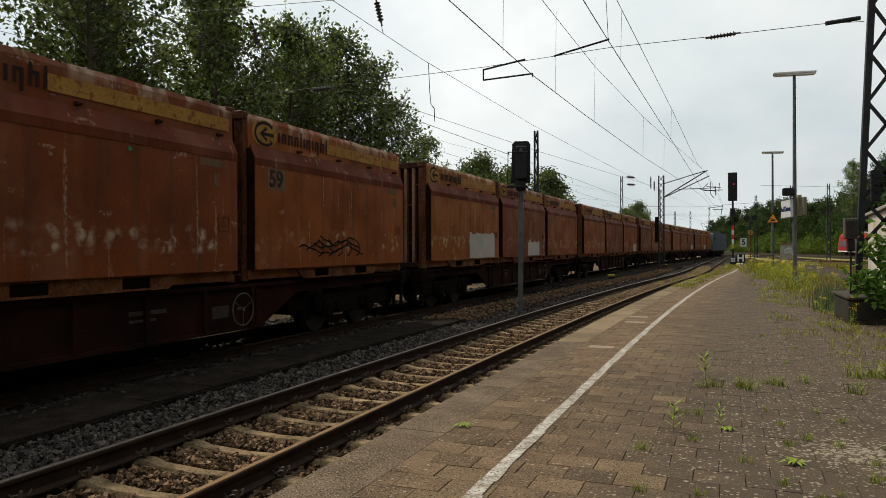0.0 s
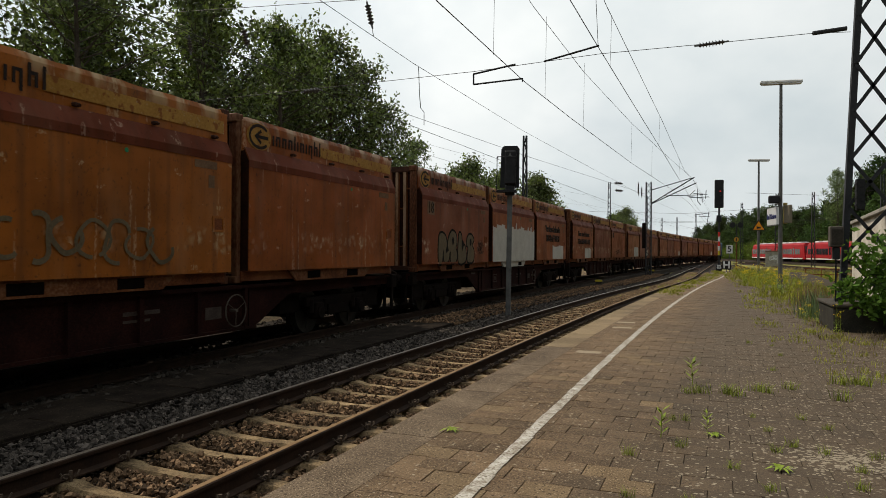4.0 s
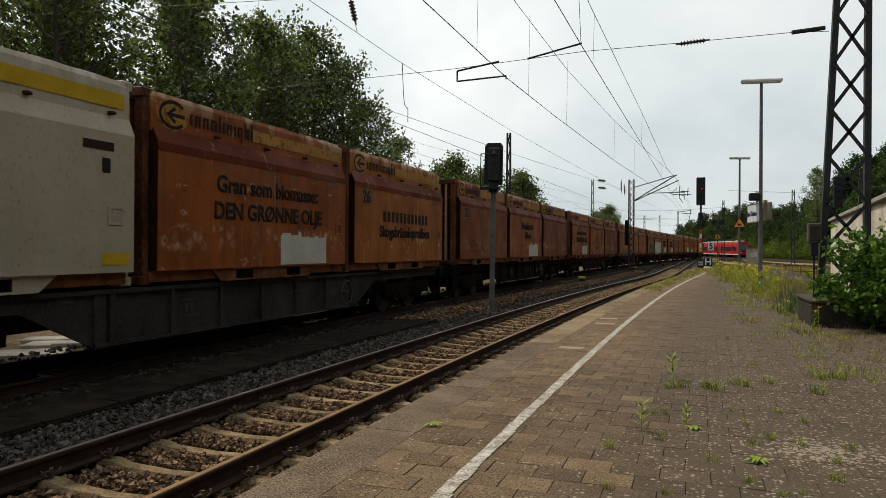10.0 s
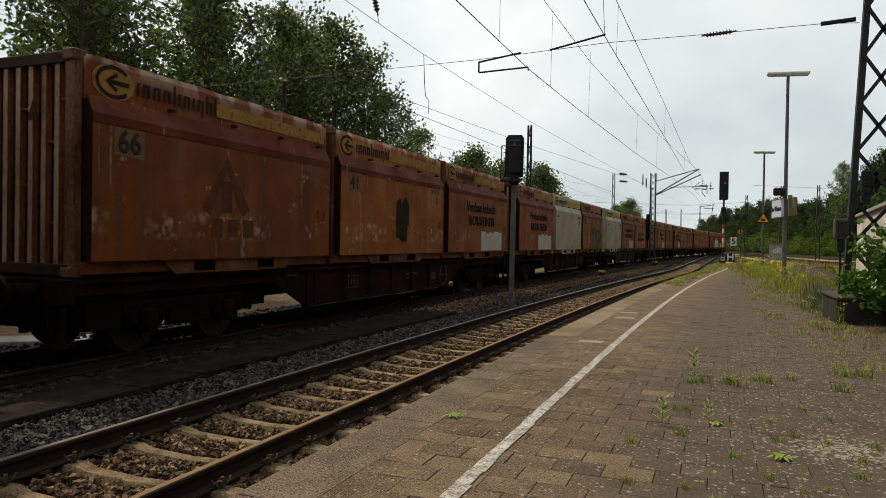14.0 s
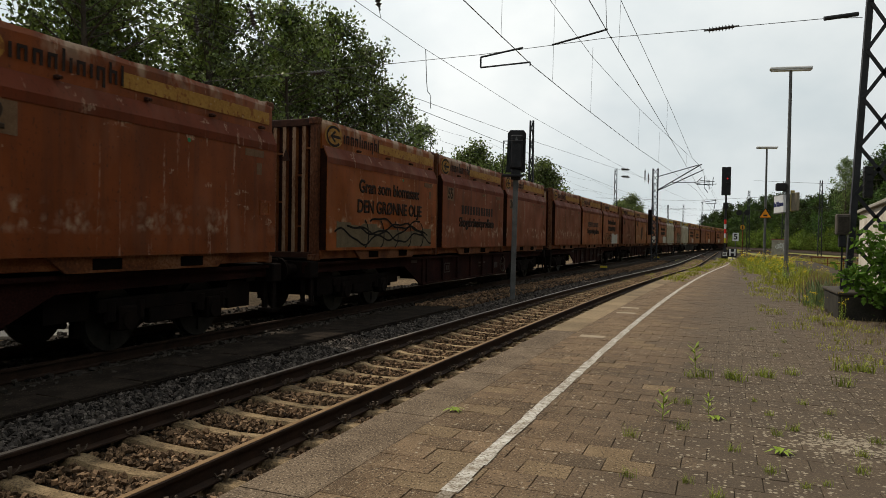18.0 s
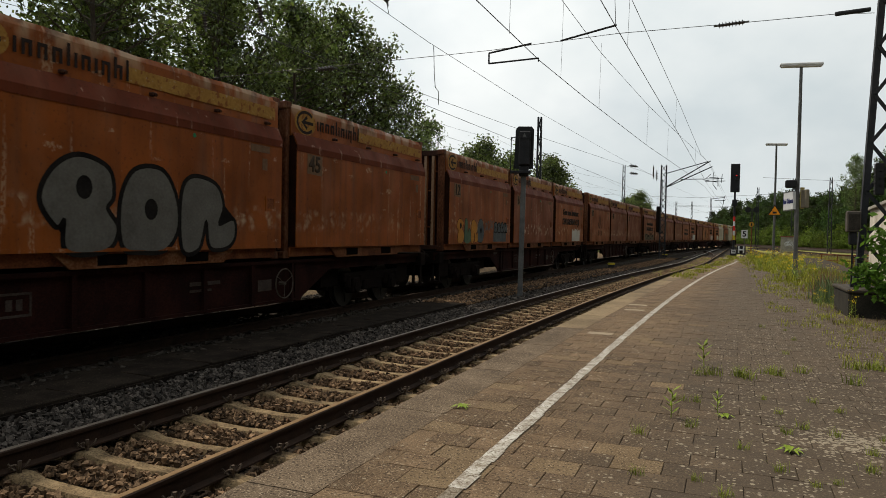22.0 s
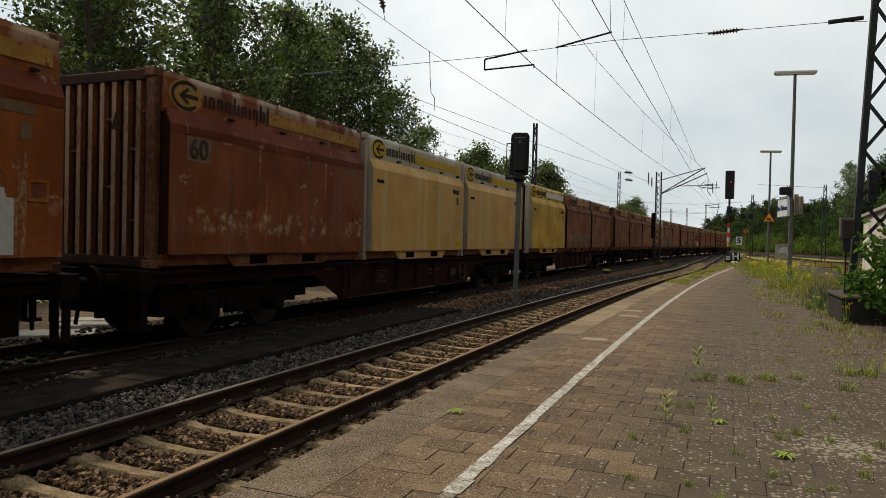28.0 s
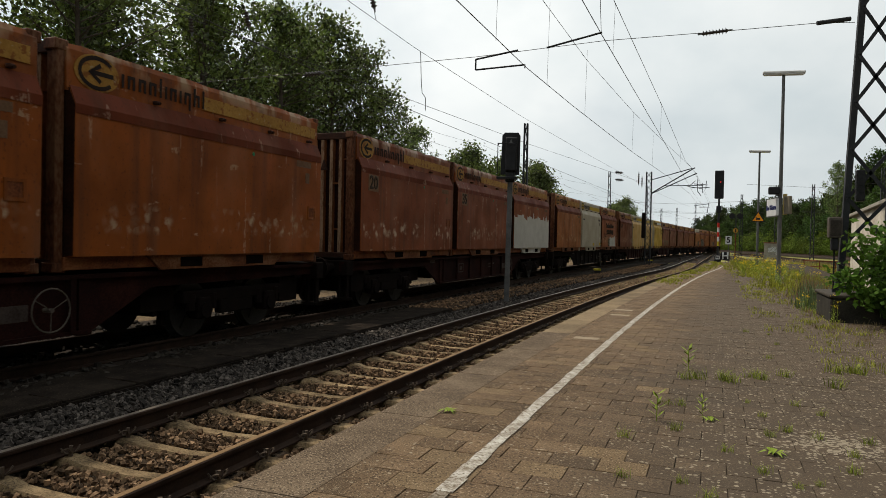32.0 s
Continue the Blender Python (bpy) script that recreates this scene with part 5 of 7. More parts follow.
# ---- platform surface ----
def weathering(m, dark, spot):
    """Paving darker away from the track, and pale lichen spots in patches over the platform."""
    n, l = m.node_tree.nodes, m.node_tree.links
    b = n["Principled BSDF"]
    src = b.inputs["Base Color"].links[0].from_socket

    def math_(op, a, c=None, d=None):
        x = n.new("ShaderNodeMath")
        x.operation = op
        for i, v in enumerate((a, c, d)):
            if v is None:
                continue
            if isinstance(v, (int, float)):
                x.inputs[i].default_value = v
            else:
                l.new(v, x.inputs[i])
        return x.outputs[0]

    def step(v, a, c, hi=1.0):
        mr = n.new("ShaderNodeMapRange")
        mr.inputs[1].default_value, mr.inputs[2].default_value, mr.inputs[4].default_value = a, c, hi
        l.new(v, mr.inputs[0])
        return mr.outputs[0]

    def noisy(scale, detail):
        t = n.new("ShaderNodeTexNoise")
        t.inputs["Scale"].default_value, t.inputs["Detail"].default_value = scale, detail
        l.new(geo.outputs["Position"], t.inputs["Vector"])
        return t.outputs["Fac"]

    def blend(f, a, c):
        mx = n.new("ShaderNodeMix")
        mx.data_type = "RGBA"
        mx.inputs[7].default_value = (*c, 1)
        l.new(f, mx.inputs[0])
        l.new(a, mx.inputs[6])
        return mx.outputs[2]

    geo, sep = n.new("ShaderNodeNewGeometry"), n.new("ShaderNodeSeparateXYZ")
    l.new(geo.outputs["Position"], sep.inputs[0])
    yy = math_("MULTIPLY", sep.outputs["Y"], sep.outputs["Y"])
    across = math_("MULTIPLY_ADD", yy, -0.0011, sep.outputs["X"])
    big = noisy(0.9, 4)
    darker_away = step(math_("MULTIPLY_ADD", big, 1.6, across), -0.55, 0.75)
    col = blend(math_("MULTIPLY", darker_away, 0.72), src, dark)
    # a broad pale patch and scattered spots
    px = math_("MULTIPLY", math_("ADD", sep.outputs["X"], -0.95), 1.5)
    py = math_("MULTIPLY", math_("ADD", sep.outputs["Y"], -5.80), 2.0)
    rad = math_("SQRT", math_("ADD", math_("MULTIPLY", px, px), math_("MULTIPLY", py, py)))
    patch = step(rad, 1.0, 0.2)
    vor = n.new("ShaderNodeTexVoronoi")
    vor.inputs["Scale"].default_value = 30.0
    wob = n.new("ShaderNodeTexNoise")
    wob.inputs["Scale"].default_value = 40
    mv = n.new("ShaderNodeVectorMath")
    mv.operation = "MULTIPLY_ADD"
    mv.inputs[1].default_value = (0.03, 0.03, 0.0)
    l.new(geo.outputs["Position"], wob.inputs["Vector"])
    l.new(wob.outputs["Color"], mv.inputs[0])
    l.new(geo.outputs["Position"], mv.inputs[2])
    l.new(mv.outputs[0], vor.inputs["Vector"])
    cell = n.new("ShaderNodeSeparateXYZ")
    l.new(vor.outputs["Color"], cell.inputs[0])
    want = math_("ADD", math_("MULTIPLY_ADD", step(noisy(1.3, 3), 0.35, 0.68), 0.44, math_("MULTIPLY", step(across, -1.0, 0.8), 0.46)), math_("MULTIPLY", patch, 0.6))
    chosen = step(math_("SUBTRACT", want, cell.outputs["X"]), 0.02, 0.10)
    size = math_("MULTIPLY_ADD", patch, 0.30, math_("MULTIPLY_ADD", cell.outputs["Y"], 0.32, 0.15))
    disc = step(math_("SUBTRACT", size, vor.outputs["Distance"]), 0.0, 0.06)
    col = blend(math_("MULTIPLY", math_("MULTIPLY", disc, chosen), math_("MULTIPLY_ADD", noisy(22, 3), 0.9, 0.10)), col, spot)
    l.new(col, b.inputs["Base Color"])
    return m


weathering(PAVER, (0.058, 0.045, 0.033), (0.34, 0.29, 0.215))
EDGE = material("gritty_edge_concrete", [(0.060, 0.041, 0.026), (0.105, 0.075, 0.049), (0.155, 0.113, 0.075)], 0.92, scale=2.5, fine=70, bump=0.8, random_tint=0.08, spread=0.45, specks=[((0.03, 0.021, 0.013), 0.55, 60), ((0.30, 0.235, 0.165), 0.59, 75)])
EDGETAN = material("tan_edge_concrete", [(0.105, 0.076, 0.045), (0.165, 0.120, 0.072), (0.23, 0.168, 0.10)], 0.92, scale=1.2, fine=60, bump=0.6, random_tint=0.15, specks=[((0.06, 0.042, 0.024), 0.60, 30)])
PAV_X, PAV_Y = 0.315, 0.262


def mk_paver(w=PAV_X, d=PAV_Y):
    bm = bmesh.new()
    g, b = 0.0022, 0.0025
    x, y = w / 2 - g, d / 2 - g
    lo = [bm.verts.new(c) for c in ((-x, -y, -0.05), (x, -y, -0.05), (x, y, -0.05), (-x, y, -0.05))]
    mid = [bm.verts.new(c) for c in ((-x, -y, -b), (x, -y, -b), (x, y, -b), (-x, y, -b))]
    hi = [bm.verts.new(c) for c in ((-x + b, -y + b, 0), (x - b, -y + b, 0), (x - b, y - b, 0), (-x + b, y - b, 0))]
    for a, c in ((lo, mid), (mid, hi)):
        for i in range(4):
            bm.faces.new((a[i], a[(i + 1) % 4], c[(i + 1) % 4], c[i]))
    bm.faces.new(hi)
    return bm


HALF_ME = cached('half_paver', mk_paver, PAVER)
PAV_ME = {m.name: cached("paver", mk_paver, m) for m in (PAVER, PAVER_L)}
pv = np.array([v.co for v in PAV_ME[PAVER.name].vertices])
pf = [tuple(p.vertices) for p in PAV_ME[PAVER.name].polygons]
far_pavers = {PAVER.name: ([], []), PAVER_L.name: ([], [])}
rnd = random.Random(4)
placed = 0
row = 0
s = 2.3 - 24 * PAV_Y
while s < 62.6:
    shift = (0.5 * PAV_X + rnd.uniform(-0.02, 0.02)) if row % 2 else 0.0
    col = 0
    off = 2.20 + PAV_X / 2 + shift
    if shift > 0.05:
        x, y, h = NEAR.at(s, 2.20 + shift / 2)
        share("half_paver", HALF_ME, platform, pose(x, y, rnd.uniform(-0.002, 0.001), 0, 0, -math.degrees(h)) @ Matrix.Diagonal((shift / PAV_X, 1, 1, 1)))
    limit = 7.6 if s < 24 else 6.3
    while off < limit:
        x, y, h = NEAR.at(s, off)
        dark = (off - 3.15) / 1.3 + 0.35 * noise.noise(Vector((s * 0.5, off, 0))) > rnd.random()
        mat = PAVER
        if not dark and rnd.random() < 0.10:
            mat = PAVER_L
        z = rnd.uniform(-0.003, 0.002)
        tilt = (rnd.uniform(-0.25, 0.25), rnd.uniform(-0.25, 0.25), -math.degrees(h) + rnd.uniform(-0.5, 0.5))
        m = pose(x, y, z, *tilt)
        if placed < 300 and 2.2 < s < 9.0 and off < 5.4 + 0.1 * s and -1.9 - 0.28 * s < x:
            share("paver", PAV_ME[mat.name], platform, m)
            placed += 1
        else:
            V, F = far_pavers[mat.name]
            k = len(V) * len(pv)
            mm = np.array(m)
            V.append(pv @ mm[:3, :3].T + mm[:3, 3])
            F.extend([tuple(k + i for i in f) for f in pf])
        off += PAV_X
    row += 1
    s += PAV_Y
for mat in (PAVER, PAVER_L):
    V, F = far_pavers[mat.name]
    if V:
        me = bpy.data.meshes.new("pavers")
        me.from_pydata(np.concatenate(V).tolist(), [], F)
        me.update()
        me.materials.append(mat)
        ob = new("pavers", me)
        ob.parent = platform
        ob["kind"] = "stuff"
# edge slabs, in a lighter tan between 10.5 and 33 m
for i in range(39):
    bm = bmesh.new()
    s0 = -12 + 1.92 * i
    sweep(bm, NEAR, [(PL_EDGE, -0.14), (PL_EDGE, -0.012), (PL_EDGE + 0.012, 0.0), (2.199, 0.0), (2.199, -0.14)], s0 + 0.006, s0 + 1.914, 0.96)
    if 10.5 < s0 < 33:
        part("edge_slab", bm, EDGETAN, platform, "lighter tan edge slab")
    else:
        part("edge_slab", bm, EDGE, platform, "gritty concrete edge slab")
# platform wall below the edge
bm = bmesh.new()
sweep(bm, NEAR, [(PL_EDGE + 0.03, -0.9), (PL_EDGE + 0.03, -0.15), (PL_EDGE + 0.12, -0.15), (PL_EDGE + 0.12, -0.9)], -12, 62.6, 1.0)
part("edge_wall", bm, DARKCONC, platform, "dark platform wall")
# the worn white line, paver by paver, almost gone at its near end
bm, faded = bmesh.new(), bmesh.new()
rnd = random.Random(9)
s = 2.2 - 24 * PAV_Y
while s < 60:
    ln = PAV_Y - 0.005
    o0, o1 = 2.885 - 0.050 + rnd.uniform(-0.006, 0.006), 2.885 + 0.050 + rnd.uniform(-0.006, 0.006)
    vs = []
    for so, oo in ((s, o0), (s, o1), (s + ln, o1 + rnd.uniform(-0.006, 0.006)), (s + ln, o0 + rnd.uniform(-0.006, 0.006))):
        x, y, h = NEAR.at(so, oo)
        vs.append((faded if s < 3.7 else bm).verts.new((x, y, 0.006)))
    (faded if s < 3.7 else bm).faces.new(vs)
    s += PAV_Y
part("white_line", faded, LINEF, platform, "faded end of the white line")["kind"] = "stuff"
part("white_line", bm, LINE, platform, "worn white painted safety line")["kind"] = "stuff"
PALESLAB = material("pale_concrete_slab", [(0.20, 0.155, 0.105), (0.31, 0.25, 0.18)], 0.9, scale=5, fine=60, bump=0.4)
# three pale slabs in the paving
for s, off in ((10.6, 2.52), (14.3, 2.50), (15.4, 2.42)):
    bm = box(-0.185, 0.185, -0.12, 0.12, -0.04, 0.006, bevel=0.006)
    ob = part("pale_slab", bm, PALESLAB, platform, "pale replacement paving slab")
    ob.matrix_basis = NEAR.spot(s, off, 0.003)


# ---- fixed things on and by the platform ----
def mk_lattice(h, w0, w1, depth, n, leg, brace, one_sided_taper=False):
    """Two channel legs with crossed lattice bars on both faces; returns bmeshes for legs and braces."""
    legs, bars = [], []
    ends = []
    for sx in (-1, 1):
        b0, b1 = sx * w0 / 2, sx * w1 / 2
        if one_sided_taper and sx > 0:
            b1 = w0 / 2
        if one_sided_taper and sx < 0:
            b1 = w0 / 2 - w1
        ends.append((b0, b1))
        bm = bmesh.new()
        add_box(bm, -leg / 2, leg / 2, -depth / 2, depth / 2, 0, h)
        for v in bm.verts:
            v.co.x += b0 + (b1 - b0) * v.co.z / h
        legs.append(bm)
    for i in range(n):
        z0, z1 = h * i / n, h * (i + 1) / n
        xa = [e[0] + (e[1] - e[0]) * z0 / h for e in ends]
        xb = [e[0] + (e[1] - e[0]) * z1 / h for e in ends]
        for y in (-depth / 2 - 0.009,):
            for p, q in (((xa[0], y, z0), (xb[1], y, z1)), ((xa[1], y, z0), (xb[0], y, z1))):
                bm = bmesh.new()
                d = Vector(q) - Vector(p)
                add_box(bm, -brace / 2, brace / 2, -0.008, 0.008, 0, d.length)
                ang = math.atan2(d.x, d.z)
                bmesh.ops.transform(bm, matrix=Matrix.Translation(p) @ Matrix.Rotation(ang, 4, "Y"), verts=bm.verts)
                bars.append(bm)
    return legs, bars


def lattice_mast(name, label, m, h, w0, w1, depth, n, leg, brace, mat, taper=False, join=False):
    mast = thing(name, label, "mast", m=m)
    legs, bars = mk_lattice(h, w0, w1, depth, n, leg, brace, taper)
    for bm in legs:
        part("leg", bm, mat, mast)
    for bm in bars:
        part("brace", bm, mat, mast)
    return mast


# the big mast on its block
block = thing("mast_foundation", "dark mossy concrete block under the lattice mast", "foundation", m=pose(2.95, 16.15, 0))
part("block", box(-0.68, 1.1, -0.95, 0.9, -0.3, 0.46, bevel=0.03), DARKCONC, block)
part("cap", box(-0.71, 1.14, -0.98, 0.94, 0.46, 0.53, bevel=0.02), material("grey_cap_concrete", [(0.035, 0.030, 0.024), (0.075, 0.064, 0.051)], 0.9, scale=4, fine=60), block, "paler cap slab")
big = lattice_mast("lattice_mast", "tall dark grey steel lattice mast carrying overhead wires", pose(2.98, 16.15, 0.53), 10.5, 0.84, 0.36, 0.17, 11, 0.115, 0.07, MASTM, True)
bm = box(-0.12, 0.12, -0.10, 0.10, -0.02, 0.30)
for v in bm.verts:
    if v.co.z > 0.2:
        v.co.x *= 0.3
ob = part("foot_plate", bm, MASTM, big, "steel foot plate")
ob.matrix_basis = pose(-0.44, 0.0, 0.0)
for z in (2.45, 6.6):
    bm = box(-0.075, 0.075, -0.09, 0.09, 0, 0.62, bevel=0.01)
    for k in range(4):
        add_rod(bm, (0, -0.1, 0.1 + 0.14 * k), (0, 0.1, 0.1 + 0.14 * k), 0.085, seg=8)
    ob = part("switch_unit", bm, BLACK, big, "black ribbed switch unit")
    ob.matrix_basis = pose(-0.14 if z < 5 else 0.55, -0.2, z - 0.62)
# box lantern beside the mast
lan = thing("signal_box", "weathered grey-brown metal box on a thin bracket", "box", m=pose(2.42, 15.95, 0.53) @ Matrix.Diagonal((0.84, 0.84, 0.98, 1)))
part("case", box(-0.145, 0.145, -0.14, 0.14, 1.12, 1.54, bevel=0.02), material("brown_grey_metal", [(0.05, 0.042, 0.036), (0.10, 0.085, 0.07)], 0.7, scale=5, fine=40), lan)
part("front_plate", box(-0.115, 0.115, -0.152, -0.141, 1.165, 1.48, bevel=0.004), MOSTLYDARK, lan, "pale front plate")
part("lower_unit", box(-0.08, 0.08, -0.09, 0.09, 0.86, 1.12, bevel=0.02), BLACK, lan)
part("bracket", add_rod(rod((0.0, 0, 0.0), (0.0, 0, 0.88), 0.02, seg=8), (0.02, 0, 0.62), (0.42, 0.2, 0.45), 0.015, seg=6), BLACK, lan)


def platform_lamp(m, h, bar, label):
    lamp = thing("platform_lamp", label, "lamp", "platform lamps", m)
    part("pole", rod((0, 0, 0), (0, 0, h), 0.085, 0.055, 14), GALV, lamp)
    part("base_sleeve", rod((0, 0, 0), (0, 0, 0.5), 0.105, seg=14), GALV, lamp)
    bm = box(-bar / 2, bar / 2, -0.17, 0.17, 0.0, 0.11, bevel=0.03)
    ob = part("luminaire", bm, LIGHTGREY, lamp, "flat grey luminaire")
    ob.matrix_basis = pose(0, 0, h - 0.03, 0, 2.0, 0)
    bm = box(-bar / 2 + 0.05, bar / 2 - 0.05, -0.14, 0.14, -0.03, 0.0, bevel=0.008)
    dif = part("diffuser", bm, SIGNW, ob, "milky diffuser")
    return lamp


lamp_a = platform_lamp(pose(2.70, 30.2, 0), 8.15, 1.5, "grey steel platform lamp carrying the station name sign")
platform_lamp(pose(3.20, 50.0, 0), 7.55, 1.3, "grey steel platform lamp among weeds")
# station name sign on the lamp pole
sign = thing("station_sign", "white enamel station name sign on a lamp pole", "sign", m=pose(2.60, 30.12, 2.62, 0, 0, 100))
part("panel", box(0.0, 1.36, -0.05, 0.05, 0, 0.68, bevel=0.01), SIGNW, sign)
part("rim", add_box(add_box(bmesh.new(), -0.02, 1.38, -0.055, 0.055, -0.03, 0.0), -0.02, 1.38, -0.055, 0.055, 0.68, 0.71), GALV, sign)
me = text_mesh("Bad Kleinen", 0.28)
me.materials.append(SIGNBLUE)
share("lettering", me, sign, pose(0.68, 0.054, 0.33, 90, 0, 180), "dark blue station name")
box2 = thing("timetable_box", "beige metal display box seen from behind", "sign", m=pose(2.86, 30.1, 2.62, 0, 0, -66))
part("case", box(0.0, 0.40, -0.06, 0.06, 0.05, 0.74, bevel=0.015), material("beige_metal", [(0.13, 0.115, 0.085), (0.19, 0.165, 0.12)], 0.6, scale=4, fine=30), box2)
part("edge_strip", box(-0.03, 0.03, -0.075, 0.075, 0.03, 0.84, bevel=0.008), material("brassy_edge", [(0.30, 0.23, 0.08), (0.38, 0.30, 0.12)], 0.5, 0.4, scale=4, fine=30), box2)
spk = thing("loudspeaker", "black platform loudspeaker above the station sign", "loudspeaker", m=pose(2.50, 30.1, 3.42))
part("horn", box(-0.24, 0.16, -0.16, 0.16, 0.02, 0.32, bevel=0.04), BLACK, spk)
part("mount", rod((0.0, 0, -0.05), (0.2, 0, 0.06), 0.02, seg=6), GALV, spk)

# near signal, between the tracks
sg = thing("light_signal", "black light signal seen from behind on a grey post", "signal", m=pose(-5.63, 20.6, -0.42, 0, 0.6, 12))
part("post", box(-0.075, 0.075, -0.075, 0.075, 0, 4.2, bevel=0.012), GALV, sg, "grey steel post")
bm = bmesh.new()
extrude_profile(bm, [(-0.30, 3.85), (0.27, 3.85), (0.27, 5.02), (0.20, 5.12), (-0.20, 5.12), (-0.28, 5.02)], -0.05, 0.0)
part("back_board", bm, BLACK, sg)
part("lamp_case", box(-0.16, 0.18, -0.28, -0.05, 3.95, 4.95, bevel=0.03), BLACK, sg)
part("base_box", box(-0.14, 0.14, -0.2, 0.1, 3.62, 3.92, bevel=0.02), BLACK, sg)
part("cage", add_rod(add_rod(add_rod(add_rod(bmesh.new(), (-0.38, -0.35, 3.75), (-0.38, -0.35, 4.75), 0.014, seg=6), (-0.38, -0.35, 4.75), (0.2, -0.35, 4.75), 0.014, seg=6), (-0.38, -0.35, 3.75), (0.2, -0.35, 3.75), 0.014, seg=6), (-0.38, 0.0, 4.75), (-0.38, -0.35, 4.75), 0.014, seg=6), BLACK, sg, "thin service cage")
part("step", box(-0.40, 0.22, -0.38, 0.0, 3.70, 3.74), BLACK, sg)
part("badge", plate(bmesh.new(), [(-0.05, 4.78), (0.05, 4.78), (0.0, 4.90)], 0.0, 0.004), GALV, sg).matrix_basis = pose(0, -0.288, 0, 0, 0, -90)

# far signal at the platform's end with its boards
fs = thing("light_signal", "tall black light signal showing red at the platform end", "signal", m=pose(1.0, 61.5, -0.02))
part("post", rod((0, 0, 0.5), (0, 0, 5.3), 0.08, seg=12), MASTM, fs)
part("head", box(-0.36, 0.34, -0.12, 0.12, 5.2, 7.5, bevel=0.05), BLACK, fs)
part("lamp", rod((0.08, -0.12, 6.55), (0.08, -0.17, 6.55), 0.06, seg=16), REDLAMP, fs, "lit red lamp")
part("hood", rod((0.08, -0.121, 6.30), (0.08, -0.26, 6.30), 0.11, seg=14), BLACK, fs)
part("relay_case", box(-0.2, 0.2, -0.15, 0.15, 4.05, 4.6, bevel=0.03), BLACK, fs)
for i in range(6):
    part("mast_band", rod((0, 0, 0.95 + 0.38 * i), (0, 0, 1.33 + 0.38 * i), 0.084, seg=12), (SIGNW if i % 2 == 0 else REDENAMEL) if i > 1 else (YELENAMEL if i else BLACK), fs, "red and white mast marking" if i > 1 else "")
part("foot", box(-0.25, 0.25, -0.2, 0.2, 0, 0.55, bevel=0.03), BLACK, fs)
part("plate", box(-0.16, 0.16, -0.225, -0.205, 0.25, 0.55), SIGNW, fs, "small white plate")
bar = bmesh.new()
for y in (-0.08, 0.0, 0.08):
    add_box(bar, y - 0.025, y + 0.025, -0.232, -0.226, 0.32, 0.48)
part("plate_bars", bar, BLACK, fs)


def board(name, label, x, y, z, w, h, ground, text, size, ink, post_h=None):
    b = thing(name, label, "sign", m=pose(x, y, 0))
    part("panel", box(-w / 2, w / 2, -0.015, 0.015, z - h / 2, z + h / 2, bevel=0.006), ground, b)
    if text:
        me = text_mesh(text, size)
        me.materials.append(ink)
        share("lettering", me, b, pose(0, -0.022, z, 90, 0, 0))
    part("post", rod((0, 0.03, 0), (0, 0.03, z + h / 2), 0.03, seg=8), GALV, b)
    return b


five = board("speed_board", "white board with a black figure on a post", 1.78, 61.0, 1.80, 0.46, 0.66, SIGNW, "5", 0.62, BLACK)
hb = board("stop_board", "black board with a white letter at the platform end", 1.50, 58.5, 0.55, 0.62, 0.66, BLACK, "H", 0.72, SIGNW)
warn = thing("warning_sign", "orange triangular warning sign with dark border", "sign", m=pose(3.20, 49.885, 2.98))
bm = bmesh.new()
a = [bm.verts.new(c) for c in ((-0.42, 0, 0), (0.42, 0, 0), (0, 0, 0.70))]
b = [bm.verts.new(c) for c in ((-0.42, 0.02, 0), (0.42, 0.02, 0), (0, 0.02, 0.70))]
bm.faces.new(a[::-1]), bm.faces.new(b)
for i in range(3):
    bm.faces.new((a[i], a[(i + 1) % 3], b[(i + 1) % 3], b[i]))
bmesh.ops.recalc_face_normals(bm, faces=bm.faces)
part("border", bm, BLACK, warn)
bm = bmesh.new()
c = [bm.verts.new(v) for v in ((-0.33, -0.006, 0.05), (0.33, -0.006, 0.05), (0, -0.006, 0.60))]
bm.faces.new(c)
part("field", bm, ORANGESIGN, warn)
bm = box(-0.12, 0.12, -0.012, -0.008, 0.12, 0.24)
add_box(bm, -0.16, -0.06, -0.012, -0.008, 0.26, 0.30)
part("symbol", bm, BLACK, warn)
rb = thing("round_board", "small round orange board on a thin post", "sign", m=pose(2.62, 70.0, 0))
part("disc", rod((0, -0.02, 2.75), (0, 0.02, 2.75), 0.22, seg=20), material("dull_orange_board", [(0.30, 0.15, 0.02), (0.40, 0.21, 0.03)], 0.6, scale=3, fine=20), rb)
part("post", rod((0, 0.04, -0.5), (0, 0.04, 3.0), 0.035, seg=8), POST, rb)
part("mark", box(-0.04, 0.04, -0.03, -0.022, 2.60, 2.90), BLACK, rb)
cross = thing("crossing_lamps", "pair of black round lamps on a thin post", "signal", m=pose(2.75, 73.0, 0))
part("post", rod((0, 0, -0.5), (0, 0, 4.3), 0.05, seg=8), MASTM, cross)
for sx in (-1, 1):
    part("lamp", rod((sx * 0.35, -0.08, 4.2), (sx * 0.35, 0.08, 4.2), 0.27, seg=18), BLACK, cross)

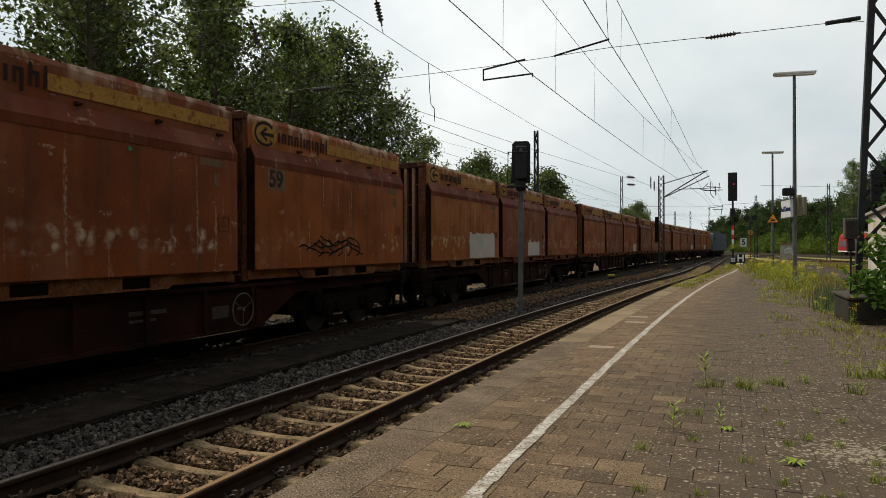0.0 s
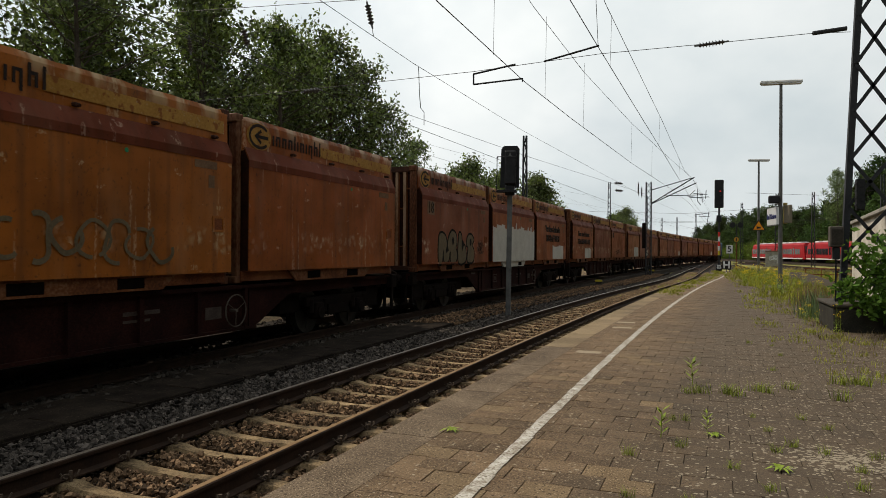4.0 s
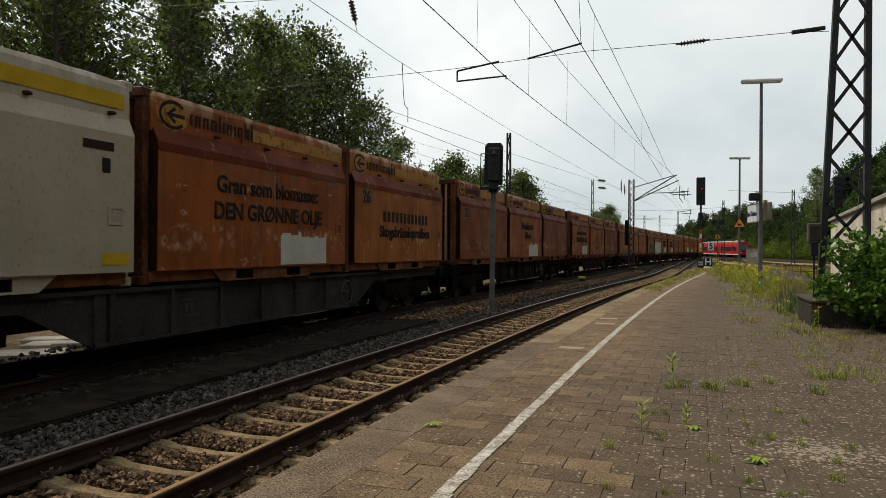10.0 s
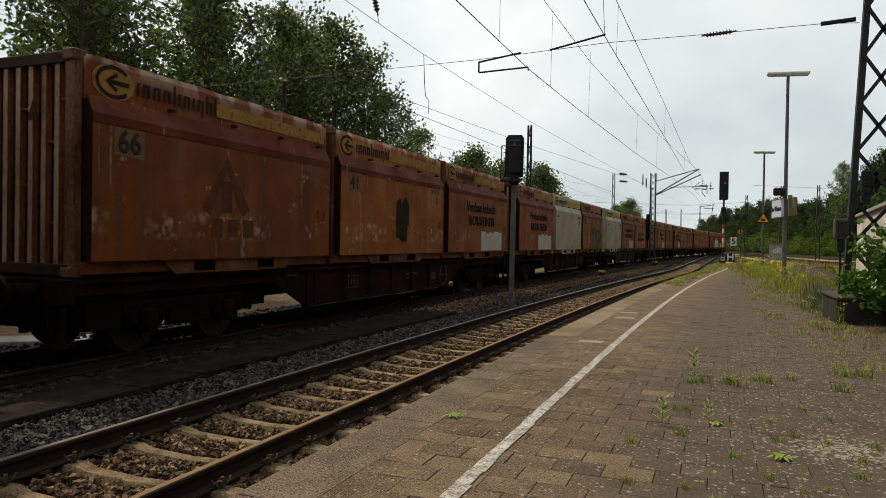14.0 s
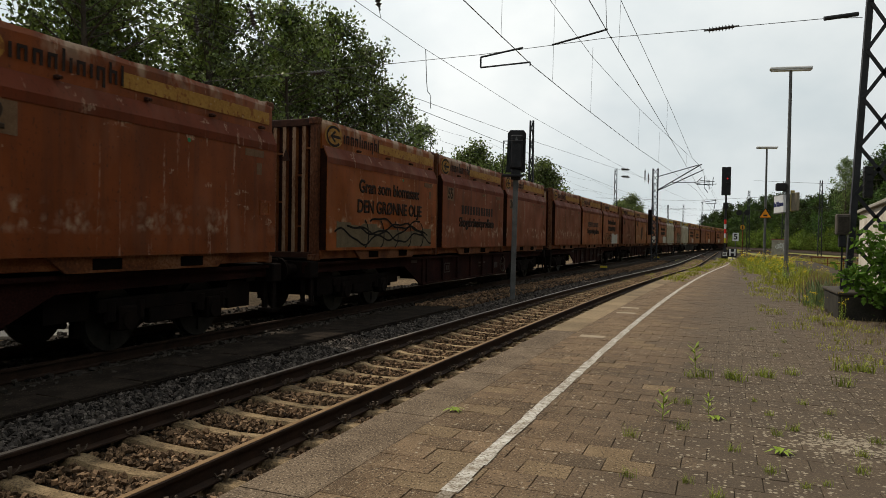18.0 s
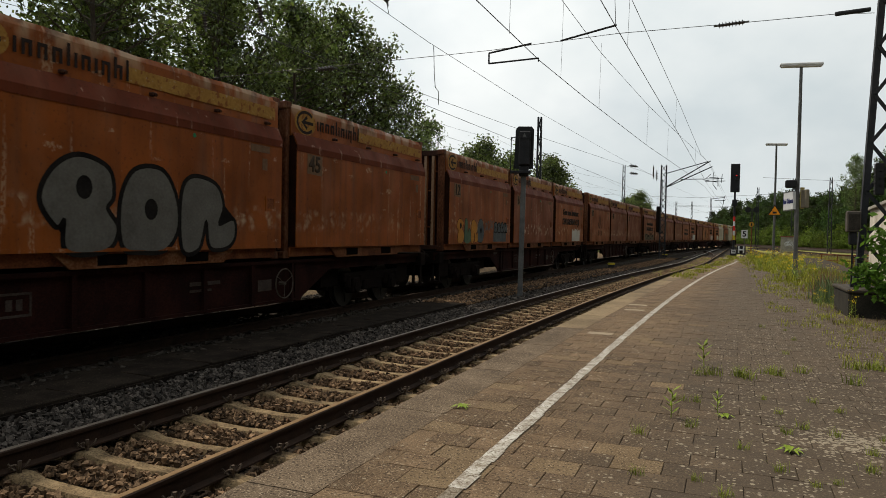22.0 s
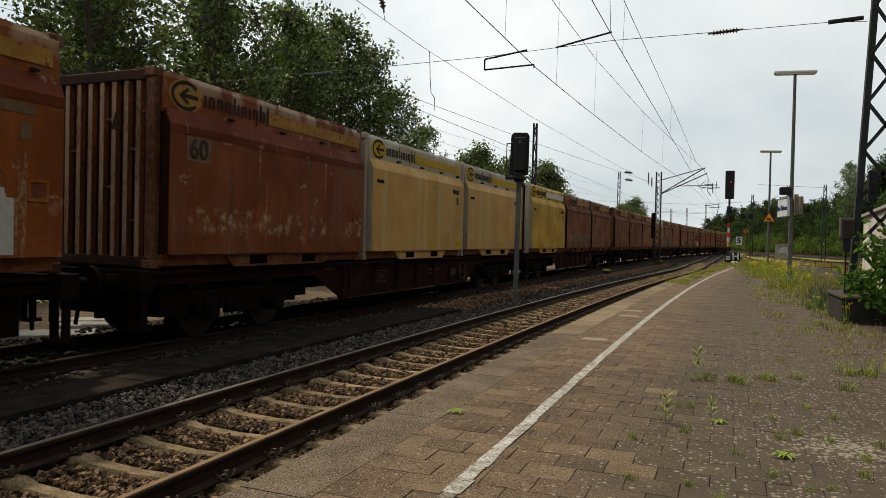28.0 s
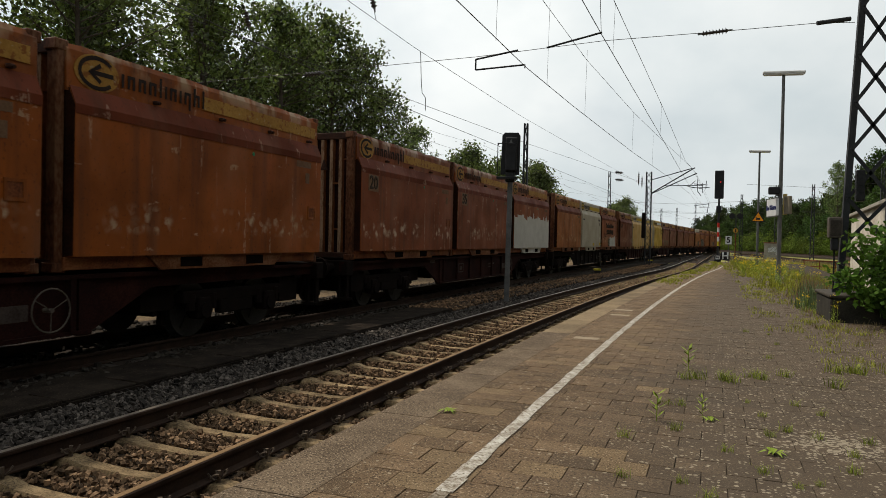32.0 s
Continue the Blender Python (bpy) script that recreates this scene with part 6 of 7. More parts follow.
# yellow-topped marker boxes between the tracks
for x, y in ((-5.75, 40.6), (-4.6, 66.0)):
    tb = thing("track_box", "black track-side box with yellow lid", "box", "track boxes", pose(x, y, -0.42, 0, 0, 10) @ Matrix.Scale(0.78, 4))
    part("case", box(-0.22, 0.22, -0.2, 0.2, 0, 0.30, bevel=0.02), BLACK, tb)
    part("lid", box(-0.26, 0.26, -0.22, 0.22, 0.30, 0.44, bevel=0.02), YELENAMEL, tb, "yellow lid")

# ---- overhead line ----
def wire(name, pts, r, label, sag=0.0):
    full = []
    for a, b in zip(pts, pts[1:]):
        n = 8 if sag else 1
        for k in range(n):
            t = k / n
            p = Vector(a).lerp(Vector(b), t)
            p.z -= sag * 4 * t * (1 - t)
            full.append(p)
    full.append(Vector(pts[-1]))
    bm = bmesh.new()
    rings = []
    for i, p in enumerate(full):
        d = (full[min(i + 1, len(full) - 1)] - full[max(i - 1, 0)]).normalized()
        u = d.orthogonal().normalized() if abs(d.z) > 0.9 else d.cross(Vector((0, 0, 1))).normalized()
        w = d.cross(u)
        rings.append([bm.verts.new(p + (u * math.cos(c) + w * math.sin(c)) * r) for c in (0, 1.2566, 2.5133, 3.7699, 5.0265)])
    for a, b in zip(rings, rings[1:]):
        for i in range(5):
            bm.faces.new((a[i], a[(i + 1) % 5], b[(i + 1) % 5], b[i]))
    me = bpy.data.meshes.new(name)
    bm.to_mesh(me)
    bm.free()
    me.materials.append(WIRE)
    ob = new(name, me)
    return tagged(ob, label, "wire", "overhead wires", "structure")


ML = (2.70, 16.15, 5.98)
CW = "thin dark overhead contact wire"
MW = "thin dark carrying wire of the overhead line"
wire("contact_wire", [(-4.0, -6, 5.4), (-3.97, 10.3, 5.4), (-3.9, 15.5, 5.36), (-3.72, 20.5, 5.4), (-3.07, 31.6, 5.4), (-2.1, 45, 5.45), (-1.25, 60, 5.5), (0.6, 120, 5.5)], 0.009, CW)
wire("contact_wire", [(-2.9, -6, 6.4), (-2.25, 15.5, 5.99), (-1.73, 30, 5.69), (-1.0, 60, 5.6), (1.0, 120, 5.6)], 0.009, CW)
wire("carrying_wire", [(-4.1, -6, 7.9), (-4.0, 16.8, 7.5), (-3.85, 23.5, 7.5), (-3.1, 32, 7.2), (-2.2, 40, 6.95), (-1.05, 60, 7.5), (0.7, 120, 7.4)], 0.008, MW)
wire("carrying_wire", [(-2.7, -6, 7.9), (-2.2, 16.5, 7.2), (-1.75, 29.5, 6.95), (-1.25, 45, 6.5), (-0.9, 60, 7.3), (1.1, 120, 7.2)], 0.008, MW)
tpts = [TRAIN.at(s) for s in (-8, 15.5, 49, 84, 118, 152)]
wire("contact_wire", [(x + 0.25 * (-1) ** i, y, 5.45) for i, (x, y, h) in enumerate(tpts)], 0.009, CW)
wire("carrying_wire", [(-8.6, -6, 7.6), (-8.57, 14.6, 7.4), (-8.66, 20.2, 7.4), (-8.4, 33, 7.4), (-7.7, 50, 7.5), (-5.6, 84, 7.4), (-1.5, 130, 7.4)], 0.008, MW)
wire("feeder_wire", [(-11.6, 2, 6.0), (-9.34, 20.3, 6.0), (-7.9, 32.5, 6.0), (-4.6, 60, 6.3)], 0.008, "thin feeder wire crossing above the train")
for dx, z in ((-4.2, 6.6), (-7.5, 8.3), (-7.7, 7.1)):
    wire("feeder_wire", [(x + dx, y, z) for x, y, h in tpts], 0.007, "thin feeder wire over the far tracks", 0.5)
# droppers
for (x, y, z0, z1) in ((-4.0, 13.4, 5.4, 7.5), (-3.85, 17.5, 5.4, 7.45), (-3.62, 22.0, 5.4, 7.4), (-3.1, 31.6, 5.4, 7.15), (-2.65, 37.5, 5.43, 7.0), (-2.2, 17.2, 5.95, 7.15), (-1.78, 29.0, 5.72, 6.95), (-1.4, 40.5, 5.65, 6.6)):
    wire("dropper_wire", [(x, y, z0), (x + 0.03, y, z1)], 0.004, "thin vertical dropper wire")
wire("jumper_cable", [(-8.66, 20.7, 7.4), (-8.64, 20.75, 6.5), (-8.62, 20.8, 6.1), (-8.50, 20.8, 5.95), (-8.52, 20.85, 5.55)], 0.012, "loose looping jumper cable")
# cross-span rope with steady arms
wire("span_rope", [(-16.0, 15.5, 5.5), (-7.7, 15.5, 5.63), (-5.1, 15.5, 5.68), (-2.2, 15.6, 5.85), (0.08, 15.7, 5.88), (2.0, 16.0, 5.98), ML], 0.007, "span rope across the tracks")
wire("span_rope", [(-16.0, 15.5, 8.2), (-7.9, 15.5, 7.7), (-7.69, 15.5, 6.77)], 0.008, "upper span rope")
wire("span_rope", [(-9.4, 15.5, 9.4), (-2.6, 15.6, 9.6), (2.75, 16.1, 9.9)], 0.008, "upper span rope")


def insulator(a, b, n, r, label="ribbed dark brown insulator in the overhead line"):
    ins = thing("insulator", label, "insulator", "insulators")
    a, b = Vector(a), Vector(b)
    bm = rod(a, b, r * 0.45, seg=8)
    for k in range(n):
        p, q = a.lerp(b, (k + 0.25) / n), a.lerp(b, (k + 0.6) / n)
        add_rod(bm, p, q, r, r * 0.6, seg=10)
    part("shed", bm, INSUL, ins)
    bm = rod(a - (b - a) * 0.18, a, r * 0.3, seg=6)
    add_rod(bm, b, b + (b - a) * 0.18, r * 0.3, seg=6)
    part("end_fitting", bm, GALV, ins)
    return ins


insulator((-0.18, 15.7, 5.86), (0.32, 15.7, 5.89), 8, 0.065)
insulator((-7.86, 15.5, 7.55), (-7.74, 15.5, 7.05), 6, 0.08)
insulator((-9.65, 15.5, 5.55), (-9.2, 15.5, 5.56), 5, 0.07)
insulator((-11.5, 15.5, 7.3), (-11.4, 15.5, 6.9), 5, 0.08)
insulator((-13.3, 15.5, 7.3), (-13.25, 15.5, 6.9), 5, 0.08)
tube = thing("span_tube", "grey tube tensioner in the span rope", "fitting", m=I4)
part("tube", rod((2.0, 16.0, 5.98), (2.62, 16.12, 6.05), 0.045, seg=10), MASTM, tube)
for a, b, c in (((-5.1, 15.5, 5.62), (-4.1, 15.5, 5.76), (-3.93, 15.5, 5.42)), ((-3.45, 15.55, 5.78), (-2.23, 15.55, 6.02), None)):
    arm = thing("steady_arm", "dark steady arm holding a contact wire", "fitting", "steady arms")
    part("upper_tube", rod(a, b, 0.022, seg=8), MASTM, arm)
    if c:
        part("drop_bracket", rod(a, (a[0], a[1], a[2] - 0.24), 0.02, seg=8), MASTM, arm)
        part("lower_tube", rod((a[0], a[1], a[2] - 0.24), c, 0.02, seg=8), MASTM, arm)
        part("clamp", rod(c, (c[0], c[1], c[2] - 0.08), 0.014, seg=6), MASTM, arm)
wire("dropper_wire", [(-2.25, 15.55, 6.0), (-2.33, 15.55, 7.6), (-2.35, 15.6, 9.6)], 0.007, "thin hanger wire of the steady arm")

# cantilever mast at the end of the near track
cm = lattice_mast("lattice_mast", "lattice mast with a cantilever arm beside the goods train", pose(-4.44, 60, -0.45), 7.75, 0.42, 0.40, 0.30, 15, 0.09, 0.05, MASTM)
for a, b, r in (((0.2, 0, 7.1), (3.35, 0, 8.0), 0.035), ((0.2, 0, 6.0), (3.55, 0, 8.05), 0.045), ((0.2, 0, 5.95), (3.7, 0, 7.6), 0.04), ((1.3, 0, 6.6), (4.2, 0, 6.62), 0.03), ((3.2, 0, 6.62), (3.6, 0, 7.0), 0.025), ((3.0, 0, 6.55), (4.1, 0, 6.35), 0.025)):
    part("cantilever_tube", rod(a, b, r, seg=8), MASTM, cm)
part("cabinet_plate", box(-0.50, -0.22, -0.2, 0.2, 2.3, 4.4, bevel=0.03), UNDER, cm, "dark cabinet plate on the mast")
# further masts down the line
for x, y, h, w in ((-12.3, 49.5, 10.6, 0.35), (-16.5, 130, 15.0, 0.6), (-13.0, 170, 15.5, 0.6), (-11.0, 195, 11.5, 0.5), (-8.2, 225, 13.0, 0.5), (-3.0, 240, 15.0, 0.5), (6.2, 140, 11.5, 0.5), (11.2, 130, 12.3, 0.55), (16.0, 125, 12.0, 0.55), (24.5, 120, 14.0, 0.6)):
    lattice_mast("lattice_mast", "grey lattice mast of the overhead line far down the tracks", pose(x, y, -0.7), h, w, w * 0.6, w * 0.6, 9, 0.10, 0.06, MASTM)
for y, z, x0, x1 in ((130, 9.0, -20, 12), (150, 8.0, -18, 28), (180, 9.5, -20, 30), (120, 11.0, 6, 26)):
    wire("span_rope", [(x0, y, z), ((x0 + x1) / 2, y, z - 0.6), (x1, y, z + 0.2)], 0.02, "far span rope across the tracks")

for x, y, z in ((-6.83, 59.6, 7.25), (-6.79, 59.6, 6.64)):
    insulator((x - 0.25, y, z + 0.03), (x + 0.25, y, z - 0.03), 3, 0.15)
for x, z0, z1 in ((-5.25, 7.15, 6.35), (-4.98, 6.8, 6.15)):
    insulator((x, 59.8, z0), (x, 59.8, z1), 5, 0.085)
fit = thing("wire_fittings", "cluster of dark clamps and hangers at the cantilever's tip", "fitting")
for a, b in (((-1.3, 6.12), (0.25, 6.14)), ((-1.0, 6.45), (0.1, 6.35)), ((-0.69, 6.85), (-0.69, 5.85)), ((-0.33, 6.5), (-0.30, 5.7)), ((0.0, 6.7), (-0.05, 6.0)), ((-0.69, 5.85), (-0.4, 5.45))):
    part("clamp_rod", rod((a[0], 62, a[1]), (b[0], 62, b[1]), 0.028, seg=6), MASTM, fit)
fit = thing("wire_fittings", "dark cantilever tubes far down the line", "fitting")
for a, b in (((-1.6, 7.1), (0.5, 7.4)), ((-0.9, 6.9), (0.5, 6.9)), ((0.4, 7.5), (0.2, 6.0))):
    part("clamp_rod", rod((a[0], 110, a[1]), (b[0], 110, b[1]), 0.045, seg=6), MASTM, fit)


# ---- vegetation ----
def leaf_cloud(rng, centres, spread, count, size, up=0.3):
    """Small folded leaves scattered round the given centres."""
    k = rng.integers(0, len(centres), count)
    c = centres[k] + rng.normal(0, 1, (count, 3)) * spread
    n = rng.normal(0, 1, (count, 3)) + (0, 0, up)
    n /= np.linalg.norm(n, axis=1)[:, None]
    a = np.cross(n, rng.normal(0, 1, (count, 3)))
    a /= np.linalg.norm(a, axis=1)[:, None]
    b = np.cross(n, a)
    r = (size * rng.uniform(0.6, 1.25, count))[:, None]
    v = np.stack([c - a * r, c - b * r * 0.62, c + a * r, c + b * r * 0.62], 1).reshape(-1, 3)
    f = np.arange(count * 4).reshape(-1, 4)
    return v, f


def tree_meshes(name, h, radius, seed, leaf, count, mat, trunk_r, low=0.22, limbs=46, poplar=True, thick=0.12):
    rng = np.random.default_rng(seed)
    bm = bmesh.new()
    pts, lean = [], rng.uniform(-0.03, 0.03, 2)
    for i in range(9):
        t = i / 8
        pts.append(Vector((lean[0] * h * t + 0.12 * math.sin(5 * t + seed), lean[1] * h * t + 0.12 * math.cos(4 * t + seed), h * 0.96 * t)))
    for i in range(8):
        add_rod(bm, pts[i], pts[i + 1], trunk_r * (1 - i / 8.5), trunk_r * (1 - (i + 1) / 8.5), 8)
    tips = []
    for k in range(limbs):
        t = low + (0.97 - low) * (k + rng.random()) / limbs
        i = min(int(t * 8), 7)
        root = pts[i].lerp(pts[i + 1], t * 8 - i)
        prof = math.sin(math.pi * min(1, ((t - low) / (1 - low)) * 0.86 + 0.16)) ** 0.7
        ln = radius * prof * rng.uniform(0.65, 1.12)
        ang = rng.uniform(0, 6.28)
        rise = rng.uniform(0.5, 1.3) if poplar else rng.uniform(0.1, 0.6)
        d = Vector((math.cos(ang), math.sin(ang), rise)).normalized()
        end = root + d * ln + Vector((0, 0, -0.1 * ln))
        add_rod(bm, root, end, max(0.02, trunk_r * 0.38 * (1 - t)), 0.008, 5)
        for q in (0.4, 0.55, 0.7, 0.85, 1.0):
            p = root.lerp(end, q)
            tw = p + Vector((rng.normal(0, 0.11), rng.normal(0, 0.11), rng.normal(0.06, 0.09))) * radius
            if poplar:
                add_rod(bm, p, tw, 0.012, 0.005, 4)
            tips.append(tuple(tw))
            if rng.random() < 0.5:
                tips.append(tuple(p.lerp(tw, 0.5)))
    tips.append((pts[-1].x, pts[-1].y, pts[-1].z))
    trunk = bpy.data.meshes.new(name + "_trunk")
    bm.to_mesh(trunk)
    bm.free()
    trunk.materials.append(BARK)
    v, f = leaf_cloud(rng, np.array(tips), radius * thick, count, leaf, 0.3 if poplar else 0.8)
    crown = fill_mesh(name + "_crown", v, f, mat)
    return trunk, crown


def plant_tree(name, label, category, group, meshes, m):
    t = thing(name, label, category, group, m)
    share("trunk", meshes[0], t, I4)
    share("crown", meshes[1], t, I4)
    return t


POP = [tree_meshes("poplar", 15, 3.9, 11 + i, 0.122, 8600, LEAF, 0.24, 0.16, 84, True, 0.062) for i in range(4)]
MID = [tree_meshes("field_tree", 11, 3.6, 31 + i, 0.16, 8600, LEAF, 0.22, 0.14, 50, True, 0.11) for i in range(3)]
HIL = [tree_meshes("hill_tree", 12, 4.2, 51 + i, 0.27, 3000, LEAF2, 0.25, 0.12, 34, False, 0.11) for i in range(4)]
SCREEN = [tree_meshes("sky_screen_tree", 12, 4.2, 61 + i, 0.42, 1300, LEAF2, 0.25, 0.12, 34, False, 0.14) for i in range(2)]
BUS = [tree_meshes("shrub", 4, 2.6, 71 + i, 0.15, 2600, LEAF4, 0.08, 0.05, 30, False, 0.15) for i in range(3)]
rnd = random.Random(21)
for i, (x, y, h) in enumerate(((-23, 6, 15), (-21.8, 11.5, 15.5), (-25, 15, 15), (-22.0, 19.5, 15.2), (-26, 23, 16), (-22.3, 26.5, 15.6), (-25, 30, 16), (-22.4, 33.5, 15.4), (-24.5, 37, 15.2), (-22.6, 40, 16.4), (-23, 43.8, 15.6), (-23.2, 48.0, 13.6), (-22.4, 51.8, 11.2), (-27, 13, 14.5), (-27, 24.5, 15), (-26.5, 32, 15), (-26, 38.8, 14.6), (-25.5, 42.5, 14.8))):
    sc = h / 15
    plant_tree("poplar_tree", "tall dark green poplar with gaps in its crown behind the train", "tree", "poplars behind the tracks", POP[i % 4], pose(x, y, -0.5, 0, 0, rnd.uniform(0, 360)) @ Matrix.Scale(sc, 4))
for i, (x, y, h) in enumerate(((-24, 56, 8.2), (-23, 61, 8.0), (-23, 68, 11.2), (-24, 75, 10.4), (-23, 83, 11.8), (-24, 90, 9.5), (-22.6, 98, 12.8), (-23.5, 106, 11.2), (-23, 115, 9.5), (-26, 130, 8.5), (-30, 250, 15), (-30, 283, 19), (-32, 330, 17))):
    plant_tree("field_tree", "green broadleaf tree beyond the tracks", "tree", "trees beyond the tracks", MID[i % 3], pose(x, y, -0.5, 0, 0, rnd.uniform(0, 360)) @ Matrix.Scale(h / 11, 4))


# undergrowth beneath the poplars closes the view under the wagons
HED = [tree_meshes("hedge_shrub", 3.2, 2.0, 81 + i, 0.11, 2400, LEAF, 0.06, 0.03, 30, False, 0.16) for i in range(3)]
for i in range(62):
    s = -6 + 2.2 * i
    x, y, h = TRAIN.at(s, -9.6 + rnd.uniform(-0.8, 0.8))
    plant_tree("hedge_shrub", "dark green undergrowth shrub below the poplars", "shrub", "undergrowth behind the tracks", HED[i % 3], pose(x, y, -0.7, 0, 0, rnd.uniform(0, 360)) @ Matrix.Scale(rnd.uniform(0.75, 1.15), 4))


# wooded slope to the right of the line
def slope_top(r):
    return float(np.interp(r, (-0.03, 0.002, 0.033, 0.0677, 0.1075, 0.14, 0.156, 0.172, 0.19, 0.213, 0.30), (6.0, 8.6, 11.2, 12.6, 12.6, 13.2, 14.2, 17.0, 21.5, 24.0, 27.0)))


def clear_of_track(r, D, gap):
    """Keeps the woods beyond the far track."""
    return max(D, (gap + 52.4) / (0.977 * r + 0.213))


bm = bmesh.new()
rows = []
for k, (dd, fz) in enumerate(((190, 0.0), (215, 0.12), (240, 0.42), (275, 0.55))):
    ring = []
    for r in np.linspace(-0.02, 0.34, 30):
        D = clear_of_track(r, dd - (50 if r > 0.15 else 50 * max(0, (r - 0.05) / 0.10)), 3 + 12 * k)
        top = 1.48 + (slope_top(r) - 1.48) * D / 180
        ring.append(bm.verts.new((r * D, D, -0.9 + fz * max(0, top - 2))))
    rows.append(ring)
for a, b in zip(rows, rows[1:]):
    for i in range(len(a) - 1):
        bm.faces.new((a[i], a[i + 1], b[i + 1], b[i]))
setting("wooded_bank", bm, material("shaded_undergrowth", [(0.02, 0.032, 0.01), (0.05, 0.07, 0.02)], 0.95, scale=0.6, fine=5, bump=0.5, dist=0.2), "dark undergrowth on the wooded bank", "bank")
i = 0
for r in np.linspace(-0.012, 0.30, 36):
    for k, (dd, ft) in enumerate(((205, 0.62), (225, 0.84), (246, 1.0))):
        rr = r + rnd.uniform(-0.004, 0.004)
        D = clear_of_track(rr, dd - (50 if rr > 0.15 else 50 * max(0, (rr - 0.05) / 0.10)) + rnd.uniform(-5, 5), 8 + 8 * k)
        top = 1.48 + (slope_top(rr) * rnd.uniform(0.90, 1.03) - 1.48) * D / 180 * ft
        h = min(top + 0.8, rnd.uniform(10, 13.5))
        plant_tree("woodland_tree", "dense green woodland tree on the bank", "tree", "trees on the wooded bank", HIL[i % 4], pose(rr * D, D, top - h, 0, 0, rnd.uniform(0, 360)) @ Matrix.Scale(h / 12, 4))
        i += 1
for r in np.linspace(0.015, 0.30, 44):
    D = 196 - (50 if r > 0.15 else 50 * max(0, (r - 0.05) / 0.10)) + rnd.uniform(-4, 4)
    if r > 0.10:
        D = max(D, 0.5 * (150 + D) + 14) - 14
    plant_tree("shrub", "bright green shrub at the foot of the bank", "shrub", "shrubs below the bank", BUS[i % 3], pose(r * clear_of_track(r, D, 5) + 1, clear_of_track(r, D, 5) + 3, -0.8, 0, 0, rnd.uniform(0, 360)) @ Matrix.Scale(rnd.uniform(0.7, 1.35), 4))
    i += 1
# a slender dead-topped tree that stands above the bank
plant_tree("woodland_tree", "thin tree rising above the wooded bank", "tree", "trees on the wooded bank", POP[2], pose(24.5, 158, 3.5, 0, 0, 40) @ Matrix.Scale(1.0, 4))
# unseen woods added beside and behind the viewpoint to block low sky light
for y in range(-70, 120, 9):
    for x in (27, 35):
        xx = x + rnd.uniform(-2, 2) + max(0, y - 30) * 0.16
        plant_tree("woodland_tree", "dense green woodland tree on the bank", "tree", "trees on the wooded bank", SCREEN[i % 2], pose(xx, y + rnd.uniform(-2, 2), -0.8 + (x - 27) * 0.5, 0, 0, rnd.uniform(0, 360)) @ Matrix.Scale(rnd.uniform(1.75, 2.1), 4))
        i += 1


# ---- grasses and weeds ----
def blades(rng, pos, height, width, lean=0.5):
    """One bent tapering blade for every position."""
    n = len(pos)
    a = rng.uniform(0, 6.28, n)
    side = np.stack([np.cos(a), np.sin(a), np.zeros(n)], 1)
    d = np.stack([-np.sin(a), np.cos(a), np.zeros(n)], 1)
    h = height * rng.uniform(0.45, 1.2, n)
    l = lean * rng.uniform(0.1, 1.0, n) * h
    w = width * rng.uniform(0.6, 1.3, n)
    up = np.array((0, 0, 1.0))
    p1 = pos + d * (l * 0.3)[:, None] + up * (h * 0.6)[:, None]
    p2 = pos + d * l[:, None] + up * (h * 0.95)[:, None]
    v = np.stack([pos - side * w[:, None], pos + side * w[:, None], p1 + side * w[:, None] * 0.7, p1 - side * w[:, None] * 0.7, p2], 1).reshape(-1, 3)
    base = np.arange(n)[:, None] * 5
    quads = (base + np.array((0, 1, 2, 3))).tolist()
    tris = (base + np.array((3, 2, 4))).tolist()
    return v, quads + tris


def grass_mesh(name, rng, pos, height, width, mat, lean=0.5):
    v, f = blades(rng, pos, height, width, lean)
    me = bpy.data.meshes.new(name)
    me.from_pydata(v.tolist(), [], f)
    me.update()
    me.materials.append(mat)
    return me


TUFT = []
for k in range(5):
    rng = np.random.default_rng(200 + k)
    n = 46
    pos = np.column_stack([rng.normal(0, 0.045, n), rng.normal(0, 0.045, n), np.zeros(n)])
    TUFT.append(grass_mesh("tuft", rng, pos, 0.13, 0.0035, TUFTM, 1.25))


def mk_rosette():
    bm = bmesh.new()
    for k in range(11):
        a = k * 2.4
        ln = 0.16 + 0.05 * math.sin(k * 3)
        d, s_ = Vector((math.cos(a), math.sin(a), 0)), Vector((-math.sin(a), math.cos(a), 0))
        p = [Vector((0, 0, 0.005)), d * ln * 0.5 + Vector((0, 0, 0.05)), d * ln + Vector((0, 0, 0.02))]
        w = 0.022
        vs = [bm.verts.new(c) for c in (p[0], p[1] + s_ * w, p[2], p[1] - s_ * w)]
        bm.faces.new(vs)
    return bm


WEEDG = material("bright_weed_leaf", [(0.13, 0.19, 0.018), (0.25, 0.31, 0.04)], 0.6, scale=6, fine=40, bump=0)
ROSETTE = cached("rosette", mk_rosette, WEEDG)


def mk_stalk():
    bm = rod((0, 0, 0), (0.01, 0, 0.20), 0.004, seg=5)
    for k in range(14):
        z, a = 0.03 + 0.014 * k, k * 2.4
        d, s_ = Vector((math.cos(a), math.sin(a), 0.6)), Vector((-math.sin(a), math.cos(a), 0))
        ln = 0.085
        c = Vector((0.005, 0, z))
        bm.faces.new([bm.verts.new(q) for q in (c, c + d * ln * 0.5 + s_ * 0.012, c + d * ln, c + d * ln * 0.5 - s_ * 0.012)])
    return bm


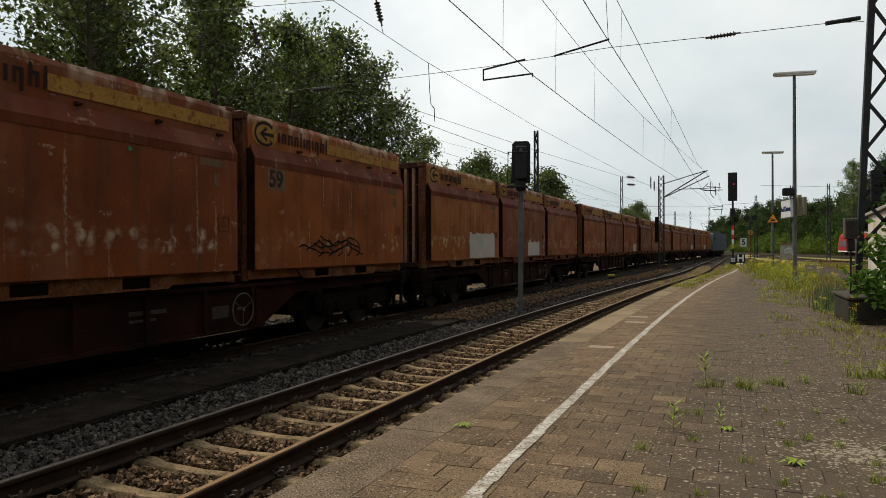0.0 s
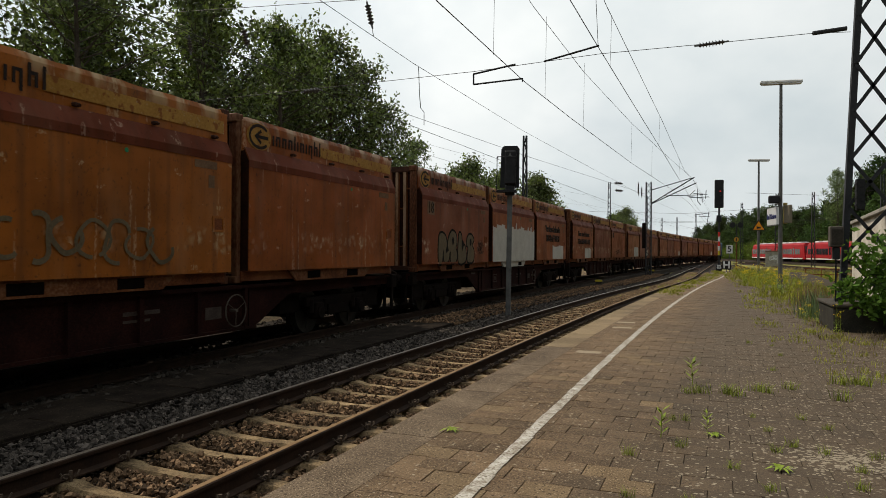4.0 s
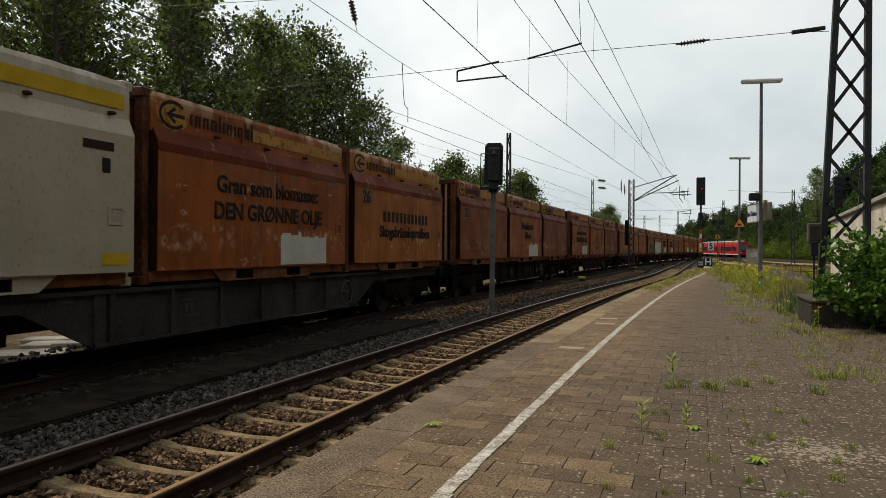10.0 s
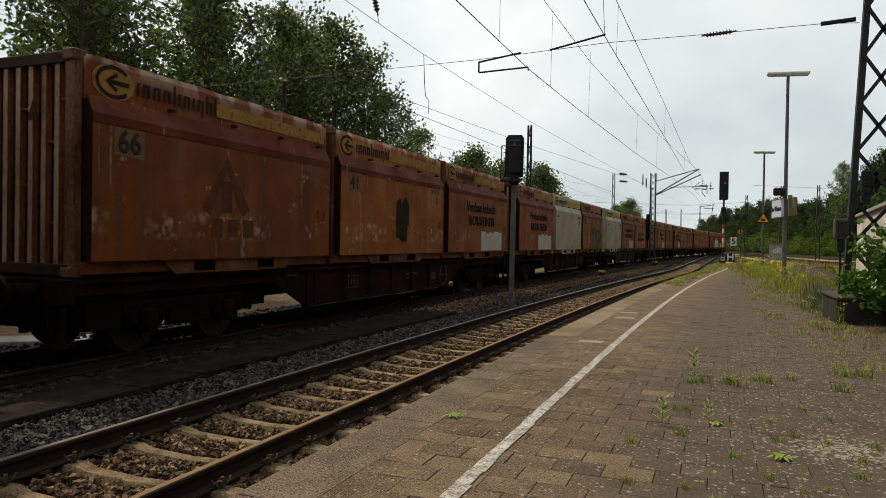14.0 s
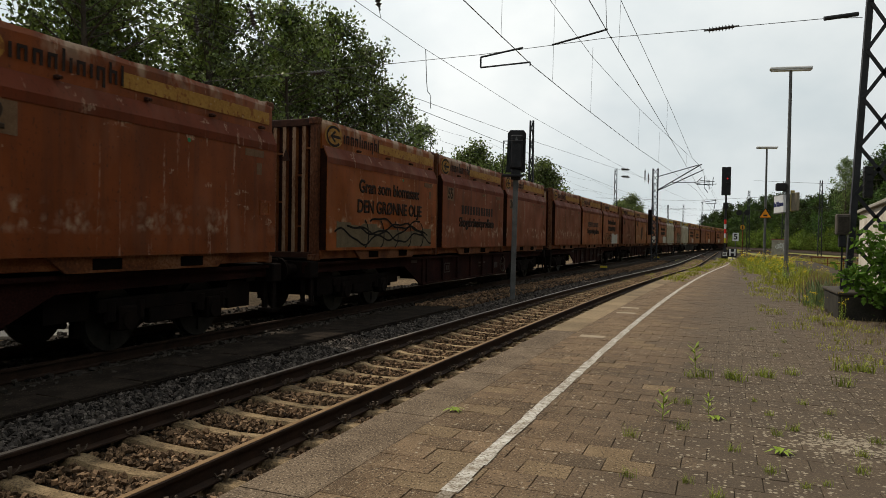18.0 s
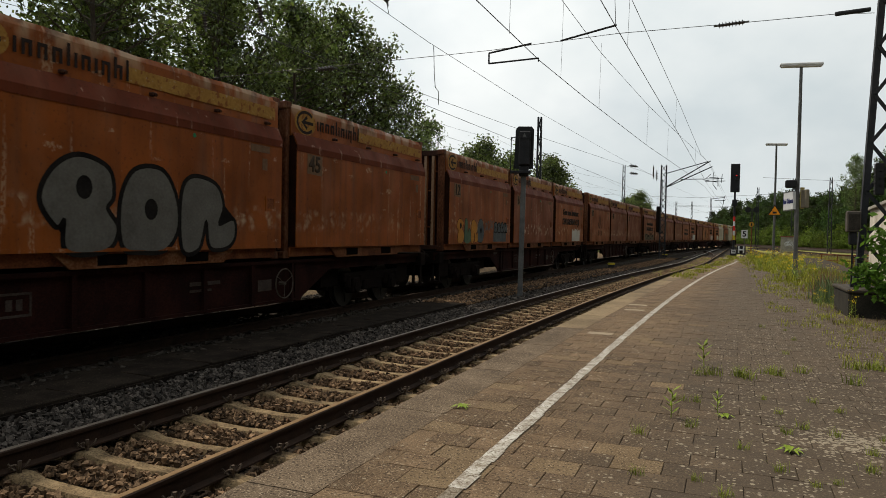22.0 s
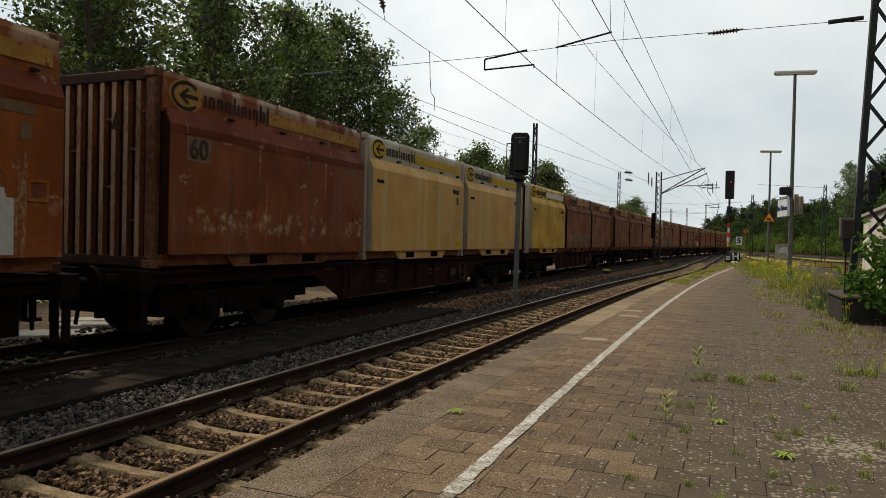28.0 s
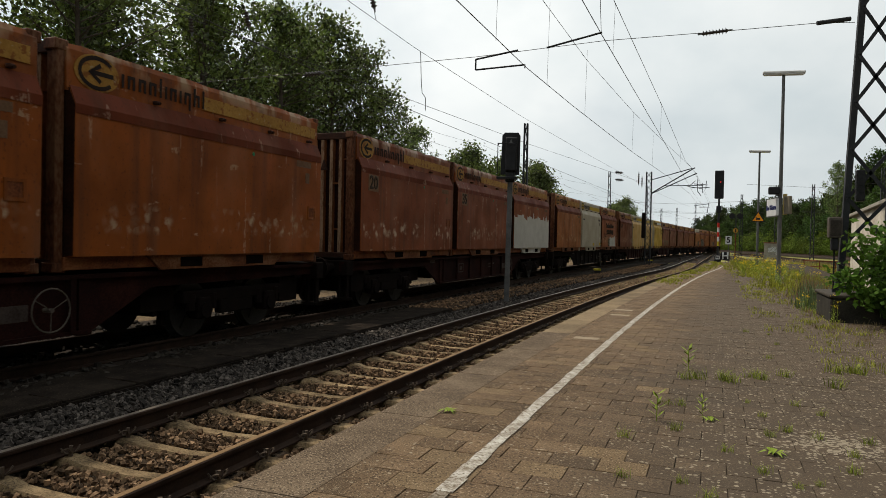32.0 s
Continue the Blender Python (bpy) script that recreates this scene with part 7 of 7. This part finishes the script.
STALK = cached("stalk", mk_stalk, WEEDG)
TUFTS = [(-0.19, 7.92), (-0.07, 7.97), (0.2, 8.02), (0.26, 7.96), (0.49, 8.32), (0.59, 8.28), (0.85, 8.57), (0.64, 12.63), (0.98, 12.42), (1.0, 11.27), (0.78, 9.84), (1.43, 9.11), (1.6, 9.19), (1.67, 9.13), (1.28, 8.13), (0.78, 7.05), (0.37, 6.98), (-0.19, 6.61), (-0.31, 6.61), (-0.2, 5.71), (-0.55, 5.35), (0.47, 6.48), (0.61, 6.04), (0.47, 5.84), (0.8, 5.9), (0.98, 5.51), (-0.47, 4.42), (-0.13, 4.46), (0.03, 4.26), (0.36, 4.86), (0.54, 4.65), (1.14, 5.9), (0.95, 6.74), (0.15, 5.28), (0.66, 4.75), (0.9, 5.1)]
for k, (x, y) in enumerate(TUFTS):
    size = rnd.uniform(0.7, 1.1) if 7.5 < y < 9.5 else rnd.uniform(0.3, 0.55)
    w = thing("weed_tuft", "small green grass tuft growing in a paving joint", "weed", "weeds in the paving", pose(x, y, 0, 0, 0, rnd.uniform(0, 360)) @ Matrix.Scale(size, 4))
    share("blade_clump", TUFT[k % 5], w, I4)
for x, y, sc, me, nm in ((-0.16, 8.45, 1.25, STALK, "leafy upright weed in a paving joint"), (-0.36, 5.95, 1.0, STALK, "leafy upright weed in a paving joint"), (-0.01, 6.26, 0.75, STALK, "leafy upright weed in a paving joint"), (0.46, 5.35, 0.62, ROSETTE, "flat green dandelion rosette on the paving"), (-2.0, 5.5, 0.55, ROSETTE, "small flat weed on the edge slab"), (0.05, 6.15, 0.5, ROSETTE, "small flat weed on the paving")):
    w = thing("weed", nm, "weed", "weeds in the paving", pose(x, y, 0, 0, 0, rnd.uniform(0, 360)) @ Matrix.Scale(sc, 4))
    share("foliage", me, w, I4)


def scatter(name, label, n, region, height, width, mat, seed, lean=0.5, z=0.0, clump=0.0, line=None, spread=0.07):
    """Blades in small clumps over a stretch of the plan: y from, to, x from, to; or along a line."""
    rng = np.random.default_rng(seed)
    pts = []
    while len(pts) < n:
        s, o = rng.uniform(*region[:2]), rng.uniform(*region[2:])
        dens = noise.noise(Vector((s * 0.45, o * 0.9, seed)))
        if dens < clump - rng.random() * 0.5:
            continue
        m = int(rng.integers(6, 16))
        x, y = line.at(s, o)[:2] if line else (o, s)
        for _ in range(m):
            pts.append((x + rng.normal(0, spread), y + rng.normal(0, spread), z))
    me = grass_mesh(name, rng, np.array(pts[:n]), height, width, mat, lean)
    return tagged(new(name, me), label, "grass", kind="stuff")


scatter("short_weeds", "low green weeds spreading over the platform", 1500, (13, 24, 1.0, 2.6), 0.085, 0.005, GRASS, 3, 0.9, 0, 0.25)
scatter("short_weeds", "low green weeds spreading over the platform", 900, (9, 15, 1.4, 3.2), 0.08, 0.004, GRASS, 5, 0.9, 0, 0.15)
scatter("straw_weeds", "dry straw-coloured grass on the platform", 1700, (10.5, 24, 1.9, 3.8), 0.10, 0.004, STRAW, 6, 0.7, 0, 0.15)
scatter("tall_weeds", "tall green weeds along the platform", 5200, (23, 60, 1.8, 4.6), 0.30, 0.009, GRASS, 8, 0.7, 0, 0.3)
scatter("low_weeds", "patchy green weeds on the platform", 4300, (20, 58, 1.1, 3.6), 0.14, 0.007, GRASS, 9, 0.8, 0, 0.1)
scatter("edge_weeds", "green weeds along the platform edge", 3200, (26, 62, 1.85, 2.7), 0.12, 0.007, GRASS, 12, 0.7, 0, 0.1, NEAR)
scatter("verge_grass", "long grass on the verge beside the platform", 16000, (24, 95, 3.6, 13.0), 0.35, 0.014, GRASS, 14, 0.5, -0.75, -0.2)
scatter("verge_straw", "dry straw grass on the verge", 16000, (22, 110, 3.4, 16.0), 0.42, 0.012, STRAW, 15, 0.5, -0.75, -0.1)
scatter("bed_weeds", "a few weeds between the rails", 900, (30, 70, -0.6, 1.6), 0.16, 0.006, GRASS, 16, 0.6, -0.46, 0.2, NEAR)


def mk_ragwort(seed):
    """Stem, leaves and blossom of a tall yellow weed."""
    rng = np.random.default_rng(seed)
    green, yel = bmesh.new(), bmesh.new()
    for st in range(4):
        bx, by = rng.normal(0, 0.06, 2)
        h = rng.uniform(0.55, 0.95)
        top = Vector((bx + rng.normal(0, 0.08), by + rng.normal(0, 0.08), h))
        add_rod(green, (bx, by, 0), top, 0.006, 0.003, 5)
        for k in range(12):
            t = 0.1 + 0.8 * k / 12
            c = Vector((bx, by, 0)).lerp(top, t)
            a = rng.uniform(0, 6.28)
            d, s_ = Vector((math.cos(a), math.sin(a), 0.3)), Vector((-math.sin(a), math.cos(a), 0))
            ln = 0.13 * (1.2 - t)
            green.faces.new([green.verts.new(q) for q in (c, c + d * ln * 0.5 + s_ * 0.02, c + d * ln, c + d * ln * 0.5 - s_ * 0.02)])
        for k in range(6):
            c = top + Vector((rng.normal(0, 0.06), rng.normal(0, 0.06), rng.normal(0, 0.03)))
            r = rng.uniform(0.012, 0.022)
            bmesh.ops.create_cone(yel, cap_ends=True, segments=6, radius1=r, radius2=r * 0.6, depth=0.012, matrix=Matrix.Translation(c))
    out = []
    for bm, nm, mat in ((green, "ragwort_stems", WEEDG), (yel, "ragwort_bloom", BLOOM)):
        me = bpy.data.meshes.new(nm)
        bm.to_mesh(me)
        bm.free()
        me.materials.append(mat)
        out.append(me)
    return out


RAG = [mk_ragwort(300 + k) for k in range(4)]
spots = [(rnd.uniform(26, 57), rnd.uniform(1.7, 4.0)) for _ in range(86)] + [(16.6, 1.95), (16.2, 2.15), (17.2, 2.1), (17.8, 2.0), (15.0, 2.3), (27, 2.5), (28.5, 2.6), (29.3, 2.4), (29.6, 2.9)]
for k, (s, o) in enumerate(spots):
    w = thing("ragwort", "tall weed with yellow blossom on the overgrown platform", "weed", "yellow-flowering weeds", pose(o, s, 0, 0, 0, rnd.uniform(0, 360)) @ Matrix.Scale(rnd.uniform(0.5, 0.9) * (0.6 if s < 19 else 1), 4))
    share("foliage", RAG[k % 4][0], w, I4)
    share("bloom", RAG[k % 4][1], w, I4, "yellow blossom")
# tall reed grass and a dry plume by the mast
rng = np.random.default_rng(77)
pos = np.column_stack([rng.normal(2.35, 0.16, 240), rng.normal(18.4, 0.3, 240), np.zeros(240)])
tagged(new("reed_grass", grass_mesh("reed_grass", rng, pos, 0.66, 0.009, material("blue_green_reed", [(0.08, 0.12, 0.05), (0.16, 0.21, 0.10)], 0.7, scale=3, fine=20, bump=0), 0.55)), "clump of tall blue-green reed grass beside the mast block", "grass")
pos = np.column_stack([rng.normal(2.75, 0.2, 330), rng.normal(21.5, 0.4, 330), np.zeros(330)])
tagged(new("dry_grass", grass_mesh("dry_grass", rng, pos, 0.72, 0.005, material("brown_seed_grass", [(0.15, 0.085, 0.055), (0.24, 0.15, 0.095)], 0.85, scale=3, fine=20, bump=0), 0.3)), "tall brown seeding grass behind the mast", "grass")

# the leafy bush at the mast
rng = np.random.default_rng(90)
bm = bmesh.new()
tips = []
for k in range(48):
    a, e = rng.uniform(0, 6.28), rng.uniform(0.35, 1.5)
    ln = rng.uniform(0.9, 1.95)
    root = Vector((rng.normal(0, 0.12), rng.normal(0, 0.12), 0))
    end = root + Vector((math.cos(a) * math.cos(e) * 0.75, math.sin(a) * math.cos(e) * 0.7, math.sin(e))) * ln
    add_rod(bm, root, end, 0.014, 0.005, 5)
    for q in (0.45, 0.6, 0.75, 0.9, 1.0):
        tips.append(root.lerp(end, q))
bush = thing("elder_bush", "leafy bright green bush growing beside the mast block", "bush", m=pose(3.50, 14.85, 0.1))
part("stem_cluster", bm, BARK, bush)
v, f = leaf_cloud(rng, np.array([tuple(t) for t in tips]), 0.12, 9500, 0.068, 0.8)
me = fill_mesh("leaves", v, f, LEAF3)
share("foliage", me, bush, I4)

# ---- building, hut, railing and further tracks on the right ----
ang = math.degrees(math.atan2(7.1 - 5.8, 41.5 - 27.0))
hs = thing("station_shed", "flat-roofed shed with stained peeling plaster walls", "building", m=pose(7.1, 41.5, -0.8, 0, 0, -ang))
part("wall", box(0, 0.3, -26, 0, 0, 3.80, bevel=0.01), PLASTER, hs, "stained plaster side wall")
part("wall", box(0.3, 8, -0.3, 0, 0, 3.80, bevel=0.01), PLASTER, hs)
part("wall", box(7.7, 8, -26, -0.3, 0, 3.80), PLASTER, hs)
part("roof", box(-0.15, 8.2, -26.2, 0.15, 3.80, 3.95, bevel=0.02), CONC, hs, "pale flat roof edge")
for y in (-4.2, -10.5):
    w = part("vent", rod((-0.04, y, 2.9), (0.02, y, 2.9), 0.22, seg=16), BLACK, hs, "round dark vent")
hut = thing("concrete_hut", "small grey concrete hut with scribbled front", "building", m=pose(9.3, 128, -0.75, 0, 0, -6))
part("wall", box(0, 2.5, 0, 2.2, 0, 2.55, bevel=0.03), CONC, hut)
part("roof", box(-0.1, 2.6, -0.1, 2.3, 2.55, 2.70, bevel=0.02), material("rusty_roof_sheet", [(0.14, 0.05, 0.03), (0.22, 0.09, 0.06)], 0.8, scale=3, fine=20), hut, "rusty red roof edge")
bm = bmesh.new()
rr = random.Random(5)
for k in range(7):
    cx, cz = 0.8 + 0.2 * k, 1.3 + rr.uniform(-0.4, 0.4)
    for q in range(6):
        a = q * 1.05
        add_rod(bm, (cx + 0.22 * math.cos(a), -0.01, cz + 0.35 * math.sin(a)), (cx + 0.22 * math.cos(a + 1.05), -0.01, cz + 0.35 * math.sin(a + 1.05)), 0.035, seg=4)
part("scribble", bm, SIGNW, hut, "pale sprayed scribble")
rl = thing("railing", "low rusty steel railing in the grass", "railing", m=pose(7.4, 62, -0.75))
for k in range(7):
    part("post", rod((k * 1.1, 0, 0), (k * 1.1, 0, 1.05), 0.035, seg=6), POST, rl)
part("rail", rod((-0.1, 0, 1.05), (6.8, 0, 1.05), 0.04, seg=6), POST, rl)
part("rail", rod((-0.1, 0, 0.6), (6.8, 0, 0.6), 0.03, seg=6), POST, rl)


def sweep_path(pts, prof):
    """A closed outline swept along plan points."""
    bm = bmesh.new()
    rings = []
    P = [Vector((*p, 0)) for p in pts]
    for i, p in enumerate(P):
        d = (P[min(i + 1, len(P) - 1)] - P[max(i - 1, 0)]).normalized()
        nrm = Vector((d.y, -d.x, 0))
        rings.append([bm.verts.new(p + nrm * o + Vector((0, 0, z))) for o, z in prof])
    k = len(prof)
    for a, b in zip(rings, rings[1:]):
        for i in range(k):
            bm.faces.new((a[i], a[(i + 1) % k], b[(i + 1) % k], b[i]))
    bm.faces.new(rings[0][::-1]), bm.faces.new(rings[-1])
    bmesh.ops.recalc_face_normals(bm, faces=bm.faces)
    return bm


def plain_track(pts, z, label):
    tr = thing("railway_track", label, "track", kind="structure")
    part("ballast", sweep_path(pts, [(-2.0, z - 0.5), (-1.6, z - 0.15), (1.6, z - 0.15), (2.0, z - 0.5)]), BALLAST, tr)
    for off in (-0.75, 0.75):
        part("rail", sweep_path(pts, [(off - 0.05, z - 0.16), (off + 0.05, z - 0.16), (off + 0.035, z), (off - 0.035, z)]), RAILSIDE, tr, "rusty rail")
    return tr


RED0, REDD = Vector((21.3, 148.5, 0)), Vector((-0.213, 0.977, 0)).normalized()


def red_at(q):
    p = RED0 + REDD * q
    return p.x, p.y


plain_track([red_at(q) for q in (-110, -60, 0, 60, 120, 260)], -0.22, "far curving track of the red railcar")
plain_track([(14.5, 20), (11.0, 40), (7.6, 62), (5.6, 85), (4.6, 110), (4.2, 140)], -0.52, "rusty siding in the grass beyond the platform")
plain_track([(24, 60), (17.5, 90), (13, 120), (9.5, 150), (7.5, 170)], -0.50, "rusty siding in the grass")
# diverging rails of the turnout beyond the platform
for off, pts in ((0, [(-2.22, 69), (-2.19, 72.6), (-2.24, 79), (-2.55, 86), (-3.11, 93.6)]), (0, [(-0.66, 64), (-0.58, 69), (-0.56, 74.5), (-0.74, 82.5), (-1.25, 89), (-1.9, 95.3)])):
    part("turnout_rail", sweep_path(pts, [(-0.05, RAIL_Z - 0.16), (0.05, RAIL_Z - 0.16), (0.035, RAIL_Z), (-0.035, RAIL_Z)]), RAILSIDE, near_track, "curved turnout rail")


# ---- red railcar and locomotive ----
def coach(cab, length=17.8):
    """One car of the railcar; cab: which end (+1, -1 or 0) carries a sloping nose."""
    c = thing("railcar", "bright red regional railcar with dark windows", "train", "cars of the red train")
    hl = length / 2
    prof = [(-1.32, 0.55), (1.32, 0.55), (1.38, 1.1), (1.38, 2.6), (1.26, 3.5), (0.9, 3.85), (-0.9, 3.85), (-1.26, 3.5), (-1.38, 2.6), (-1.38, 1.1)]
    bm = bmesh.new()
    ys = [-hl, -hl + 0.9, -hl + 2.0, hl - 2.0, hl - 0.9, hl]
    rings = []
    for i, y in enumerate(ys):
        ring = []
        end = (i == 0 and cab < 0) or (i == 5 and cab > 0)
        near_end = (i == 1 and cab < 0) or (i == 4 and cab > 0)
        for x, z in prof:
            k, zz, yy = 1.0, z, y
            if end:
                k = 0.86
                yy = y - math.copysign(0.75 * max(0, z - 1.6) / 2.2, y)
            elif near_end:
                k = 0.96
                yy = y - math.copysign(0.35 * max(0, z - 1.6) / 2.2, y)
            ring.append(bm.verts.new((x * k, yy, zz)))
        rings.append(ring)
    n = len(prof)
    for a, b in zip(rings, rings[1:]):
        for i in range(n):
            bm.faces.new((a[i], a[(i + 1) % n], b[(i + 1) % n], b[i]))
    bm.faces.new(rings[0][::-1]), bm.faces.new(rings[-1])
    bmesh.ops.recalc_face_normals(bm, faces=bm.faces)
    part("body", bm, REDTRAIN, c)
    for sx in (-1, 1):
        x0, x1 = sorted((sx * 1.375, sx * 1.40))
        y = -hl + 2.2
        k = 0
        while y < hl - 2.2:
            w = 1.25
            if k in (2, 7):
                part("door", box(x0, x1 + 0.0, y, y + 1.3, 0.75, 3.05, bevel=0.0), REDTRAIN, c, "red sliding door")
                part("door_window", box(*sorted((sx * 1.40, sx * 1.41)), y + 0.2, y + 1.1, 1.5, 2.85), WINDOWM, c)
                y += 1.5
            else:
                part("window", box(x0, x1, y, y + w, 1.55, 2.65), WINDOWM, c)
                y += 1.42
            k += 1
        part("skirt_stripe", box(x0, x1, -hl + 0.6, hl - 0.6, 0.60, 0.82), LIGHTGREY, c, "pale lower stripe")
    if cab:
        bm = bmesh.new()
        vs = []
        for x, z in ((-1.02, 1.75), (1.02, 1.75), (0.92, 3.2), (-0.92, 3.2)):
            yy = cab * (hl + 0.03 - 0.75 * max(0, z - 1.6) / 2.2)
            vs.append(bm.verts.new((x, yy, z)))
        bm.faces.new(vs)
        part("windscreen", bm, WINDOWM, c, "dark windscreen")
        for x in (-0.85, 0.85):
            part("headlight", rod((x, cab * (hl - 0.05), 1.25), (x, cab * (hl + 0.03), 1.25), 0.13, seg=12), SIGNW, c)
    for y in (-4.5, 0.5, 4.8):
        part("roof_unit", box(-0.8, 0.8, y - 1.2, y + 1.2, 3.82, 4.12, bevel=0.08), LIGHTGREY, c, "grey roof unit")
    for y in (-hl + 3.0, hl - 3.0):
        b = part("bogie", box(-1.1, 1.1, y - 1.4, y + 1.4, 0.35, 0.75, bevel=0.05), UNDER, c)
        for dy in (-0.95, 0.95):
            part("wheel", rod((-0.8, y + dy, 0.42), (0.8, y + dy, 0.42), 0.42, seg=16), WHEELM, b)
    return c


RED_CARS = [(coach(1), 9.0), (coach(-1), 27.0), (coach(1), 45.6), (coach(-1), 63.6)]     # metres behind the front


def red_front(t):
    return 6.9 + 11.15 * (t - 0.7)


def locomotive():
    c = thing("locomotive", "blue-grey electric locomotive at the head of the goods train", "locomotive")
    bm = bmesh.new()
    prof = [(-9.4, 1.0), (9.4, 1.0), (9.4, 2.2), (8.9, 3.75), (8.2, 3.95), (-8.2, 3.95), (-8.9, 3.75), (-9.4, 2.2)]
    a = [bm.verts.new((-1.48, y, z)) for y, z in prof]
    b = [bm.verts.new((1.48, y, z)) for y, z in prof]
    for i in range(8):
        bm.faces.new((a[i], a[(i + 1) % 8], b[(i + 1) % 8], b[i]))
    bm.faces.new(a[::-1]), bm.faces.new(b)
    bmesh.ops.recalc_face_normals(bm, faces=bm.faces)
    bmesh.ops.bevel(bm, geom=list(bm.edges), offset=0.08, segments=2, affect="EDGES")
    part("body", bm, LOCOBLUE, c)
    for sy in (-1, 1):
        bm = bmesh.new()
        vs = [bm.verts.new(v) for v in ((-1.2, sy * 9.30, 2.55), (1.2, sy * 9.30, 2.55), (1.15, sy * 9.0, 3.5), (-1.15, sy * 9.0, 3.5))]
        bm.faces.new(vs)
        part("windscreen", bm, WINDOWM, c)
        for sx in (-1, 1):
            x0, x1 = sorted((sx * 1.47, sx * 1.50))
            part("cab_window", box(x0, x1, sy * 8.0 - 0.45, sy * 8.0 + 0.45, 2.5, 3.3), WINDOWM, c)
            part("buffer", rod((sx * 0.875, sy * 9.4, 1.0), (sx * 0.875, sy * 10.0, 1.0), 0.16, seg=12), UNDER, c)
        part("bogie", box(-1.2, 1.2, sy * 5.0 - 2.2, sy * 5.0 + 2.2, 0.3, 1.0, bevel=0.06), UNDER, c)
        for dy in (-1.3, 1.3):
            part("wheel", rod((-0.8, sy * 5 + dy, 0.6), (0.8, sy * 5 + dy, 0.6), 0.6, seg=18), WHEELM, c)
        part("roof_box", box(-0.9, 0.9, sy * 3.2 - 1.2, sy * 3.2 + 1.2, 3.95, 4.2, bevel=0.05), MASTM, c)
        pb = bmesh.new()
        add_rod(pb, (-0.5, sy * 6.2, 4.0), (-0.3, sy * 7.2, 4.55), 0.03, seg=6)
        add_rod(pb, (0.5, sy * 6.2, 4.0), (0.3, sy * 7.2, 4.55), 0.03, seg=6)
        add_rod(pb, (-0.3, sy * 7.2, 4.55), (-0.8, sy * 6.0, 5.55 if sy < 0 else 4.65), 0.025, seg=6)
        add_rod(pb, (0.3, sy * 7.2, 4.55), (0.8, sy * 6.0, 5.55 if sy < 0 else 4.65), 0.025, seg=6)
        add_rod(pb, (-0.9, sy * 6.0, 5.57 if sy < 0 else 4.67), (0.9, sy * 6.0, 5.57 if sy < 0 else 4.67), 0.03, seg=6)
        part("pantograph", pb, MASTM, c, "raised pantograph" if sy < 0 else "folded pantograph")
    part("underbody", box(-1.2, 1.2, -2.5, 2.5, 0.35, 1.0, bevel=0.05), UNDER, c)
    return c


MOVERS.append((locomotive(), U0 + 4 * W_LEN + 19.9 + 10.1, RAIL_Z))


# ---- what moves ----
def motions():
    times = [i * 0.8 for i in range(41)]
    for ob, u, z in MOVERS:
        walk(ob, [(t, TRAIN.spot(u + travelled(t), 0, z)) for t in times])
    turn = math.degrees(math.atan2(-REDD.x, REDD.y))
    for ob, back in RED_CARS:
        walk(ob, [(t, pose(*red_at(red_front(t) - back), -0.22, 0, 0, turn)) for t in (0.0, 8.0, 16.0, 24.0, 32.0)])
    # all wheelsets roll alike: they share one set of turns
    first = WHEELSETS[0]
    walk(first, [(i / FPS, pose(0, 0, 0, -math.degrees(travelled(i / FPS) / WR))) for i in range(961)])
    for ws in WHEELSETS[1:]:
        ws.rotation_mode = "QUATERNION"
        ws.animation_data_create()
        ws.animation_data.action = first.animation_data.action
        ws.animation_data.action_slot = first.animation_data.action_slot


motions()
